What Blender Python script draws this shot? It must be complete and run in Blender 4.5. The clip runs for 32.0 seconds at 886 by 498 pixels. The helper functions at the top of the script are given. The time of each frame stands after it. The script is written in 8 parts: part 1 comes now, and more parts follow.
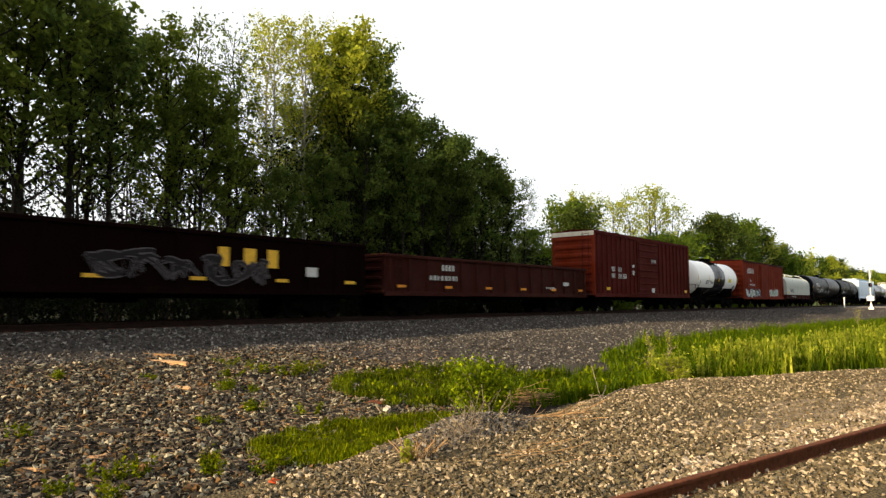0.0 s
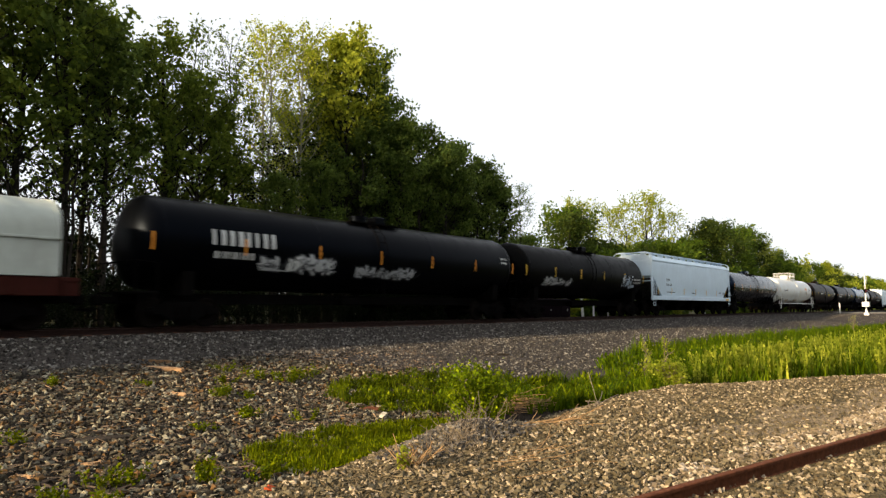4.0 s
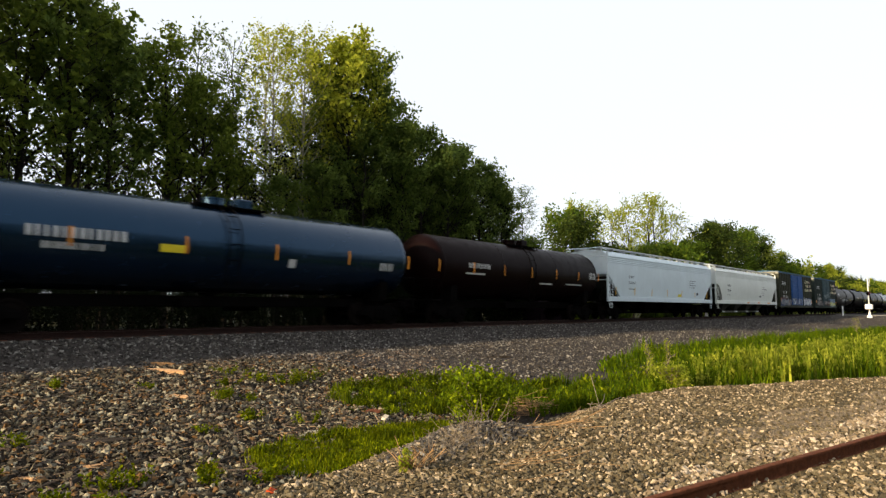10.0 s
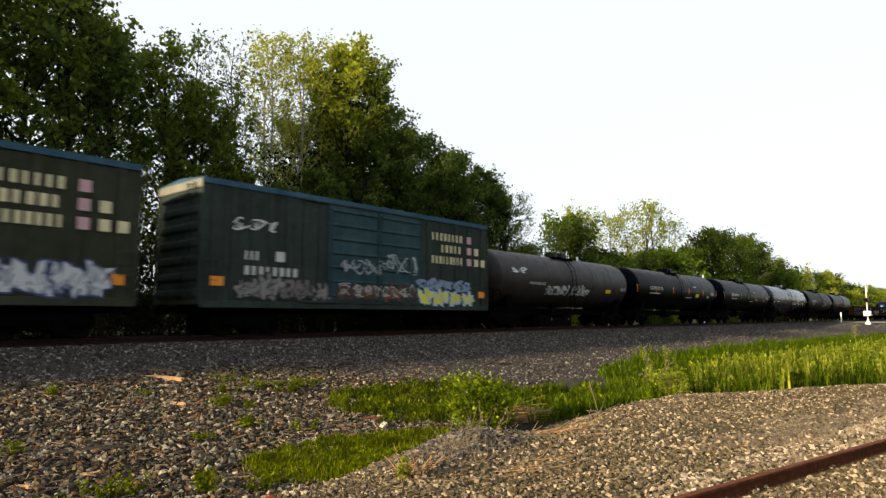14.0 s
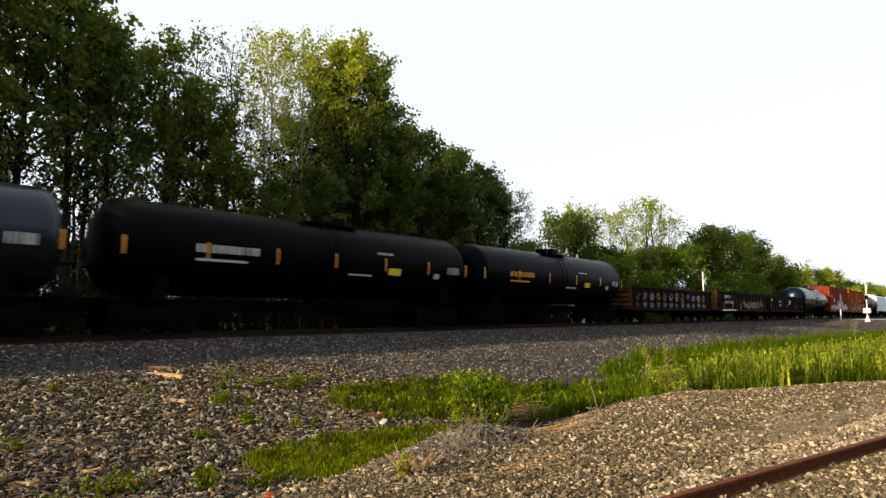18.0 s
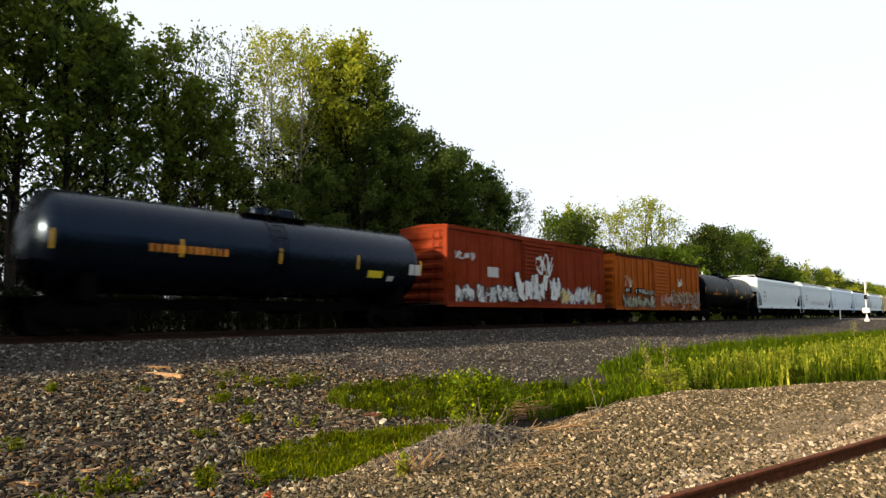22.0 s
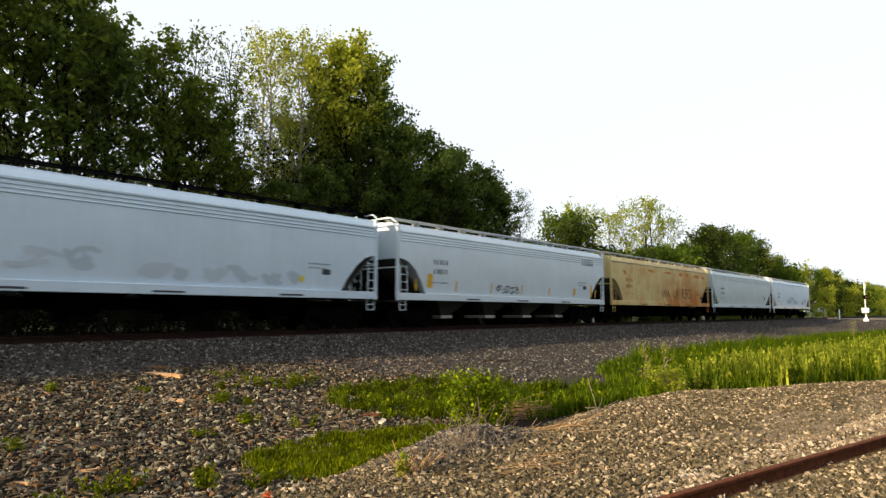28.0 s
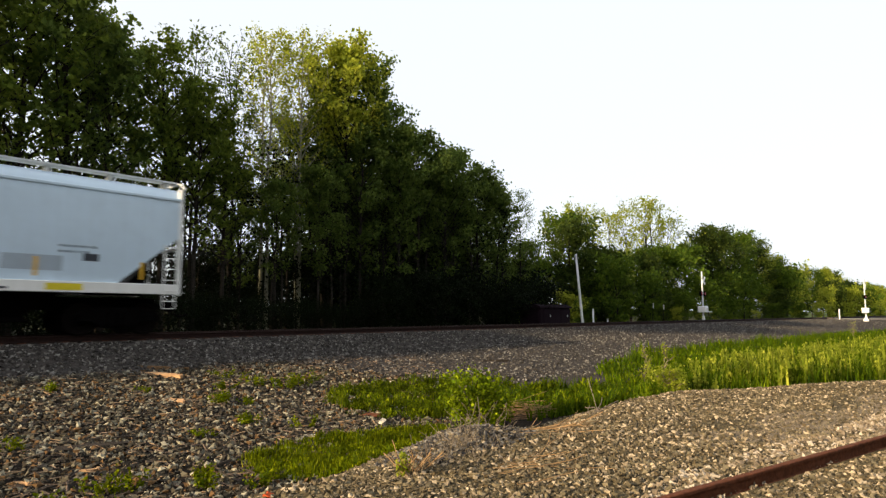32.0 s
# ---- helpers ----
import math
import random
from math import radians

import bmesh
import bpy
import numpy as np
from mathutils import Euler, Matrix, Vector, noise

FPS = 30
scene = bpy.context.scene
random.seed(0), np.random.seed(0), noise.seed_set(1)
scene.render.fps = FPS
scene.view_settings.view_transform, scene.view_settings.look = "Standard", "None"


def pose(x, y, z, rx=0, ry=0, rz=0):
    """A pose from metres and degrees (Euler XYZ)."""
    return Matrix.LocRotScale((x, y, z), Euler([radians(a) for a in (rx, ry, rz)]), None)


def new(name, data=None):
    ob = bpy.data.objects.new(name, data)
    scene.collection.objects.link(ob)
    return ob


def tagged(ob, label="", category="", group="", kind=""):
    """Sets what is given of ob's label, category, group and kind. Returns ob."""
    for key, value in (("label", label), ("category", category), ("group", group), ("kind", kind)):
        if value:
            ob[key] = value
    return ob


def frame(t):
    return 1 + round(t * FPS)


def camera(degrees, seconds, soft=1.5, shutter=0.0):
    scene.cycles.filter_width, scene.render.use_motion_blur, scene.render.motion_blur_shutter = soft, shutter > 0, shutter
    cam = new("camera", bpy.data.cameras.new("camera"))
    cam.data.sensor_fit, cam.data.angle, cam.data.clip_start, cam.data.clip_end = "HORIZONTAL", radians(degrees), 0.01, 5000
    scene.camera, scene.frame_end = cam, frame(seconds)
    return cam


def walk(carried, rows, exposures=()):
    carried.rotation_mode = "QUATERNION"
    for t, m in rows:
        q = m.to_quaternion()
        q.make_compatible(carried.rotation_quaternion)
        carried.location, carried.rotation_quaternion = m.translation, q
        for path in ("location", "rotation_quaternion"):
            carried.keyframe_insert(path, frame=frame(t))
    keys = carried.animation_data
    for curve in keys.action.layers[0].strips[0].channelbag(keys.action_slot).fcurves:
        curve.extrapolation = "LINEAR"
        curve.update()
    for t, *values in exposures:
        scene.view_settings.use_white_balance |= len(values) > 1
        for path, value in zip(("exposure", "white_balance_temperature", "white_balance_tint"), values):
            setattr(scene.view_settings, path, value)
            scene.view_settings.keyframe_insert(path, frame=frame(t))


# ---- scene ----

# ---- camera: held at eye height beside the rusty siding, only swaying a little ----
EYE = (0.0, 0.0, 0.62)
cam = camera(70.0, 32.0, soft=1.35, shutter=0.22)
# seconds, tilt, heading (the main track runs along +x, z = 0 is the top of its rails)
SWAY = [
    (0, 94.74, -48.72), (0.5, 94.74, -48.73), (1, 94.74, -48.75), (1.5, 94.74, -48.81),
    (2, 94.74, -48.87), (2.5, 95.04, -48.99), (3, 95.11, -49.02), (3.5, 95.19, -49.03),
    (5.5, 95.35, -49.03), (6, 95.27, -49.02), (6.5, 95.19, -49.00), (7, 95.27, -48.96),
    (7.5, 95.33, -48.94), (8, 95.35, -48.92), (9, 95.41, -48.89), (10, 95.49, -48.85),
    (11, 95.58, -48.84), (12, 95.74, -48.88), (12.5, 95.81, -48.91), (13, 95.94, -48.94),
    (13.5, 96.01, -48.95), (14, 96.09, -48.98), (14.5, 96.12, -48.99), (16.5, 95.97, -48.98),
    (17, 95.89, -48.98), (18, 95.84, -48.99), (19, 95.81, -48.99), (21, 95.81, -49.01),
    (22, 95.81, -49.03), (25, 95.81, -49.03), (27.5, 95.81, -49.08), (29, 95.81, -49.08),
    (32, 95.81, -49.08),
]
ROLL = 0.0
walk(cam, [(t, pose(EYE[0], EYE[1], EYE[2], 0, 0, turn) @ pose(0, 0, 0, tilt) @ pose(0, 0, 0, 0, 0, ROLL)) for t, tilt, turn in SWAY],
     exposures=[(0.0, 1.15, 6900, 10), (2.5, 1.1, 6850, 10), (6.0, 1.02, 6620, 10), (12.0, 0.98, 6560, 10), (32.0, 0.98, 6540, 10)])

# ---- light: low sun from behind the wood, bright hazy sky ----
SUN_EL, SUN_AZ = radians(16), radians(167)          # azimuth counted from +x towards +y
sun_way = Vector((math.cos(SUN_EL) * math.cos(SUN_AZ), math.cos(SUN_EL) * math.sin(SUN_AZ), math.sin(SUN_EL)))
world = bpy.data.worlds.new("sky")
scene.world = world
world.use_nodes = True
wn = world.node_tree.nodes
sky = wn.new("ShaderNodeTexSky")
sky.sky_type, sky.sun_disc = "NISHITA", False
sky.sun_elevation, sky.sun_rotation = SUN_EL, radians(90) - SUN_AZ
sky.air_density, sky.dust_density, sky.ozone_density = 1.0, 3.0, 1.0
# evening haze: the sky's blue is veiled by an even milky white
haze = wn.new("ShaderNodeMix")
haze.data_type = "RGBA"
haze.inputs[0].default_value = 0.72
haze.inputs[7].default_value = (10.0, 10.5, 11.1, 1)
world.node_tree.links.new(sky.outputs[0], haze.inputs[6])
world.node_tree.links.new(haze.outputs[2], wn["Background"].inputs[0])
wn["Background"].inputs[1].default_value = 0.064
sun = new("sun", bpy.data.lights.new("sun", "SUN"))
sun.data.energy, sun.data.angle, sun.data.color = 5.0, radians(2.2), (1.0, 0.80, 0.52)
sun.matrix_world = Matrix.Translation((0, 0, 60)) @ sun_way.to_track_quat("Z", "Y").to_matrix().to_4x4()

# ---- materials ----
def shader(name, rough=0.8, metal=0.0):
    m = bpy.data.materials.new(name)
    m.use_nodes = True
    nt = m.node_tree
    b = nt.nodes["Principled BSDF"]
    b.inputs["Roughness"].default_value = rough
    b.inputs["Metallic"].default_value = metal
    b.inputs["Specular IOR Level"].default_value = 0.12
    return m, nt, b


def node(nt, kind, **inputs):
    n = nt.nodes.new(kind)
    for k, v in inputs.items():
        n.inputs[k.replace("_", " ")].default_value = v
    return n


def coords(nt, scale=(1, 1, 1)):
    tc = nt.nodes.new("ShaderNodeTexCoord")
    mp = node(nt, "ShaderNodeMapping", Scale=scale)
    nt.links.new(tc.outputs["Object"], mp.inputs["Vector"])
    return mp.outputs[0]


def noisy(nt, where, scale, lo=0.3, hi=0.7, detail=5.0, rough=0.6):
    """A noise stretched to 0..1 between lo and hi."""
    n = node(nt, "ShaderNodeTexNoise", Scale=scale, Detail=detail, Roughness=rough)
    nt.links.new(where, n.inputs["Vector"])
    r = node(nt, "ShaderNodeMapRange", From_Min=lo, From_Max=hi)
    nt.links.new(n.outputs["Fac"], r.inputs["Value"])
    return r.outputs[0]


def mixed(nt, fac, a, b, kind="MIX"):
    n = nt.nodes.new("ShaderNodeMix")
    n.data_type, n.blend_type = "RGBA", kind
    for sock, v in ((n.inputs[0], fac), (n.inputs[6], a), (n.inputs[7], b)):
        if isinstance(v, (int, float)):
            sock.default_value = v
        elif isinstance(v, tuple):
            sock.default_value = (*v[:3], 1)
        else:
            nt.links.new(v, sock)
    return n.outputs[2]


def times(nt, a, k):
    n = nt.nodes.new("ShaderNodeMath")
    n.operation = "MULTIPLY"
    nt.links.new(a, n.inputs[0])
    if isinstance(k, (int, float)):
        n.inputs[1].default_value = k
    else:
        nt.links.new(k, n.inputs[1])
    return n.outputs[0]


def relief(nt, b, height, strength, distance):
    n = node(nt, "ShaderNodeBump", Strength=strength, Distance=distance)
    nt.links.new(height, n.inputs["Height"])
    nt.links.new(n.outputs[0], b.inputs["Normal"])


def paint(name, rgb, rough=0.5, dirt=0.35, rust=0.12, metal=0.0, soil=None, streak=1.0, sheen=0.14, bloom=None, dent=0.25, sky_tint=None, burn=None):
    """Weathered enamel on steel: faded patches, streaks that run down, rust freckles, dents."""
    m, nt, b = shader(name, rough, metal)
    b.inputs["Specular IOR Level"].default_value = sheen
    # blue of a reflected sky, put into the paint's specular tint
    if sky_tint:
        b.inputs["Specular Tint"].default_value = (*sky_tint, 1)
    lum = sum(rgb) / 3
    soil = soil or tuple(c * min(1.0, 0.045 + 2.0 * lum) for c in (0.11, 0.085, 0.062))
    w = coords(nt)
    fade = noisy(nt, w, 0.55, 0.35, 0.7)
    run = noisy(nt, coords(nt, (3.2, 3.2, 0.16)), 1.6, 0.42, 0.78)
    grime = noisy(nt, w, 2.3, 0.45, 0.75, 8)
    spots = noisy(nt, w, 7.0, 0.60, 0.72, 9, 0.7)
    k = 0.06 + 0.14 * max(0.0, 1 - 2 * lum)
    pale = tuple(min(1, c * (1 + 0.6 * k) + 0.06 * k * min(1.0, 25 * lum)) for c in rgb)
    dark = tuple(c * (1 - k) for c in rgb)
    c = mixed(nt, fade, dark, pale)
    c = mixed(nt, times(nt, run, dirt * streak), c, soil)
    c = mixed(nt, times(nt, grime, dirt * 0.8), c, soil)
    c = mixed(nt, times(nt, spots, rust * 3.0), c, tuple(q * min(1.0, 0.12 + 2.4 * lum) for q in (0.16, 0.06, 0.025)))
    if bloom:
        big = times(nt, noisy(nt, coords(nt, (0.5, 0.5, 0.35)), 0.9, 0.46, 0.62, 6), noisy(nt, coords(nt, (4.0, 4.0, 0.25)), 1.3, 0.30, 0.62, 5))
        c = mixed(nt, times(nt, big, 0.9), c, bloom)
    if burn:
        # rust that eats one half of the car more than the other
        axes = nt.nodes.new("ShaderNodeSeparateXYZ")
        nt.links.new(w, axes.inputs[0])
        grow_x = node(nt, "ShaderNodeMapRange", From_Min=-3.5, From_Max=2.0)
        nt.links.new(axes.outputs[0], grow_x.inputs["Value"])
        sink = node(nt, "ShaderNodeMapRange", From_Min=3.9, From_Max=1.6, To_Min=0.25, To_Max=1.0)
        nt.links.new(axes.outputs[2], sink.inputs["Value"])
        eaten = times(nt, times(nt, grow_x.outputs[0], sink.outputs[0]), noisy(nt, coords(nt, (0.55, 0.55, 0.5)), 1.4, 0.34, 0.56, 7))
        c = mixed(nt, times(nt, eaten, 0.95), c, burn)
    nt.links.new(c, b.inputs["Base Color"])
    r = node(nt, "ShaderNodeMapRange", To_Min=rough - 0.05, To_Max=min(1, rough + 0.12))
    nt.links.new(grime, r.inputs["Value"])
    nt.links.new(r.outputs[0], b.inputs["Roughness"])
    relief(nt, b, noisy(nt, w, 1.1, 0.2, 0.8, 3), dent, 0.02)
    return m


def plain(name, rgb, rough=0.7, metal=0.0, vary=0.25, scale=6.0, bump=0.0):
    m, nt, b = shader(name, rough, metal)
    w = coords(nt)
    c = mixed(nt, noisy(nt, w, scale), tuple(x * (1 - vary) for x in rgb), tuple(min(1, x * (1 + vary)) for x in rgb))
    nt.links.new(c, b.inputs["Base Color"])
    if bump:
        relief(nt, b, noisy(nt, w, scale * 3), bump, 0.02)
    return m


def leafy(name, dark, light, warm, see=0.35, wide=0.35, shade_amount=0.55, lit_amount=0.4):
    """Leaves: each one its own green, thin enough to pass some light."""
    m, nt, b = shader(name, 0.6)
    b.inputs["Specular IOR Level"].default_value = 0.04
    geo = nt.nodes.new("ShaderNodeNewGeometry")
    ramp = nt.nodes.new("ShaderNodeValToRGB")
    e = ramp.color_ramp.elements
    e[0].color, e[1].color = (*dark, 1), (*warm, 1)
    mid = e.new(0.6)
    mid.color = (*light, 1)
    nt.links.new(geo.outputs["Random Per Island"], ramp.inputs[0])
    # dark patches and warm sprigs stand in for shaded and lit clumps
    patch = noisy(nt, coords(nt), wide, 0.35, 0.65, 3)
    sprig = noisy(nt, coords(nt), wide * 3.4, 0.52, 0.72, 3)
    c = mixed(nt, times(nt, patch, shade_amount), ramp.outputs[0], tuple(0.55 * x for x in dark))
    c = mixed(nt, times(nt, sprig, lit_amount), c, warm)
    nt.links.new(c, b.inputs["Base Color"])
    tr = nt.nodes.new("ShaderNodeBsdfTranslucent")
    tint = mixed(nt, 0.5, c, tuple(1.6 * x for x in warm))
    nt.links.new(tint, tr.inputs["Color"])
    mx = nt.nodes.new("ShaderNodeMixShader")
    mx.inputs[0].default_value = see
    out = nt.nodes["Material Output"]
    nt.links.new(b.outputs[0], mx.inputs[1])
    nt.links.new(tr.outputs[0], mx.inputs[2])
    nt.links.new(mx.outputs[0], out.inputs["Surface"])
    return m


def stony(name, tones, rough=0.85):
    """Broken stone: a tone for each piece, with fine grain."""
    m, nt, b = shader(name, rough)
    b.inputs["Specular IOR Level"].default_value = 0.1
    geo = nt.nodes.new("ShaderNodeNewGeometry")
    ramp = nt.nodes.new("ShaderNodeValToRGB")
    ramp.color_ramp.interpolation = "CONSTANT"
    e = ramp.color_ramp.elements
    e[0].color, e[1].color = (*tones[0], 1), (*tones[-1], 1)
    e[1].position = 1 - 1 / len(tones)
    for i, c in enumerate(tones[1:-1], 1):
        e.new(i / len(tones)).color = (*c, 1)
    nt.links.new(geo.outputs["Random Per Island"], ramp.inputs[0])
    g = noisy(nt, coords(nt), 60, 0.3, 0.7)
    c = mixed(nt, times(nt, g, 0.4), ramp.outputs[0], (0.05, 0.045, 0.04))
    nt.links.new(c, b.inputs["Base Color"])
    relief(nt, b, g, 0.4, 0.01)
    return m


def soil(name, a, b_, c_, fine=18.0):
    """Ground: three tones in patches, gritty relief."""
    m, nt, b = shader(name, 0.95)
    b.inputs["Specular IOR Level"].default_value = 0.06
    w = coords(nt)
    big = noisy(nt, w, 0.5, 0.35, 0.65, 6)
    mid = noisy(nt, w, 4.0, 0.35, 0.65, 6)
    v = nt.nodes.new("ShaderNodeTexVoronoi")
    v.inputs["Scale"].default_value = fine
    nt.links.new(w, v.inputs["Vector"])
    c = mixed(nt, mid, a, b_)
    c = mixed(nt, times(nt, big, 0.7), c, c_)
    bw = nt.nodes.new("ShaderNodeRGBToBW")
    nt.links.new(v.outputs["Color"], bw.inputs[0])
    c = mixed(nt, 0.45, c, mixed(nt, bw.outputs[0], (0.02, 0.018, 0.016), tuple(min(1, 1.9 * x) for x in b_)))
    nt.links.new(c, b.inputs["Base Color"])
    relief(nt, b, v.outputs["Distance"], 0.8, 0.05)
    return m


M = {}
M["ballast_grey"] = soil("ballast", (0.020, 0.017, 0.0155), (0.055, 0.047, 0.042), (0.033, 0.028, 0.025), 18)
M["debris_soil"] = soil("debris_soil", (0.009, 0.0065, 0.005), (0.024, 0.017, 0.012), (0.014, 0.010, 0.007), 22)
M["gravel_bed"] = soil("gravel_bed", (0.05, 0.038, 0.020), (0.105, 0.082, 0.046), (0.075, 0.058, 0.032), 32)
M["sandy_bed"] = soil("sandy_bed", (0.15, 0.112, 0.070), (0.23, 0.175, 0.115), (0.18, 0.136, 0.086), 34)
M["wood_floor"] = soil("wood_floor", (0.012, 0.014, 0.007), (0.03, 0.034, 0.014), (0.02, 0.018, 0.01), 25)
M["meadow"] = soil("meadow", (0.03, 0.05, 0.012), (0.06, 0.085, 0.02), (0.045, 0.06, 0.015), 30)
M["asphalt"] = plain("asphalt", (0.17, 0.16, 0.15), 0.9, 0, 0.2, 8, 0.3)
M["stone_grey"] = stony("stone_grey", [(0.028, 0.024, 0.022), (0.075, 0.067, 0.060), (0.150, 0.137, 0.123), (0.046, 0.040, 0.035), (0.22, 0.205, 0.185), (0.095, 0.082, 0.070), (0.057, 0.053, 0.049), (0.030, 0.027, 0.025)])
M["stone_debris"] = stony("stone_debris", [(0.0152, 0.0127, 0.0095), (0.0684, 0.0568, 0.037), (0.1187, 0.1019, 0.0705), (0.0285, 0.0225, 0.0146), (0.342, 0.3038, 0.215), (0.1235, 0.0647, 0.0224), (0.0437, 0.0372, 0.0258), (0.1615, 0.147, 0.1075), (0.0228, 0.0186, 0.0138)])
M["stone_warm"] = stony("stone_warm", [(0.06, 0.046, 0.024), (0.12, 0.095, 0.052), (0.19, 0.15, 0.088), (0.085, 0.066, 0.036), (0.46, 0.36, 0.24), (0.11, 0.078, 0.038), (0.15, 0.122, 0.074), (0.09, 0.07, 0.04), (0.26, 0.20, 0.13)])
M["stone_pale"] = stony("stone_pale", [(0.16, 0.12, 0.08), (0.34, 0.27, 0.19), (0.24, 0.18, 0.12), (0.50, 0.41, 0.31), (0.20, 0.15, 0.09)])
M["scrap_red"] = plain("scrap_red", (0.40, 0.065, 0.018), 0.8, 0, 0.3, 16, 0.3)
M["chalk"] = plain("bleached_chip", (0.52, 0.46, 0.36), 0.9, 0, 0.3, 20, 0.4)
M["rail_rust"] = plain("rail_rust", (0.105, 0.036, 0.017), 0.9, 0.0, 0.4, 14, 0.3)
M["rail_brown"] = plain("rail_brown", (0.018, 0.009, 0.007), 0.9, 0.0, 0.3, 12, 0.3)
M["rail_top"] = plain("rail_top", (0.045, 0.03, 0.025), 0.7, 0.2, 0.2, 10)
M["tie"] = plain("tie_timber", (0.07, 0.055, 0.045), 0.9, 0, 0.4, 9, 0.4)
M["timber"] = plain("split_timber", (0.42, 0.25, 0.13), 0.85, 0, 0.3, 12, 0.4)
M["timber_grey"] = plain("weathered_timber", (0.036, 0.028, 0.022), 0.9, 0, 0.35, 12, 0.4)
M["bark"] = plain("bark", (0.022, 0.018, 0.014), 0.95, 0, 0.4, 7, 0.6)
M["bark_pale"] = plain("bark_pale", (0.20, 0.19, 0.13), 0.9, 0, 0.3, 7, 0.4)
M["twig"] = plain("dry_twig", (0.15, 0.12, 0.09), 0.9, 0, 0.3, 15)
M["straw_pale"] = plain("pale_straw", (0.26, 0.20, 0.12), 0.9, 0, 0.3, 15)
M["straw"] = plain("dry_straw", (0.26, 0.16, 0.08), 0.9, 0, 0.3, 15)
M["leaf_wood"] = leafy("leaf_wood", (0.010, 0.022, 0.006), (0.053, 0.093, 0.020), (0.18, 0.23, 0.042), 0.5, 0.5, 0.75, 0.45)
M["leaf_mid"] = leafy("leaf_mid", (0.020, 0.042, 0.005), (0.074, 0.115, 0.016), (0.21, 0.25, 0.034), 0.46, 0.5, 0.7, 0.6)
# the wood's deep shade is put into these near-black leaf colours
M["leaf_in_shade"] = leafy("leaf_in_shade", (0.003, 0.006, 0.0015), (0.006, 0.011, 0.003), (0.010, 0.015, 0.003), 0.08)
# yellow of the low sun is put into these leaf colours
M["leaf_sunlit"] = leafy("leaf_sunlit", (0.06, 0.090, 0.008), (0.17, 0.215, 0.020), (0.46, 0.47, 0.050), 0.5, 0.5, 0.6, 0.5)
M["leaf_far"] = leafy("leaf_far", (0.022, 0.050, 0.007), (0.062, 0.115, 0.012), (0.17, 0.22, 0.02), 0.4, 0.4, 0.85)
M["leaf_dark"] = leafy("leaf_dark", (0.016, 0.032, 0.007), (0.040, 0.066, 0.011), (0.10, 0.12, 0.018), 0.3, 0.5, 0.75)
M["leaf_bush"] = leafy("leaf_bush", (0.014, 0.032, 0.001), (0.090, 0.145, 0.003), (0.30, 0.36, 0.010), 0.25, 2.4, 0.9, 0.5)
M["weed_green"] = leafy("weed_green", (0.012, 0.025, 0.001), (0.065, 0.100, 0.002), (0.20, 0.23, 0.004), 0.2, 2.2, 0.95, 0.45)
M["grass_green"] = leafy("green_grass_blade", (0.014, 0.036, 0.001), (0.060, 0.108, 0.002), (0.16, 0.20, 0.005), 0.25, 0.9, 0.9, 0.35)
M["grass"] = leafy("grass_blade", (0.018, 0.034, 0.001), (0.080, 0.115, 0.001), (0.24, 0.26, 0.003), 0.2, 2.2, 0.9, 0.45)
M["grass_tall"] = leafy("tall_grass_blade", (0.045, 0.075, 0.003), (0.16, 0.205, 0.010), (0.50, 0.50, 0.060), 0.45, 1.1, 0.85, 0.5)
# shade under the cars is put into these near-black iron and wheel colours
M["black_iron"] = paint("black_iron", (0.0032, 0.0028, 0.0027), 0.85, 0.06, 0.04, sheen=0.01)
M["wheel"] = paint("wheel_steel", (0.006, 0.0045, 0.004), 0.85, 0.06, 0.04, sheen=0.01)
M["white_paint"] = paint("white_paint", (0.75, 0.74, 0.71), 0.5, 0.12, 0.03)
M["galvanised"] = plain("galvanised_steel", (0.50, 0.51, 0.50), 0.5, 0.5, 0.15, 9)
M["lettering_white"] = plain("lettering_white", (0.46, 0.46, 0.45), 0.7, 0, 0.15, 8)
M["lettering_dark"] = plain("lettering_dark", (0.05, 0.055, 0.065), 0.7, 0, 0.2, 8)
M["reflector"] = plain("reflector_yellow", (0.62, 0.36, 0.04), 0.5, 0, 0.15, 8)
M["reflector_orange"] = plain("reflector_orange", (0.65, 0.24, 0.03), 0.5, 0, 0.15, 8)
M["placard"] = plain("placard_yellow", (0.62, 0.50, 0.03), 0.5, 0, 0.12, 8)
M["lens_red"] = plain("lens_red", (0.35, 0.02, 0.02), 0.3, 0, 0.1, 8)

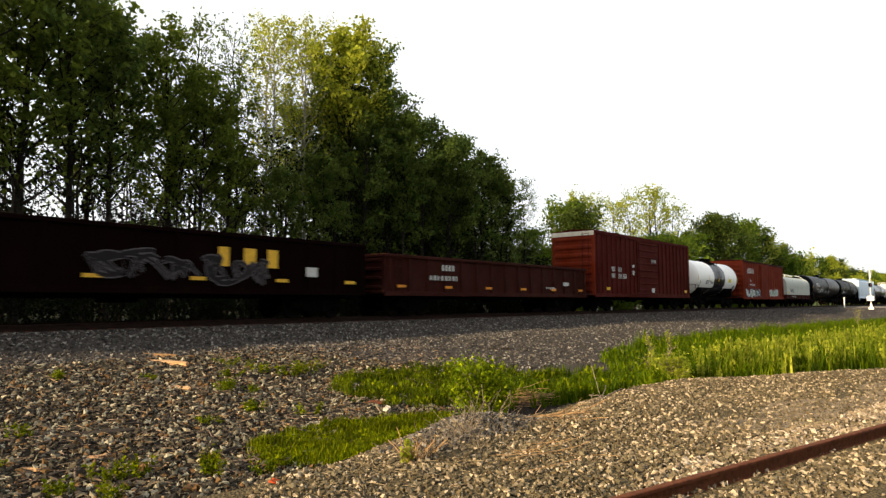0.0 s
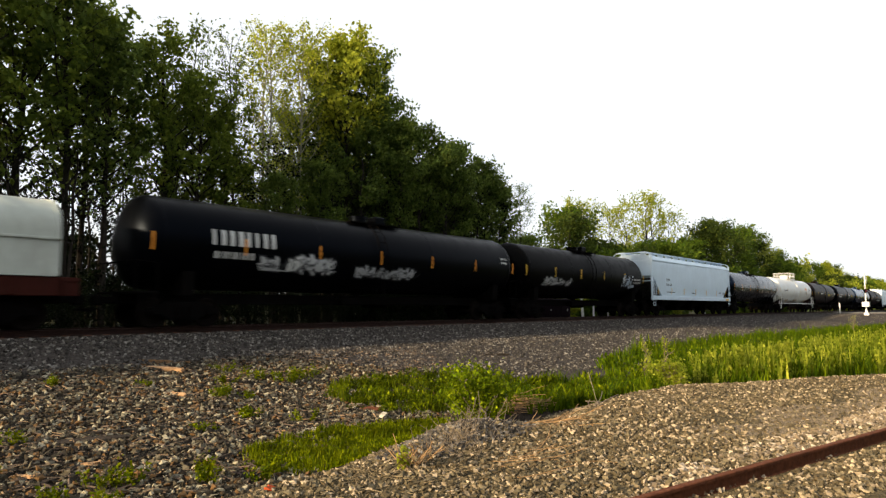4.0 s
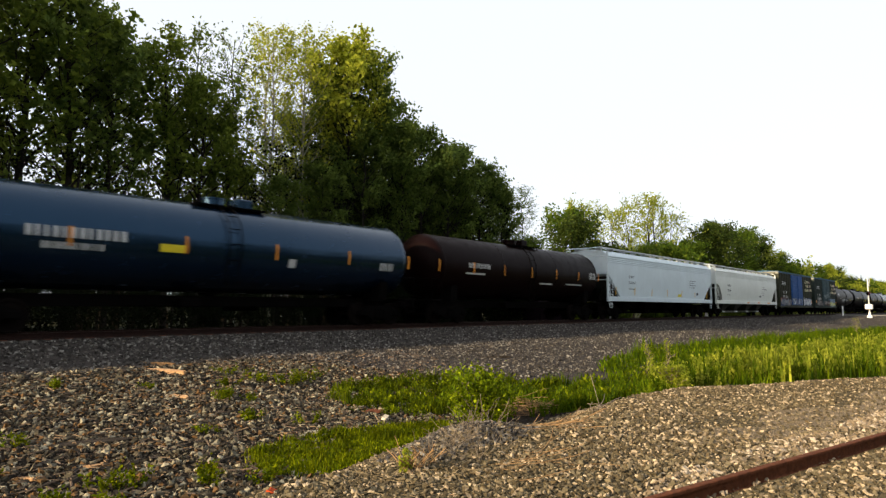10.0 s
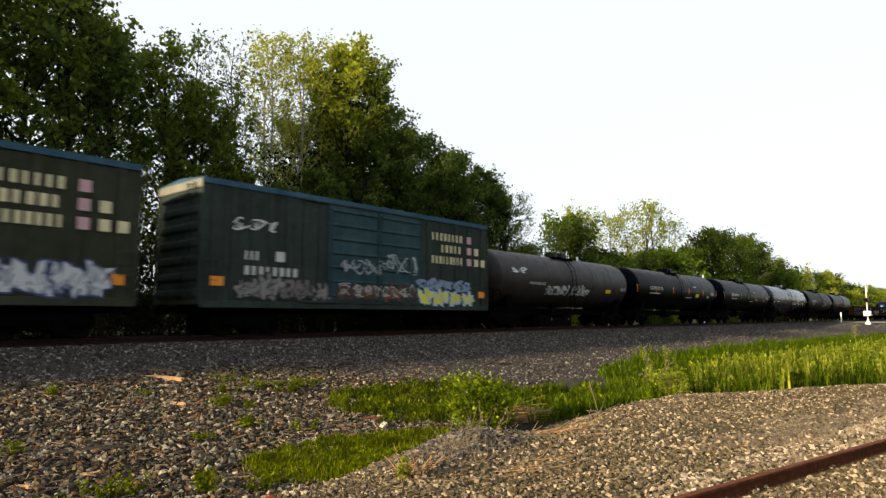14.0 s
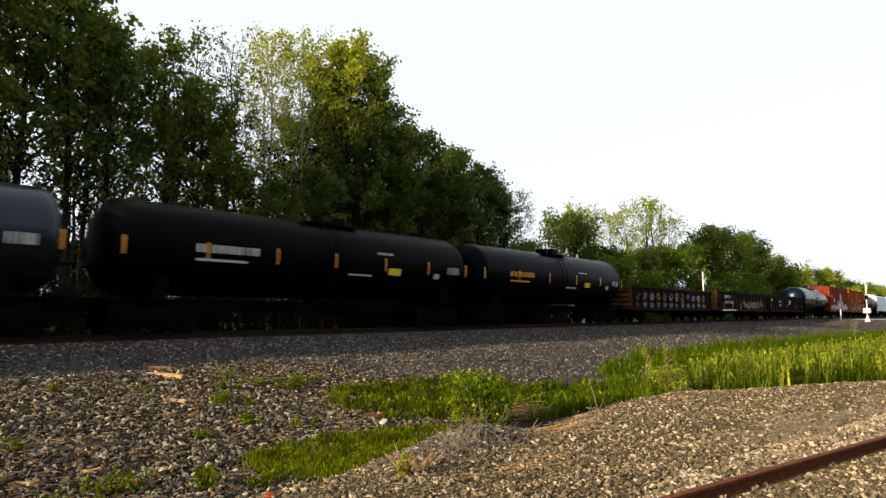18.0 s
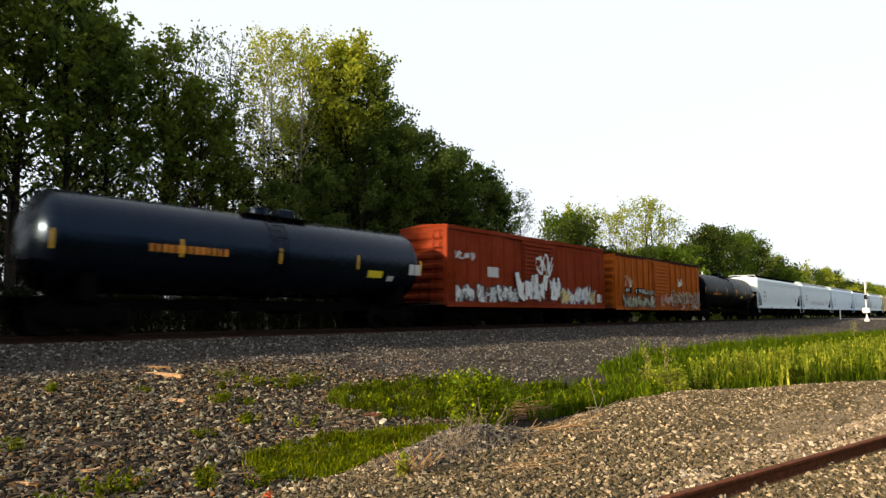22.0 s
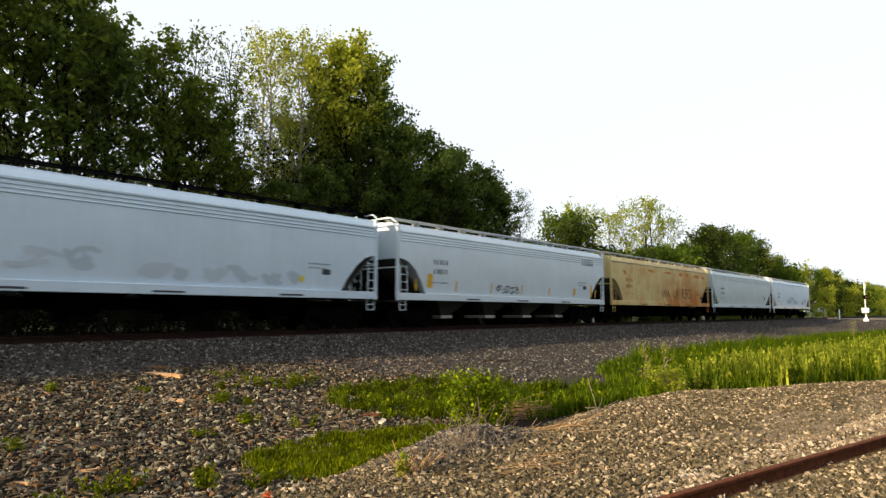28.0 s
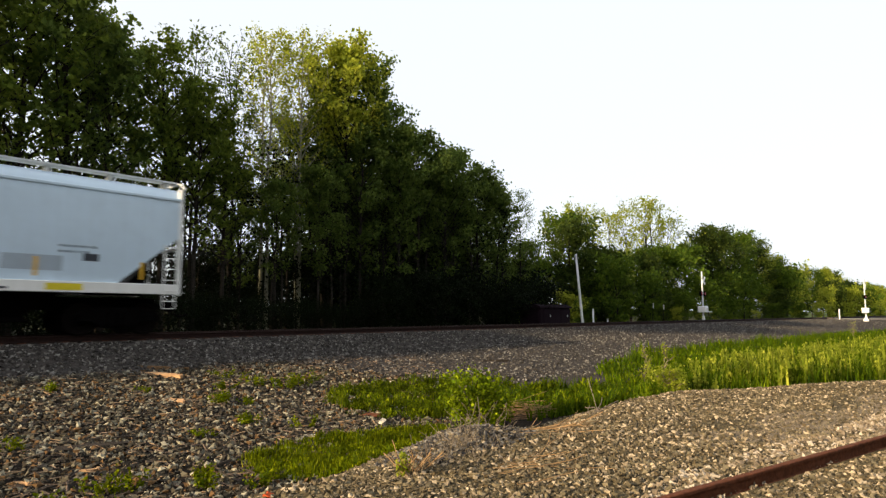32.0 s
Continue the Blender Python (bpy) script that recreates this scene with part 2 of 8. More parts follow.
# ---- mesh helpers ----
class Geo:
    """Collects vertices and faces of one part."""

    def __init__(self):
        self.v, self.f = [], []

    def add(self, verts, faces):
        n = len(self.v)
        self.v += [tuple(p) for p in verts]
        self.f += [tuple(n + i for i in f) for f in faces]
        return self

    def box(self, x0, x1, y0, y1, z0, z1, c=0.0):
        if not c:
            v = [(x, y, z) for x in (x0, x1) for y in (y0, y1) for z in (z0, z1)]
            return self.add(v, [(0, 1, 3, 2), (4, 6, 7, 5), (0, 4, 5, 1), (2, 3, 7, 6), (0, 2, 6, 4), (1, 5, 7, 3)])
        c = min(c, 0.45 * min(x1 - x0, y1 - y0, z1 - z0))
        v, at = [], {}
        for i in (0, 1):
            for j in (0, 1):
                for k in (0, 1):
                    p = ((x0, x1)[i], (y0, y1)[j], (z0, z1)[k])
                    q = ((x0 + c, x1 - c)[i], (y0 + c, y1 - c)[j], (z0 + c, z1 - c)[k])
                    for a in range(3):
                        at[i, j, k, a] = len(v)
                        v.append(tuple(p[b] if b == a else q[b] for b in range(3)))
        f = []
        ring = ((0, 0), (1, 0), (1, 1), (0, 1))
        for a in range(3):
            b, d = (a + 1) % 3, (a + 2) % 3
            for s in (0, 1):
                loop = []
                for p, q in ring:
                    key = [0, 0, 0]
                    key[a], key[b], key[d] = s, p, q
                    loop.append(at[(*key, a)])
                f.append(loop if s else loop[::-1])
            for p, q in ring:
                k0, k1 = [0, 0, 0], [0, 0, 0]
                k0[a], k0[b], k0[d] = 0, p, q
                k1[a], k1[b], k1[d] = 1, p, q
                e = [at[(*k0, b)], at[(*k1, b)], at[(*k1, d)], at[(*k0, d)]]
                f.append(e if (p == q) else e[::-1])
        for i, j, k in ((i, j, k) for i in (0, 1) for j in (0, 1) for k in (0, 1)):
            t = [at[i, j, k, 0], at[i, j, k, 1], at[i, j, k, 2]]
            f.append(t if (i + j + k) % 2 else t[::-1])
        return self.add(v, f)

    def prism(self, outline, y0, y1):
        """An outline of (x, z), pushed from y0 to y1."""
        n = len(outline)
        v = [(x, y0, z) for x, z in outline] + [(x, y1, z) for x, z in outline]
        f = [tuple(range(n)), tuple(range(2 * n - 1, n - 1, -1))]
        f += [(i, i + n, (i + 1) % n + n, (i + 1) % n) for i in range(n)]
        return self.add(v, f)

    def run(self, outline, x0, x1):
        """An outline of (y, z), pushed from x0 to x1."""
        n = len(outline)
        v = [(x0, y, z) for y, z in outline] + [(x1, y, z) for y, z in outline]
        f = [tuple(range(n - 1, -1, -1)), tuple(range(n, 2 * n))]
        f += [(i, (i + 1) % n, (i + 1) % n + n, i + n) for i in range(n)]
        return self.add(v, f)

    def tube(self, p, q, r, n=6, r2=None, caps=True):
        p, q = Vector(p), Vector(q)
        d = (q - p).normalized()
        a = d.orthogonal().normalized()
        b = d.cross(a)
        r2 = r if r2 is None else r2
        v = []
        for c, s in ((p, r), (q, r2)):
            v += [c + s * (math.cos(t) * a + math.sin(t) * b) for t in (2 * math.pi * i / n for i in range(n))]
        f = [(i, (i + 1) % n, (i + 1) % n + n, i + n) for i in range(n)]
        if caps:
            f += [tuple(range(n - 1, -1, -1)), tuple(range(n, 2 * n))]
        return self.add(v, f)

    def path(self, points, r, n=6):
        """A bent tube, in one piece."""
        pts = [Vector(p) for p in points]
        v, f = [], []
        a = None
        for i, p in enumerate(pts):
            d = (pts[min(i + 1, len(pts) - 1)] - pts[max(i - 1, 0)]).normalized()
            a = d.orthogonal().normalized() if a is None else (a - d * a.dot(d)).normalized()
            b = d.cross(a)
            v += [p + r * (math.cos(t) * a + math.sin(t) * b) for t in (2 * math.pi * k / n for k in range(n))]
        for i in range(len(pts) - 1):
            f += [(i * n + k, i * n + (k + 1) % n, i * n + n + (k + 1) % n, i * n + n + k) for k in range(n)]
        f += [tuple(range(n - 1, -1, -1)), tuple(range(len(v) - n, len(v)))]
        return self.add(v, f)

    def lathe_x(self, profile, cy, cz, n=32, a0=0.0, a1=2 * math.pi):
        """A profile of (x, radius), turned about the line y = cy, z = cz."""
        full = abs(a1 - a0 - 2 * math.pi) < 1e-6
        m = n if full else n + 1
        v = []
        for x, r in profile:
            for i in range(m):
                t = a0 + (a1 - a0) * i / n
                v.append((x, cy + r * math.cos(t), cz + r * math.sin(t)))
        f = []
        for k in range(len(profile) - 1):
            for i in range(n):
                j = (i + 1) % m
                f.append((k * m + i, k * m + j, (k + 1) * m + j, (k + 1) * m + i))
        if full:
            f += [tuple(range(m - 1, -1, -1)), tuple(range((len(profile) - 1) * m, len(profile) * m))]
        return self.add(v, f)

    def mesh(self, name, material, smooth=False):
        me = bpy.data.meshes.new(name)
        me.from_pydata(self.v, [], self.f)
        me.materials.append(material)
        if smooth:
            me.polygons.foreach_set("use_smooth", [True] * len(me.polygons))
            me.set_sharp_from_angle(angle=radians(38))
        me.update()
        return me


def part(name, geo, material, parent, label="", smooth=False, m=None):
    """ONE mesh object under a thing or under a part."""
    data = geo.mesh(name, material, smooth) if isinstance(geo, Geo) else geo
    ob = new(name, data)
    ob.parent = parent
    if m is not None:
        ob.matrix_basis = m
    return tagged(ob, label)


def thing(name, geo, material, label, category, group="", kind="", smooth=False, m=None):
    """A top-level object: a mesh, or an Empty where geo is None."""
    data = geo.mesh(name, material, smooth) if isinstance(geo, Geo) else geo
    ob = new(name, data)
    if m is not None:
        ob.matrix_basis = m
    return tagged(ob, label, category, group, kind)


def cloud(name, verts, faces_per, material, smooth=False):
    """A mesh from arrays: verts (n, k, 3), and faces_per, the faces of one piece as index tuples of k corners."""
    n, k = verts.shape[:2]
    tri = np.array(faces_per, dtype=np.int32)
    sides = tri.shape[1]
    loops = (tri[None] + (np.arange(n, dtype=np.int32) * k)[:, None, None]).reshape(-1)
    me = bpy.data.meshes.new(name)
    me.vertices.add(n * k)
    me.vertices.foreach_set("co", verts.reshape(-1).astype(np.float32))
    me.loops.add(len(loops))
    me.loops.foreach_set("vertex_index", loops)
    me.polygons.add(len(loops) // sides)
    me.polygons.foreach_set("loop_start", np.arange(0, len(loops), sides, dtype=np.int32))
    me.polygons.foreach_set("use_smooth", np.full(len(loops) // sides, smooth))
    me.materials.append(material)
    me.update(calc_edges=True)
    return me

# ---- the lie of the land ----
TRACK_Y, GAUGE = 20.2, 0.7175
SPUR_P, SPUR_A = (5.66, 2.14), radians(-13.5)
RAIL_P, RAIL_A = (5.54, 2.313), radians(-13.22)            # the siding's nearer rail
SPUR_E = (math.cos(SPUR_A), math.sin(SPUR_A))
SPUR_N = (-SPUR_E[1], SPUR_E[0])


def bumps(x, y):
    """Soft unevenness from a few waves."""
    return (np.sin(x * 1.31 + 0.7 * y) * np.sin(y * 1.73 - 0.4 * x) * 0.5 + np.sin(x * 3.7 + 1.9) * np.sin(y * 4.3 + 0.3 * x) * 0.25
            + np.sin(x * 0.53 - 1.1) * np.sin(y * 0.61 + 0.8))


def lie(x, y):
    """The height of the ground."""
    x, y = np.asarray(x, float), np.asarray(y, float)
    # main line: ballast shelf, shoulder, old spoil, ditch; a low verge behind it
    zm = np.interp(y, [-60, 5, 8, 11, 15.3, 16.2, 18.35, 22.1, 23.2, 26, 40, 48, 58, 400], [-1.5, -1.62, -1.58, -1.35, -0.74, -0.66, -0.21, -0.21, -0.38, -0.45, -0.6, -0.2, 1.3, 1.5])
    # siding: its gravel bank
    n = (x - SPUR_P[0]) * SPUR_N[0] + (y - SPUR_P[1]) * SPUR_N[1]
    crest = np.interp(x, [-8, 0, 2.5, 4.2, 5.1, 6.0, 6.8, 7.5, 8.1, 8.9, 9.8, 10.7, 12, 13.9, 15.2, 17.4, 19.2, 26], [1.6, 2.0, 2.3, 2.7, 3.0, 3.5, 3.85, 3.95, 3.3, 3.2, 3.7, 4.2, 4.65, 4.95, 4.5, 3.8, 3.2, 2.4])
    zs = -1.09 - 0.62 * np.clip((n - crest) / 1.7, 0, 1) ** 1.1 - 0.62 * np.clip((-4.5 - n) / 2, 0, 1)
    zs = zs + 0.05 * np.clip(1 - ((n - crest + 0.5) / 0.8) ** 2, 0, 1)
    zs = zs + 0.09 * np.exp(-((x - 6.9) / 0.75) ** 2 - ((y - 5.55) / 0.45) ** 2)
    zs = zs - 0.04 * np.exp(-(n / 0.55) ** 2)
    k = 9.0
    z = np.log(np.exp(k * zm) + np.exp(k * zs)) / k
    rough = 0.030 * np.clip(np.minimum((18.0 - y), (np.abs(n - 0.0) - 0.8)), 0, 1) * np.clip((y + 30) / 30, 0, 1)
    z = z + rough * bumps(x, y)
    # the level crossing lifts the ground to the rails
    up = np.clip((x - 84) / 22, 0, 1) * np.clip((420 - x) / 200, 0, 1)
    up = up * up * (3 - 2 * up)
    z = np.where(y < 18.35, z * (1 - up) + (-0.26) * up, z)
    far = np.clip((np.hypot(x, y) - 300) / 900, 0, 1)
    return z * (1 - far) - 0.6 * far


def spread(*pieces):
    """Coordinates from pieces (start, stop, step)."""
    return np.unique(np.concatenate([np.arange(a, b, s) for a, b, s in pieces]))


def ground():
    xs = spread((-3000, -400, 400), (-400, -60, 40), (-60, -6, 6), (-6, 26, 0.2), (26, 60, 1.0), (60, 140, 3), (140, 400, 20), (400, 3001, 200))
    ys = spread((-3000, -400, 400), (-400, -40, 40), (-40, -2, 4), (-2, 19, 0.2), (18.35, 18.36, 1), (19, 26, 0.6), (26, 60, 4), (60, 400, 40), (400, 3001, 200))
    X, Y = np.meshgrid(xs, ys, indexing="ij")
    Z = lie(X, Y)
    v = np.stack([X, Y, Z], -1).reshape(-1, 3)
    nx, ny = len(xs), len(ys)
    i = (np.arange(nx - 1)[:, None] * ny + np.arange(ny - 1)[None]).reshape(-1)
    f = np.stack([i, i + ny, i + ny + 1, i + 1], -1)
    me = bpy.data.meshes.new("ground")
    me.vertices.add(len(v))
    me.vertices.foreach_set("co", v.reshape(-1))
    me.loops.add(f.size)
    me.loops.foreach_set("vertex_index", f.reshape(-1))
    me.polygons.add(len(f))
    me.polygons.foreach_set("loop_start", np.arange(0, f.size, 4))
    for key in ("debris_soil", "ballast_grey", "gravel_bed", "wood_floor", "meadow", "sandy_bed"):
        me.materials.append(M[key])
    cx, cy = v[f].mean(1)[:, 0], v[f].mean(1)[:, 1]
    n = (cx - SPUR_P[0]) * SPUR_N[0] + (cy - SPUR_P[1]) * SPUR_N[1]
    crest = np.interp(cx, [-8, 4, 6, 7.6, 10, 13.5, 17, 20, 26], [2.2, 2.9, 3.6, 4.25, 4.6, 4.9, 4.4, 3.4, 2.6])
    kind = np.zeros(len(f), int)
    kind[(n < crest + 0.5) & (n > -5)] = 2
    kind[(cy > 15.4 + 0.35 * np.sin(cx * 0.9) + 0.2 * np.sin(cx * 2.3)) & (cy < 23)] = 1
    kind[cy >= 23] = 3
    kind[(cx > 12.8 + 0.8 * np.sin(cy * 1.7)) & (kind == 0)] = 1
    kind[(cy < 8.4) & (cx > 20) & (kind != 2)] = 4
    kind[(kind == 2) & (cx > 8.5) & (n > 0.9 + 0.2 * np.sin(cx)) & (n < 2.1 + 0.3 * np.sin(1.7 * cx))] = 5
    kind[(n <= -5) | (cx < -30) & (cy < 15) | (np.hypot(cx, cy) > 200)] = 4
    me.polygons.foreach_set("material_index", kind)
    me.polygons.foreach_set("use_smooth", np.ones(len(f), bool))
    me.update(calc_edges=True)
    tagged(new("ground", me), "dark gritty railway ground with ballast, gravel bank and ditch", "ground", kind="structure")


def rail_outline(h=0.17):
    """Half foot, web and head of a rail, standing with its top at 0."""
    r = [(0.07, -h), (0.07, -h + 0.012), (0.012, -h + 0.032), (0.011, -0.045), (0.036, -0.034), (0.036, -0.008), (0.028, 0.0)]
    return r + [(-y, z) for y, z in reversed(r)]


def main_track():
    track = thing("main_track", None, None, "single railway track with worn rails on dark timber ties", "railway track", kind="structure", m=pose(0, TRACK_Y, 0))
    for side in (-1, 1):
        part("rail", Geo().run([(y + side * GAUGE, z) for y, z in rail_outline()], -140, 900), M["rail_brown"], track, "brown rusty steel rail")
        part("rail_head", Geo().run([(side * GAUGE + a, b) for a, b in ((-0.026, 0.001), (0.026, 0.001), (0.024, 0.004), (-0.024, 0.004))], -140, 900), M["rail_top"], track, "bright worn rail top")
    tie = Geo().box(-0.115, 0.115, -1.3, 1.3, -0.34, -0.172, 0.015).mesh("tie", M["tie"])
    plate = Geo().box(-0.09, 0.09, -0.17, 0.17, -0.172, -0.160, 0.004).mesh("tie_plate", M["rail_rust"])
    for i in range(200):
        o = part("tie", tie, None, track, m=pose(-6 + i * 0.52, random.uniform(-0.03, 0.03), random.uniform(-0.012, 0.004), 0, 0, random.uniform(-0.8, 0.8)))
        if i < 90:
            part("tie_plate", plate, None, o, m=pose(0, -GAUGE, 0))


def siding():
    m = Matrix.Translation((RAIL_P[0], RAIL_P[1], -0.98)) @ pose(0, 0, 0, 0, 0, math.degrees(RAIL_A))
    track = thing("siding_track", None, None, "rusty disused siding rails half buried in gravel", "railway track", kind="structure", m=m)
    for y in (0, -1.5):
        part("rail", Geo().run([(y + a, z) for a, z in rail_outline()], -30, 60), M["rail_rust"], track, "deep brown rusty rail", smooth=False)
    tie = Geo().box(-0.115, 0.115, -2.0, 0.52, -0.33, -0.172, 0.02).mesh("tie", M["timber_grey"])
    for i in range(60):
        part("tie", tie, None, track, m=pose(-14 + i * 0.55, random.uniform(-0.05, 0.05), 0, 0, 0, random.uniform(-2, 2)))


def crossing_road():
    v = Geo()
    g = []
    for y in (-60, -20, 0, 8, 14, 18.4, 19.3):
        g.append((y, -0.17 if y > 8 else -0.2))
    for (y0, z0), (y1, z1) in zip(g, g[1:]):
        v.add([(112, y0, z0), (119, y0, z0), (119, y1, z1), (112, y1, z1), (112, y0, z0 - 0.5), (119, y0, z0 - 0.5), (119, y1, z1 - 0.5), (112, y1, z1 - 0.5)],
              [(0, 1, 2, 3), (0, 3, 7, 4), (1, 5, 6, 2), (4, 7, 6, 5), (0, 4, 5, 1), (3, 2, 6, 7)])
    road = thing("road", v, M["asphalt"], "pale worn asphalt road meeting the railway at a level crossing", "road", kind="structure")
    panel = Geo().box(112, 119, TRACK_Y - GAUGE + 0.1, TRACK_Y + GAUGE - 0.1, -0.17, -0.012, 0.02)
    part("crossing_panel", panel, M["tie"], road, "timber crossing panel between the rails")
    part("crossing_panel", Geo().box(112, 119, TRACK_Y - 1.6, TRACK_Y - GAUGE - 0.08, -0.17, -0.012, 0.02), M["tie"], road, "timber crossing panel beside the rail")


ground()
main_track()
siding()
crossing_road()

# ---- the freight train ----
SHARED = {}


def once(key, make):
    """A mesh made on first use and shared after."""
    if key not in SHARED:
        SHARED[key] = make()
    return SHARED[key]


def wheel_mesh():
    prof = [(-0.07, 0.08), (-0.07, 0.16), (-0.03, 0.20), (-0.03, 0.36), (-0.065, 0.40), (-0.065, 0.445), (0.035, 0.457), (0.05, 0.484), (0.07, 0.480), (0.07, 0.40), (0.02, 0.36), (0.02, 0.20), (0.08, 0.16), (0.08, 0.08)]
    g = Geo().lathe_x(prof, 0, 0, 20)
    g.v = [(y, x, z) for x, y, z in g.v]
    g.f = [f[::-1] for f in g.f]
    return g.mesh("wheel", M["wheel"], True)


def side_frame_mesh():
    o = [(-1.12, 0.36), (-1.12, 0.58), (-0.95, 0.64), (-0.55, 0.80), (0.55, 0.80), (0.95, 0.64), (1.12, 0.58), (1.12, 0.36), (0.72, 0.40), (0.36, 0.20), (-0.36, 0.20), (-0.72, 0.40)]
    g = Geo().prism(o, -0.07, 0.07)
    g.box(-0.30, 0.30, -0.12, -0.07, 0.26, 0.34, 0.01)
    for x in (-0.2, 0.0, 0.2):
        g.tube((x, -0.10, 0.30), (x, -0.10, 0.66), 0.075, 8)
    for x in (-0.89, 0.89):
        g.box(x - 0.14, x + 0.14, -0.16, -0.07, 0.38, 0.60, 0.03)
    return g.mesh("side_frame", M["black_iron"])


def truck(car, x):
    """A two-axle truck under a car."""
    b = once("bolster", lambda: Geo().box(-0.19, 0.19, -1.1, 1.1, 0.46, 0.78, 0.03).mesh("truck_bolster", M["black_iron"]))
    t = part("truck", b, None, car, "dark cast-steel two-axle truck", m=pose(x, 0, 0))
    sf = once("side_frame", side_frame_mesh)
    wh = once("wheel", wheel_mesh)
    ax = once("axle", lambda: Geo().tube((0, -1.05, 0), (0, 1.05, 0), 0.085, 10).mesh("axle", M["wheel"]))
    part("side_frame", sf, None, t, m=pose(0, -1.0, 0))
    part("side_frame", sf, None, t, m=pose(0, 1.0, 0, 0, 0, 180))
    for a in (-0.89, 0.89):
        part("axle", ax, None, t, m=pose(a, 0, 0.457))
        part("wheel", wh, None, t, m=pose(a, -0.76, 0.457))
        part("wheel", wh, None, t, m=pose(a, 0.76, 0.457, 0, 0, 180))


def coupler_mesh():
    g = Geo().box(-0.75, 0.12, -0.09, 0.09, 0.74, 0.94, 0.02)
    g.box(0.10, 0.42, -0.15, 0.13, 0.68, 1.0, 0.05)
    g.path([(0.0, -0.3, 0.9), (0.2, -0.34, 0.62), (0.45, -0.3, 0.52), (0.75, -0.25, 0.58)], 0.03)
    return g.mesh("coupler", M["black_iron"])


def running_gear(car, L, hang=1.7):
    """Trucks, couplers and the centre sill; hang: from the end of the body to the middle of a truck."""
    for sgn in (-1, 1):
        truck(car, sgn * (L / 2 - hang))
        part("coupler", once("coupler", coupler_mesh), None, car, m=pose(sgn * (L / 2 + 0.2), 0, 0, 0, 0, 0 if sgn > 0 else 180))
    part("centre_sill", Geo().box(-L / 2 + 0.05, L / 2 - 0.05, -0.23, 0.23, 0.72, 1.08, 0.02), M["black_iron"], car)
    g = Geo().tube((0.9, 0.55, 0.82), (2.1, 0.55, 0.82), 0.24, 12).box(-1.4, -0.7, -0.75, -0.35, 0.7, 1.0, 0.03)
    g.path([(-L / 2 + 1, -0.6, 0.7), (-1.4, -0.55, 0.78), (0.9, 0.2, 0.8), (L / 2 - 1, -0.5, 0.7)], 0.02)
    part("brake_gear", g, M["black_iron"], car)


def ladder_mesh(h, w, rungs, key, mat):
    def make():
        g = Geo()
        for x in (-w / 2, w / 2):
            g.box(x - 0.02, x + 0.02, -0.035, 0.0, 0, h, 0.004)
        for i in range(rungs):
            z = 0.12 + (h - 0.2) * i / (rungs - 1)
            g.tube((-w / 2, -0.03, z), (w / 2, -0.03, z), 0.014, 6)
        return g.mesh("ladder", mat)
    return once(key, make)


def flat_side(y):
    return lambda z: y


def patch(g, x0, x1, z0, z1, surf, lift=0.004, steps=1):
    """A thin plate that lies on a car's near side, whose place at height z is surf(z)."""
    for i in range(steps):
        a, b = z0 + (z1 - z0) * i / steps, z0 + (z1 - z0) * (i + 1) / steps
        g.add([(x0, surf(a) - lift, a), (x1, surf(a) - lift, a), (x1, surf(b) - lift, b), (x0, surf(b) - lift, b)], [(0, 1, 2, 3)])
    return g


def lettering(car, blocks, mat, surf, seed, label="", steps=1):
    """Blocks of (x, z, width, height, marks): a line of plain bars, or one bar with marks 0. One part a bar."""
    rnd = random.Random(seed)
    for x, z, w, h, n in blocks:
        n = round(1.3 * n)
        cell = w / max(1, n)
        for i in range(max(1, n)):
            a = x + i * cell
            b = a + cell * (rnd.uniform(0.34, 0.62) if n else 1.0)
            part("lettering", patch(Geo(), a, b, z, z + h, surf, 0.004, max(1, steps)), mat, car, label)


def stroke(g, pts, width, surf, lift):
    """A ribbon along points of (x, z) on the near side, in one piece."""
    v = []
    n = len(pts)
    for i, (x, z) in enumerate(pts):
        x0, z0 = pts[max(i - 1, 0)]
        x1, z1 = pts[min(i + 1, n - 1)]
        d = Vector((x1 - x0, z1 - z0))
        d = d.normalized() if d.length > 1e-5 else Vector((1, 0))
        w = width * (0.5 if 0 < i < n - 1 else 0.36)
        for s in (1, -1):
            q = (x - s * d.y * w, z + s * d.x * w)
            v.append((q[0], surf(q[1]) - lift, q[1]))
    g.add(v, [(2 * i, 2 * i + 1, 2 * i + 3, 2 * i + 2) for i in range(n - 1)])


SPRAY = {}


def spray(rgb):
    if rgb not in SPRAY:
        SPRAY[rgb] = paint("spray_paint", rgb, 0.75, 0.10, 0.03)
    return SPRAY[rgb]


def blob(g, x, z, w, h, surf, lift, rnd, n=14, grow=0.0):
    """An uneven rounded patch on the near side."""
    v = [(x, surf(z) - lift, z)]
    ph = rnd.uniform(0, 6)
    for i in range(n):
        t = 2 * math.pi * i / n
        k = 1 + 0.16 * math.sin(2 * t + ph) + 0.10 * math.sin(5 * t + 2 * ph)
        p, q = x + (w / 2 * k + grow) * math.cos(t), z + (h / 2 * k + grow) * math.sin(t)
        v.append((p, surf(q) - lift, q))
    g.add(v, [(0, i + 1, (i + 1) % n + 1) for i in range(n)])


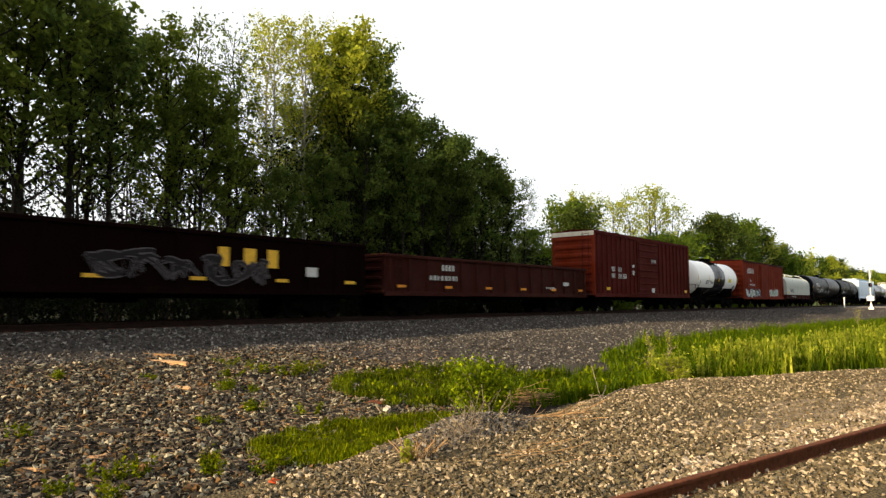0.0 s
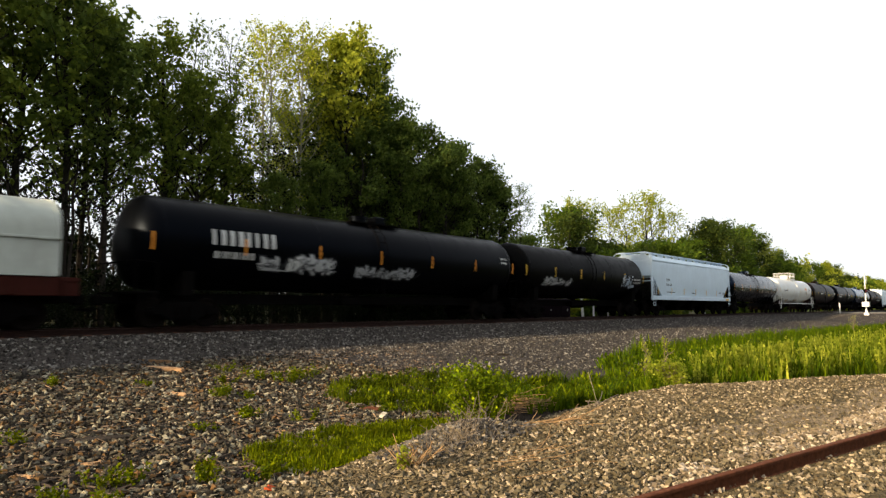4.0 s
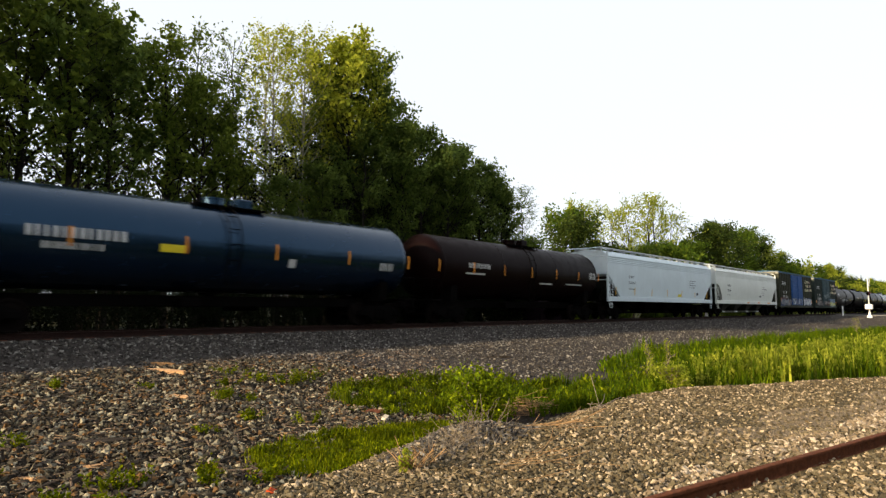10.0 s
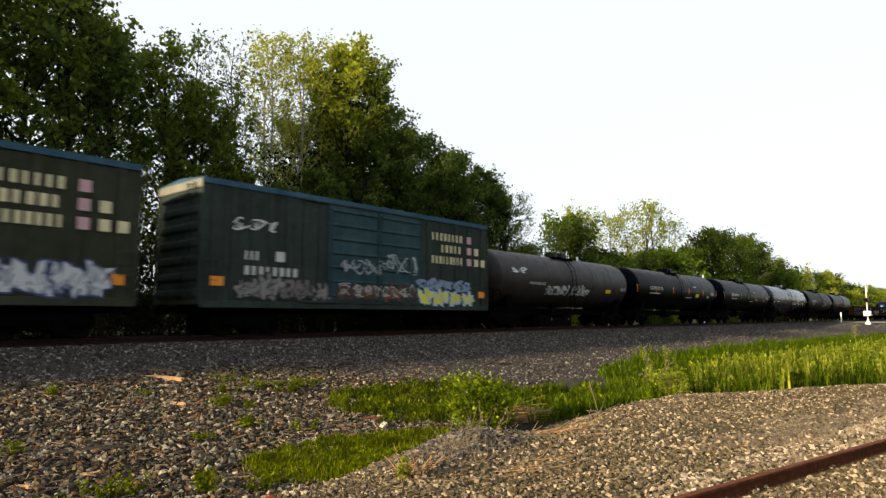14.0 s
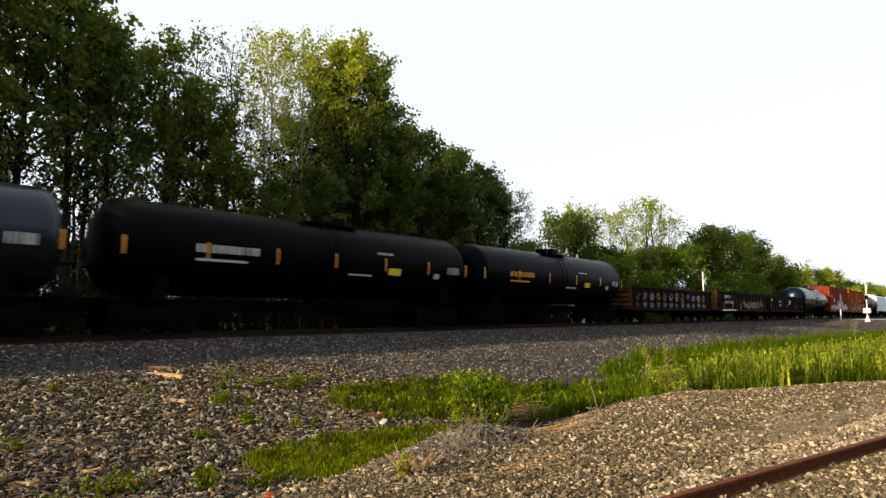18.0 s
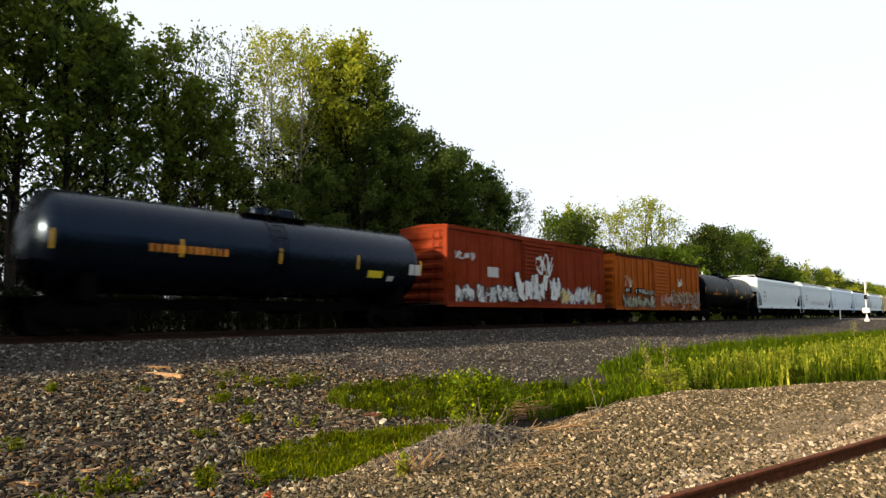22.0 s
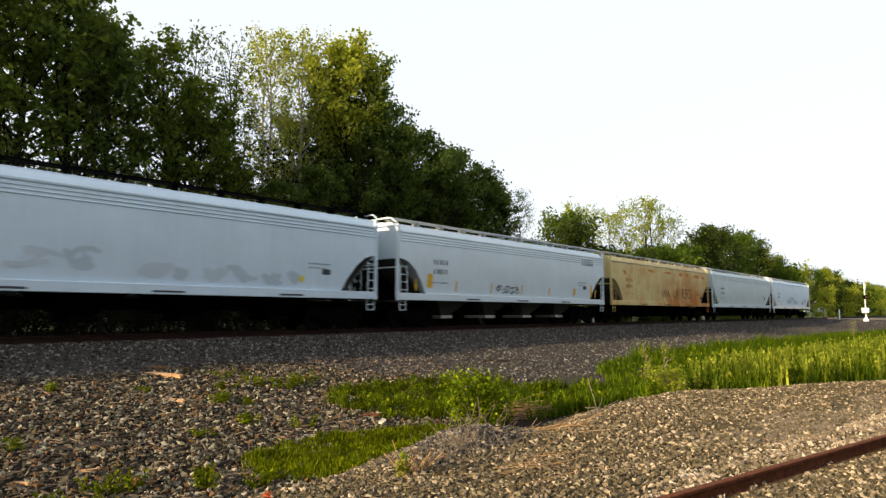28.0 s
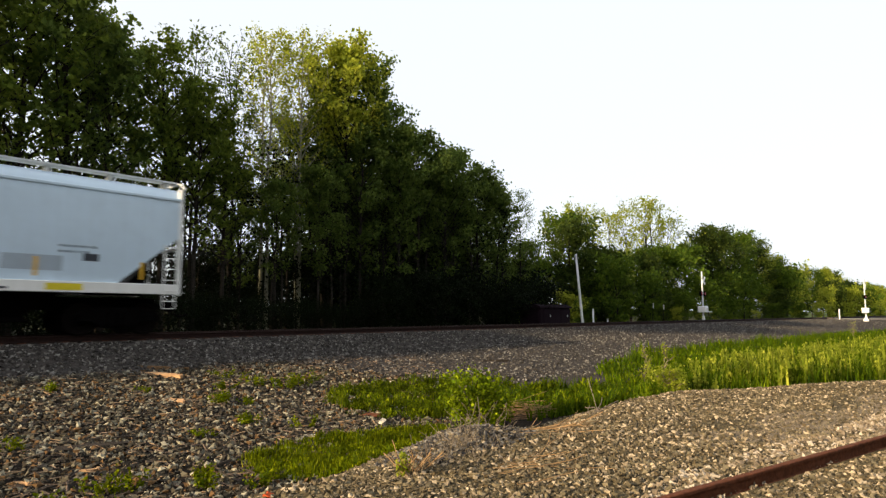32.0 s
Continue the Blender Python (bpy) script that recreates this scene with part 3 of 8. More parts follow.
def wedge(g, x, z, w, h, lean, surf, lift, grow=0.0, cut=(0.0, 0.0)):
    """A slanting pointed bar on the near side; cut: how far its foot and head run out to a point."""
    pts = [(x - w / 2, z + h * cut[0]), (x + w / 2, z), (x + w / 2, z + h * (1 - cut[1])), (x - w / 2, z + h)]
    cx, cz = x, z + h / 2
    v = []
    n = 3
    for (p, q), (p1, q1) in zip(pts, pts[1:] + pts[:1]):
        for i in range(n):
            a, b = p + (p1 - p) * i / n, q + (q1 - q) * i / n
            a += grow * (1 if a > cx else -1)
            b += grow * (1 if b > cz else -1)
            v.append((a + lean * (b - z), surf(b) - lift, b))
    g.add(v, [tuple(range(len(v)))])


def joined(g, starts):
    """Spikes that run from each piece of a sprayed shape to the next, so that it is one sheet."""
    for a, b in zip(starts, starts[1:]):
        g.f.append((a, a + 1, b))


def graffiti(car, x0, x1, z0, z1, surf, seed, fills, outline=None, fat=0.2, letter=0.9, label=""):
    """Sprayed shapes that cannot be read, clump by clump: fat ones are crowded wedges and rounds with lines over them, thin ones are crossing strokes. Each clump is a part."""
    rnd = random.Random(seed)
    x = x0
    full = outline is not None and fat >= 0.14
    while x < x1 - 0.3:
        w = min(letter * rnd.uniform(0.75, 1.3), x1 - x)
        h = (z1 - z0) * rnd.uniform(0.75, 1.0)
        zb = z0 + rnd.uniform(0, max(0.0, z1 - z0 - h)) * 0.4
        piece, back, second, line = Geo(), Geo(), Geo(), Geo()
        at = {id(piece): [], id(back): [], id(second): [], id(line): []}
        if full:
            for q in range(rnd.choice((5, 6, 7))):
                bx = x + w * (0.08 + 0.84 * (q + rnd.random()) / 7)
                bw = w * rnd.uniform(0.10, 0.24)
                bh = h * rnd.uniform(0.45, 0.95)
                bz = zb + (h - bh) * rnd.random()
                lean, cut = rnd.uniform(-0.35, 0.5), (rnd.uniform(0, 0.3), rnd.uniform(-0.1, 0.35))
                into = second if q % 3 == 1 and len(fills) > 1 else piece
                for g in (into, back):
                    at[id(g)].append(len(g.v))
                if q % 3 == 2:
                    k = rnd.random()
                    blob(into, bx, bz + bh / 2, bw * 2.1, bh * 0.6, surf, 0.009 + 0.0004 * q, random.Random(k))
                    blob(back, bx, bz + bh / 2, bw * 2.1, bh * 0.6, surf, 0.0055 + 0.0003 * q, random.Random(k), grow=0.06)
                else:
                    wedge(into, bx, bz, bw, bh, lean, surf, 0.009 + 0.0004 * q, 0.0, cut)
                    wedge(back, bx, bz, bw, bh, lean, surf, 0.0055 + 0.0003 * q, 0.055, cut)
            for q in range(rnd.choice((1, 2, 3))):
                at[id(piece)].append(len(piece.v))
                wedge(piece, x + w * rnd.random(), zb + h * rnd.uniform(0.1, 0.7), w * rnd.uniform(0.3, 0.6), h * rnd.uniform(0.09, 0.16), 0.0, surf, 0.0125 + 0.0004 * q, 0.0, (rnd.uniform(-0.5, 0.5), rnd.uniform(-0.5, 0.5)))
            for q in range(rnd.choice((5, 6, 7))):
                bx, bz = x + w * rnd.random(), zb + h * rnd.random() * 0.6
                at[id(line)].append(len(line.v))
                stroke(line, [(bx, bz), (bx + rnd.uniform(-0.15, 0.2), bz + h * 0.15), (bx + rnd.uniform(-0.1, 0.3), bz + h * rnd.uniform(0.25, 0.4))], rnd.uniform(0.03, 0.06), surf, 0.0150 + 0.0005 * q)
        else:
            for q in range(rnd.choice((4, 5, 6))):
                a = (rnd.uniform(-0.05, 0.5), rnd.uniform(0.0, 1.0))
                b = (rnd.uniform(0.5, 1.08), rnd.uniform(0.0, 1.0))
                m = (rnd.uniform(0.1, 0.9), rnd.choice((rnd.uniform(-0.35, 0.1), rnd.uniform(0.9, 1.35))))
                pts = []
                for k in (0, 0.2, 0.4, 0.6, 0.8, 1.0):
                    u = tuple((1 - k) ** 2 * a[i] + 2 * k * (1 - k) * m[i] + k * k * b[i] for i in (0, 1))
                    pts.append((x + w * u[0], zb + h * min(1.0, max(0.0, u[1] * 0.9 + 0.05))))
                fk = fat * rnd.uniform(0.5, 1.1)
                at[id(piece)].append(len(piece.v))
                stroke(piece, pts, fk, surf, 0.008 + 0.0012 * q)
                if outline:
                    at[id(back)].append(len(back.v))
                    stroke(back, pts, fk + fat * 0.5, surf, 0.0045)
        for name, g, tone, text in (("graffiti_outline", back, outline, "sprayed graffiti outline"), ("graffiti", piece, rnd.choice(fills[:2]), label or "sprayed graffiti shape"), ("graffiti_fill", second, rnd.choice(fills), "sprayed graffiti patch"), ("graffiti_line", line, outline, "")):
            if g.v:
                joined(g, at[id(g)])
                part(name, g, spray(tone), car, text)
        x += w * (0.86 if full else 0.92)


def stain(car, spots, mat, surf, seed, label):
    """Rust stains of (x, z, width, height), one part each."""
    rnd = random.Random(seed)
    for x, z, w, h in spots:
        g = Geo()
        blob(g, x, z, w, h, surf, 0.006, rnd, 22)
        blob(g, x + w * 0.2, z - h * 0.3, w * 0.5, h * 0.8, surf, 0.0075, rnd, 18)
        part("rust_stain", g, mat, car, label)


def words(car, body, x, z, width, mat, surf, label):
    """Words in the built-in font, drawn on the near side."""
    cu = bpy.data.curves.new("words", "FONT")
    cu.body, cu.size, cu.offset = body, 1.0, 0.004
    ob = bpy.data.objects.new("words", cu)
    me = bpy.data.meshes.new_from_object(ob)
    bpy.data.objects.remove(ob)
    k = width / max(v.co.x for v in me.vertices)
    for v in me.vertices:
        p, q = x + v.co.x * k, z + v.co.y * k
        v.co = (p, surf(q) - 0.014, q)
    me.materials.clear()
    me.materials.append(mat)
    part("writing", me, None, car, label)


def ends_to_u(u0, u1):
    """The rows by which a car that stands at u metres along the train moves past."""
    mid = (u0 + u1) / 2

    def at(t):
        k = (t - 16) / 16
        return mid - 353.24 * k + 0.6 * k * k + 0.98 * k ** 3
    return [(t, pose(at(t), TRACK_Y, 0)) for t in (0, 2, 4, 6, 8, 10, 12, 14, 16, 18, 20, 22, 24, 26, 28, 30, 32)]


TRAIN = []


def car_root(name, label, category, group, u0, u1):
    car = thing(name, None, None, label, category, group)
    TRAIN.append((car, u0, u1))
    return car


# -- box cars --
def boxcar(u0, u1, label, group, body, end_mat=None, roof_mat=None, door_mat=None, top=4.75, low=0.88, doors=((0.37, 0.58),), rib=0.0, ribs=(14, 14), door_ribs=8, cap_mat=None, seed=1):
    car = car_root("box_car", label, "box car", group, u0, u1)
    L = u1 - u0 - 1.75
    a, W = -L / 2, 1.5
    end_mat, roof_mat, door_mat = end_mat or body, roof_mat or body, door_mat or body
    running_gear(car, L, 2.1)
    eave = top - 0.16
    for s, nm in ((-1, "near"), (1, "far")):
        part("side_wall", Geo().box(a, -a, min(s * W, s * (W - 0.06)), max(s * W, s * (W - 0.06)), low + 0.1, eave), body, car)
        part("side_sill", Geo().box(a, -a, s * W - 0.06, s * W + 0.06, low, low + 0.24, 0.015), body, car)
        part("top_chord", Geo().box(a, -a, s * W - 0.055, s * W + 0.055, eave - 0.16, eave, 0.012), roof_mat, car)
    part("floor", Geo().box(a, -a, -W + 0.06, W - 0.06, 1.02, 1.14), M["tie"], car)
    for s in (-1, 1):
        e = part("end_wall", Geo().box(min(s * (-a), s * (-a - 0.05)), max(s * (-a), s * (-a - 0.05)), -W + 0.06, W - 0.06, low + 0.1, eave), end_mat, car)
        n = 7
        for i in range(n):
            z = low + 0.45 + (eave - low - 0.9) * i / (n - 1)
            x = s * (-a)
            g = Geo()
            o = [(0.0, -0.17), (0.085, -0.08), (0.095, 0.0), (0.085, 0.08), (0.0, 0.17)]
            v = [(x + s * d, y, z + h) for y in (-W + 0.2, W - 0.2) for d, h in o]
            v += [(x, -W + 0.1, z), (x, W - 0.1, z)]
            f = [(i, i + 1, i + 6, i + 5) for i in range(4)] + [(10, i + 1, i) for i in range(4)] + [(11, i + 5, i + 6) for i in range(4)]
            if s < 0:
                f = [q[::-1] for q in f]
            part("end_rib", g.add(v, f), end_mat, e)
        if cap_mat:
            x = s * (-a)
            part("end_cap", Geo().box(min(x, x + s * 0.07), max(x, x + s * 0.07), -W, W, eave - 0.28, eave, 0.01), cap_mat, car, "pale painted end cap")
        for y in (-W + 0.1, W - 0.1):
            part("corner_post", Geo().box(s * (-a) - 0.05, s * (-a) + 0.05, y - 0.12, y + 0.12, low + 0.1, eave, 0.01), end_mat, car)
    # roof with cross seams
    part("roof", Geo().run([(-W - 0.05, eave), (W + 0.05, eave), (W + 0.05, eave + 0.04), (0, top), (-W - 0.05, eave + 0.04)], a - 0.03, -a + 0.03), roof_mat, car)
    for i in range(14):
        x = a + L * (i + 0.5) / 14
        part("roof_seam", Geo().run([(-W, eave + 0.05), (0, top + 0.005), (W, eave + 0.05), (W, eave + 0.065), (0, top + 0.02), (-W, eave + 0.065)], x - 0.03, x + 0.03), roof_mat, car)
    # doors
    spans = []
    for d0, d1 in doors:
        x0, x1 = a + L * d0, a + L * d1
        spans.append((x0, x1))
        for s in (-1, 1):
            ys = sorted((s * (W + 0.01), s * (W + 0.07)))
            d = part("door", Geo().box(x0 + 0.03, x1 - 0.03, *ys, low + 0.28, eave - 0.2, 0.01), door_mat, car, "sliding steel door")
            for i in range(door_ribs):
                z = low + 0.5 + (eave - low - 0.9) * i / max(1, door_ribs - 1)
                yr = sorted((s * (W + 0.07), s * (W + 0.12)))
                part("door_rib", Geo().box(x0 + 0.1, x1 - 0.1, *yr, z - 0.05, z + 0.05, 0.02), door_mat, d)
            yb = sorted((s * (W + 0.12), s * (W + 0.16)))
            part("door_bar", Geo().box(x0 + 0.12, x0 + 0.17, *yb, low + 0.3, eave - 0.3, 0.008), door_mat, d)
    lo, hi = min(s[0] for s in spans), max(s[1] for s in spans)
    for s in (-1, 1):
        yr = sorted((s * (W + 0.0), s * (W + 0.10)))
        part("door_track", Geo().box(lo - 1.2, hi + 0.2, *yr, low + 0.2, low + 0.28, 0.01), body, car)
        part("door_track", Geo().box(lo - 1.2, hi + 0.2, *yr, eave - 0.2, eave - 0.13, 0.01), body, car)
    # side posts
    if rib:
        for x0, x1, n in ((a, lo, ribs[0]), (hi, -a, ribs[1])):
            post = Geo().box(-0.07, 0.07, -rib, 0, low + 0.24, eave - 0.16, 0.02).mesh("side_post", body)
            for i in range(n):
                x = x0 + (x1 - x0) * (i + 0.5) / n
                part("side_post", post, None, car, m=pose(x, -W, 0))
                if i % 2:
                    part("side_post", post, None, car, m=pose(x, W, 0, 0, 0, 180))
    for x in (a + 0.32, -a - 0.32):
        part("ladder", ladder_mesh(1.5, 0.42, 5, ("short", body.name), body), None, car, m=pose(x, -W - 0.03, low + 0.1))
        g = Geo().path([(x - 0.2, -W, low), (x - 0.2, -W, low - 0.42), (x + 0.2, -W, low - 0.42), (x + 0.2, -W, low)], 0.018)
        part("stirrup_step", g, M["black_iron"], car)
    part("ladder", ladder_mesh(eave - low - 0.3, 0.42, 9, ("tall", body.name, top), body), None, car, m=pose(a - 0.12, -W + 0.55, low + 0.2, 0, 0, -90))
    return car, L, flat_side(-W - 0.003)


# -- gondolas --
def gondola(u0, u1, label, body, top=2.65, low=0.85, posts=14, seed=1, post_mat=None, end_mat=None):
    car = car_root("gondola_car", label, "gondola car", "gondola cars of the train", u0, u1)
    L = u1 - u0 - 1.5
    a, W = -L / 2, 1.46
    running_gear(car, L, 2.0)
    for s in (-1, 1):
        ys = sorted((s * W, s * (W - 0.05)))
        part("side_wall", Geo().box(a, -a, *ys, low + 0.1, top - 0.1), body, car)
        part("side_sill", Geo().box(a, -a, s * W - 0.07, s * W + 0.07, low, low + 0.2, 0.015), body, car)
        part("top_chord", Geo().box(a - 0.02, -a + 0.02, s * W - 0.08, s * W + 0.08, top - 0.14, top, 0.02), body, car)
    part("floor", Geo().box(a, -a, -W + 0.05, W - 0.05, 1.02, 1.1), M["rail_rust"], car)
    for s in (-1, 1):
        x = s * -a
        e = part("end_wall", Geo().box(min(x, x - s * 0.05), max(x, x - s * 0.05), -W + 0.05, W - 0.05, low + 0.1, top - 0.08), end_mat or body, car)
        part("end_chord", Geo().box(x - 0.07, x + 0.07, -W + 0.08, W - 0.08, top - 0.14, top - 0.002, 0.02), end_mat or body, car)
        for i in range(4):
            z = low + 0.35 + (top - low - 0.6) * i / 3
            xs = sorted((x, x + s * 0.09))
            part("end_rib", Geo().box(*xs, -W + 0.15, W - 0.15, z - 0.08, z + 0.08, 0.04), end_mat or body, e)
    post = Geo().add([(-0.09, 0, low + 0.2), (0.09, 0, low + 0.2), (0.06, -0.11, low + 0.2), (-0.06, -0.11, low + 0.2), (-0.09, 0, top - 0.14), (0.09, 0, top - 0.14), (0.06, -0.07, top - 0.14), (-0.06, -0.07, top - 0.14)],
                     [(0, 4, 7, 3), (3, 7, 6, 2), (2, 6, 5, 1), (0, 3, 2, 1), (4, 5, 6, 7), (0, 1, 5, 4)]).mesh("side_post", post_mat or body)
    for i in range(posts):
        x = a + 0.25 + (L - 0.5) * i / (posts - 1)
        part("side_post", post, None, car, m=pose(x, -W, 0))
        part("side_post", post, None, car, m=pose(x, W, 0, 0, 0, 180))
    for x in (a + 0.75, -a - 0.75):
        part("ladder", ladder_mesh(top - low - 0.2, 0.42, 5, ("gon", body.name, top), body), None, car, m=pose(x, -W - 0.05, low + 0.1))
    return car, L, flat_side(-W - 0.003)


# -- tank cars --
def tankcar(u0, u1, label, body, R=1.49, zc=2.68, trim=None, head=0.72, fittings="dome", cut=1.5, seed=1, band=None, walk_rails=False, stripes=(M["reflector_orange"], 7), stripe_len=0.34):
    car = car_root("tank_car", label, "tank car", "tank cars of the train", u0, u1)
    trim = trim or M["black_iron"]
    L = u1 - u0 - 1.3
    Lt = u1 - u0 - cut
    a = -Lt / 2
    running_gear(car, L, 1.75)

    def surf(z):
        return -math.sqrt(max(0.01, R * R - (z - zc) ** 2))
    prof = [(a + head * (1 - math.cos(t)), R * math.sin(t)) for t in (radians(q) for q in (4, 14, 26, 38, 50, 62, 74, 84, 90))]
    rings = [-0.25, 0.25]
    if band:
        b0, b1 = a + Lt * band[0], a + Lt * band[1]
        part("shell", Geo().lathe_x(prof + [(b0, R)], 0, zc, 48), body, car, smooth=True)
        part("shell_band", Geo().lathe_x([(b0, R + 0.002), (b1, R + 0.002)], 0, zc, 48), band[2], car, "black painted band", smooth=True)
        part("shell", Geo().lathe_x([(b1, R)] + [(-x, r) for x, r in reversed(prof)], 0, zc, 48), body, car, smooth=True)
    else:
        part("shell", Geo().lathe_x(prof + [(-x, r) for x, r in reversed(prof)], 0, zc, 48), body, car, smooth=True)
    for x in (a + head + 0.05, a + Lt * 0.34, a + Lt * 0.66, -a - head - 0.05):
        part("weld_ring", Geo().lathe_x([(x - 0.03, R), (x - 0.02, R + 0.007), (x + 0.02, R + 0.007), (x + 0.03, R)], 0, zc, 48), body, car, smooth=True)
    # saddles and stub sills
    for s in (-1, 1):
        x = s * (L / 2 - 1.75)
        part("saddle", Geo().run([(-1.25, 1.0), (1.25, 1.0), (1.30, 1.75), (0.9, 1.5), (0, 1.28), (-0.9, 1.5), (-1.30, 1.75)], x - 0.2, x + 0.2), M["rail_brown"] if walk_rails else trim, car)
        xs = sorted((s * (L / 2 - 0.05), s * (L / 2 - 0.75)))
        part("end_platform", Geo().box(*xs, -1.45, 1.45, 1.03, 1.09, 0.01), trim, car)
        x0 = s * (L / 2 - 0.08)
        g = Geo().path([(x0, -1.4, 1.06), (x0, -1.4, 2.0), (x0, -0.5, 2.0), (x0, 0.5, 2.0), (x0, 1.4, 2.0), (x0, 1.4, 1.06)], 0.02)
        g.path([(s * (L / 2 - 0.7), -1.42, 1.06), (s * (L / 2 - 0.7), -1.42, 1.95), (x0, -1.4, 2.0)], 0.02)
        part("end_rail", g, trim, car)
        g = Geo()
        xl = s * (L / 2 - 0.4)
        for dx in (-0.2, 0.2):
            g.box(xl + dx - 0.02, xl + dx + 0.02, -1.48, -1.44, 0.5, 1.05)
        for z in (0.52, 0.78):
            g.tube((xl - 0.2, -1.46, z), (xl + 0.2, -1.46, z), 0.016)
        part("step", g, trim, car)
    # top fittings
    zt = zc + R
    if fittings == "dome":
        g = Geo().tube((0, 0, zt - 0.1), (0, 0, zt + 0.22), 0.36, 16).tube((0, 0, zt + 0.22), (0, 0, zt + 0.27), 0.40, 16)
        part("manway", g, trim if band or trim is not M["black_iron"] else body, car, smooth=True)
        part("valve_housing", Geo().box(0.75, 1.35, -0.3, 0.3, zt - 0.1, zt + 0.34, 0.04), trim if band or trim is not M["black_iron"] else body, car)
        g = Geo()
        for s in (-1, 1):
            g.box(-1.1, 1.6, s * 0.62 - 0.2, s * 0.62 + 0.2, zt - 0.10, zt - 0.06)
            for x in (-1.05, 0.2, 1.55):
                g.tube((x, s * 0.8, zt - 0.25), (x, s * 0.8, zt + 0.0), 0.02)
        part("top_platform", g, trim, car)
    else:
        part("valve_housing", Geo().tube((0, 0, zt - 0.1), (0, 0, zt + 0.42), 0.46, 18).tube((0, 0, zt + 0.42), (0, 0, zt + 0.47), 0.50, 18), trim, car, smooth=True)
        g = Geo().box(-1.2, 1.2, -0.95, 0.95, zt - 0.06, zt - 0.02)
        part("top_platform", g, trim, car)
        g = Geo()
        for y in (-0.93, 0.93):
            for z in (0.36, 0.72):
                g.tube((-1.2, y, zt + z), (1.2, y, zt + z), 0.022)
            for x in (-1.2, -0.5, 0.5, 1.2):
                g.tube((x, y, zt - 0.4), (x, y, zt + 0.72), 0.024)
        for x in (-1.2, 1.2):
            for z in (0.36, 0.72):
                g.tube((x, -0.93, zt + z), (x, 0.93, zt + z), 0.022)
        part("platform_rail", g, trim, car)
    # near and far side ladder to the platform
    for s in (-1, 1):
        g = Geo()
        for dx in (-0.22, 0.22):
            pts = [(dx, s * (R * math.sin(radians(t)) + 0.12), zc + R * math.cos(radians(t)) + 0.06) for t in (20, 40, 60, 80, 100, 120)]
            pts.append((dx, s * 1.42, 0.95))
            g.path(pts, 0.022, 5)
        for t in (30, 50, 70, 90, 110):
            y, z = s * (R * math.sin(radians(t)) + 0.12), zc + R * math.cos(radians(t)) + 0.06
            g.tube((-0.22, y, z), (0.22, y, z), 0.016, 5)
        part("side_ladder", g, trim, car)
    part("outlet_valve", Geo().tube((0, 0, zc - R - 0.35), (0, 0, zc - R + 0.1), 0.16, 10).box(-0.3, 0.3, -0.2, 0.2, zc - R - 0.05, zc - R + 0.05, 0.02), trim, car)
    # grab rail along the side
    zr = zc - 0.62
    if walk_rails:
        part("walkway", Geo().box(-L / 2, L / 2, -1.58, -1.28, 1.06, 1.12, 0.01), trim, car)
        g = Geo()
        for s in (-1, 1):
            for q in (0.25, 1.5):
                x = s * (L / 2 - q)
                g.path([(x, -1.55, 1.1), (x, -1.55, 2.0)], 0.025)
            g.path([(s * (L / 2 - 0.25), -1.55, 2.0), (s * (L / 2 - 1.5), -1.55, 2.0)], 0.025)
        part("walkway_rail", g, trim, car)
    if stripes:
        for i in range(stripes[1]):
            x = a + head * 0.55 + (Lt - head * 1.1) * i / (stripes[1] - 1)
            part("reflector", patch(Geo(), x - 0.04, x + 0.04, zc + 0.0 - stripe_len, zc + stripe_len * 0.6, surf if 0 < i < stripes[1] - 1 else (lambda z: surf(z) - 0.0), 0.006, 5), stripes[0], car, "reflective stripe")
    return car, Lt, surf


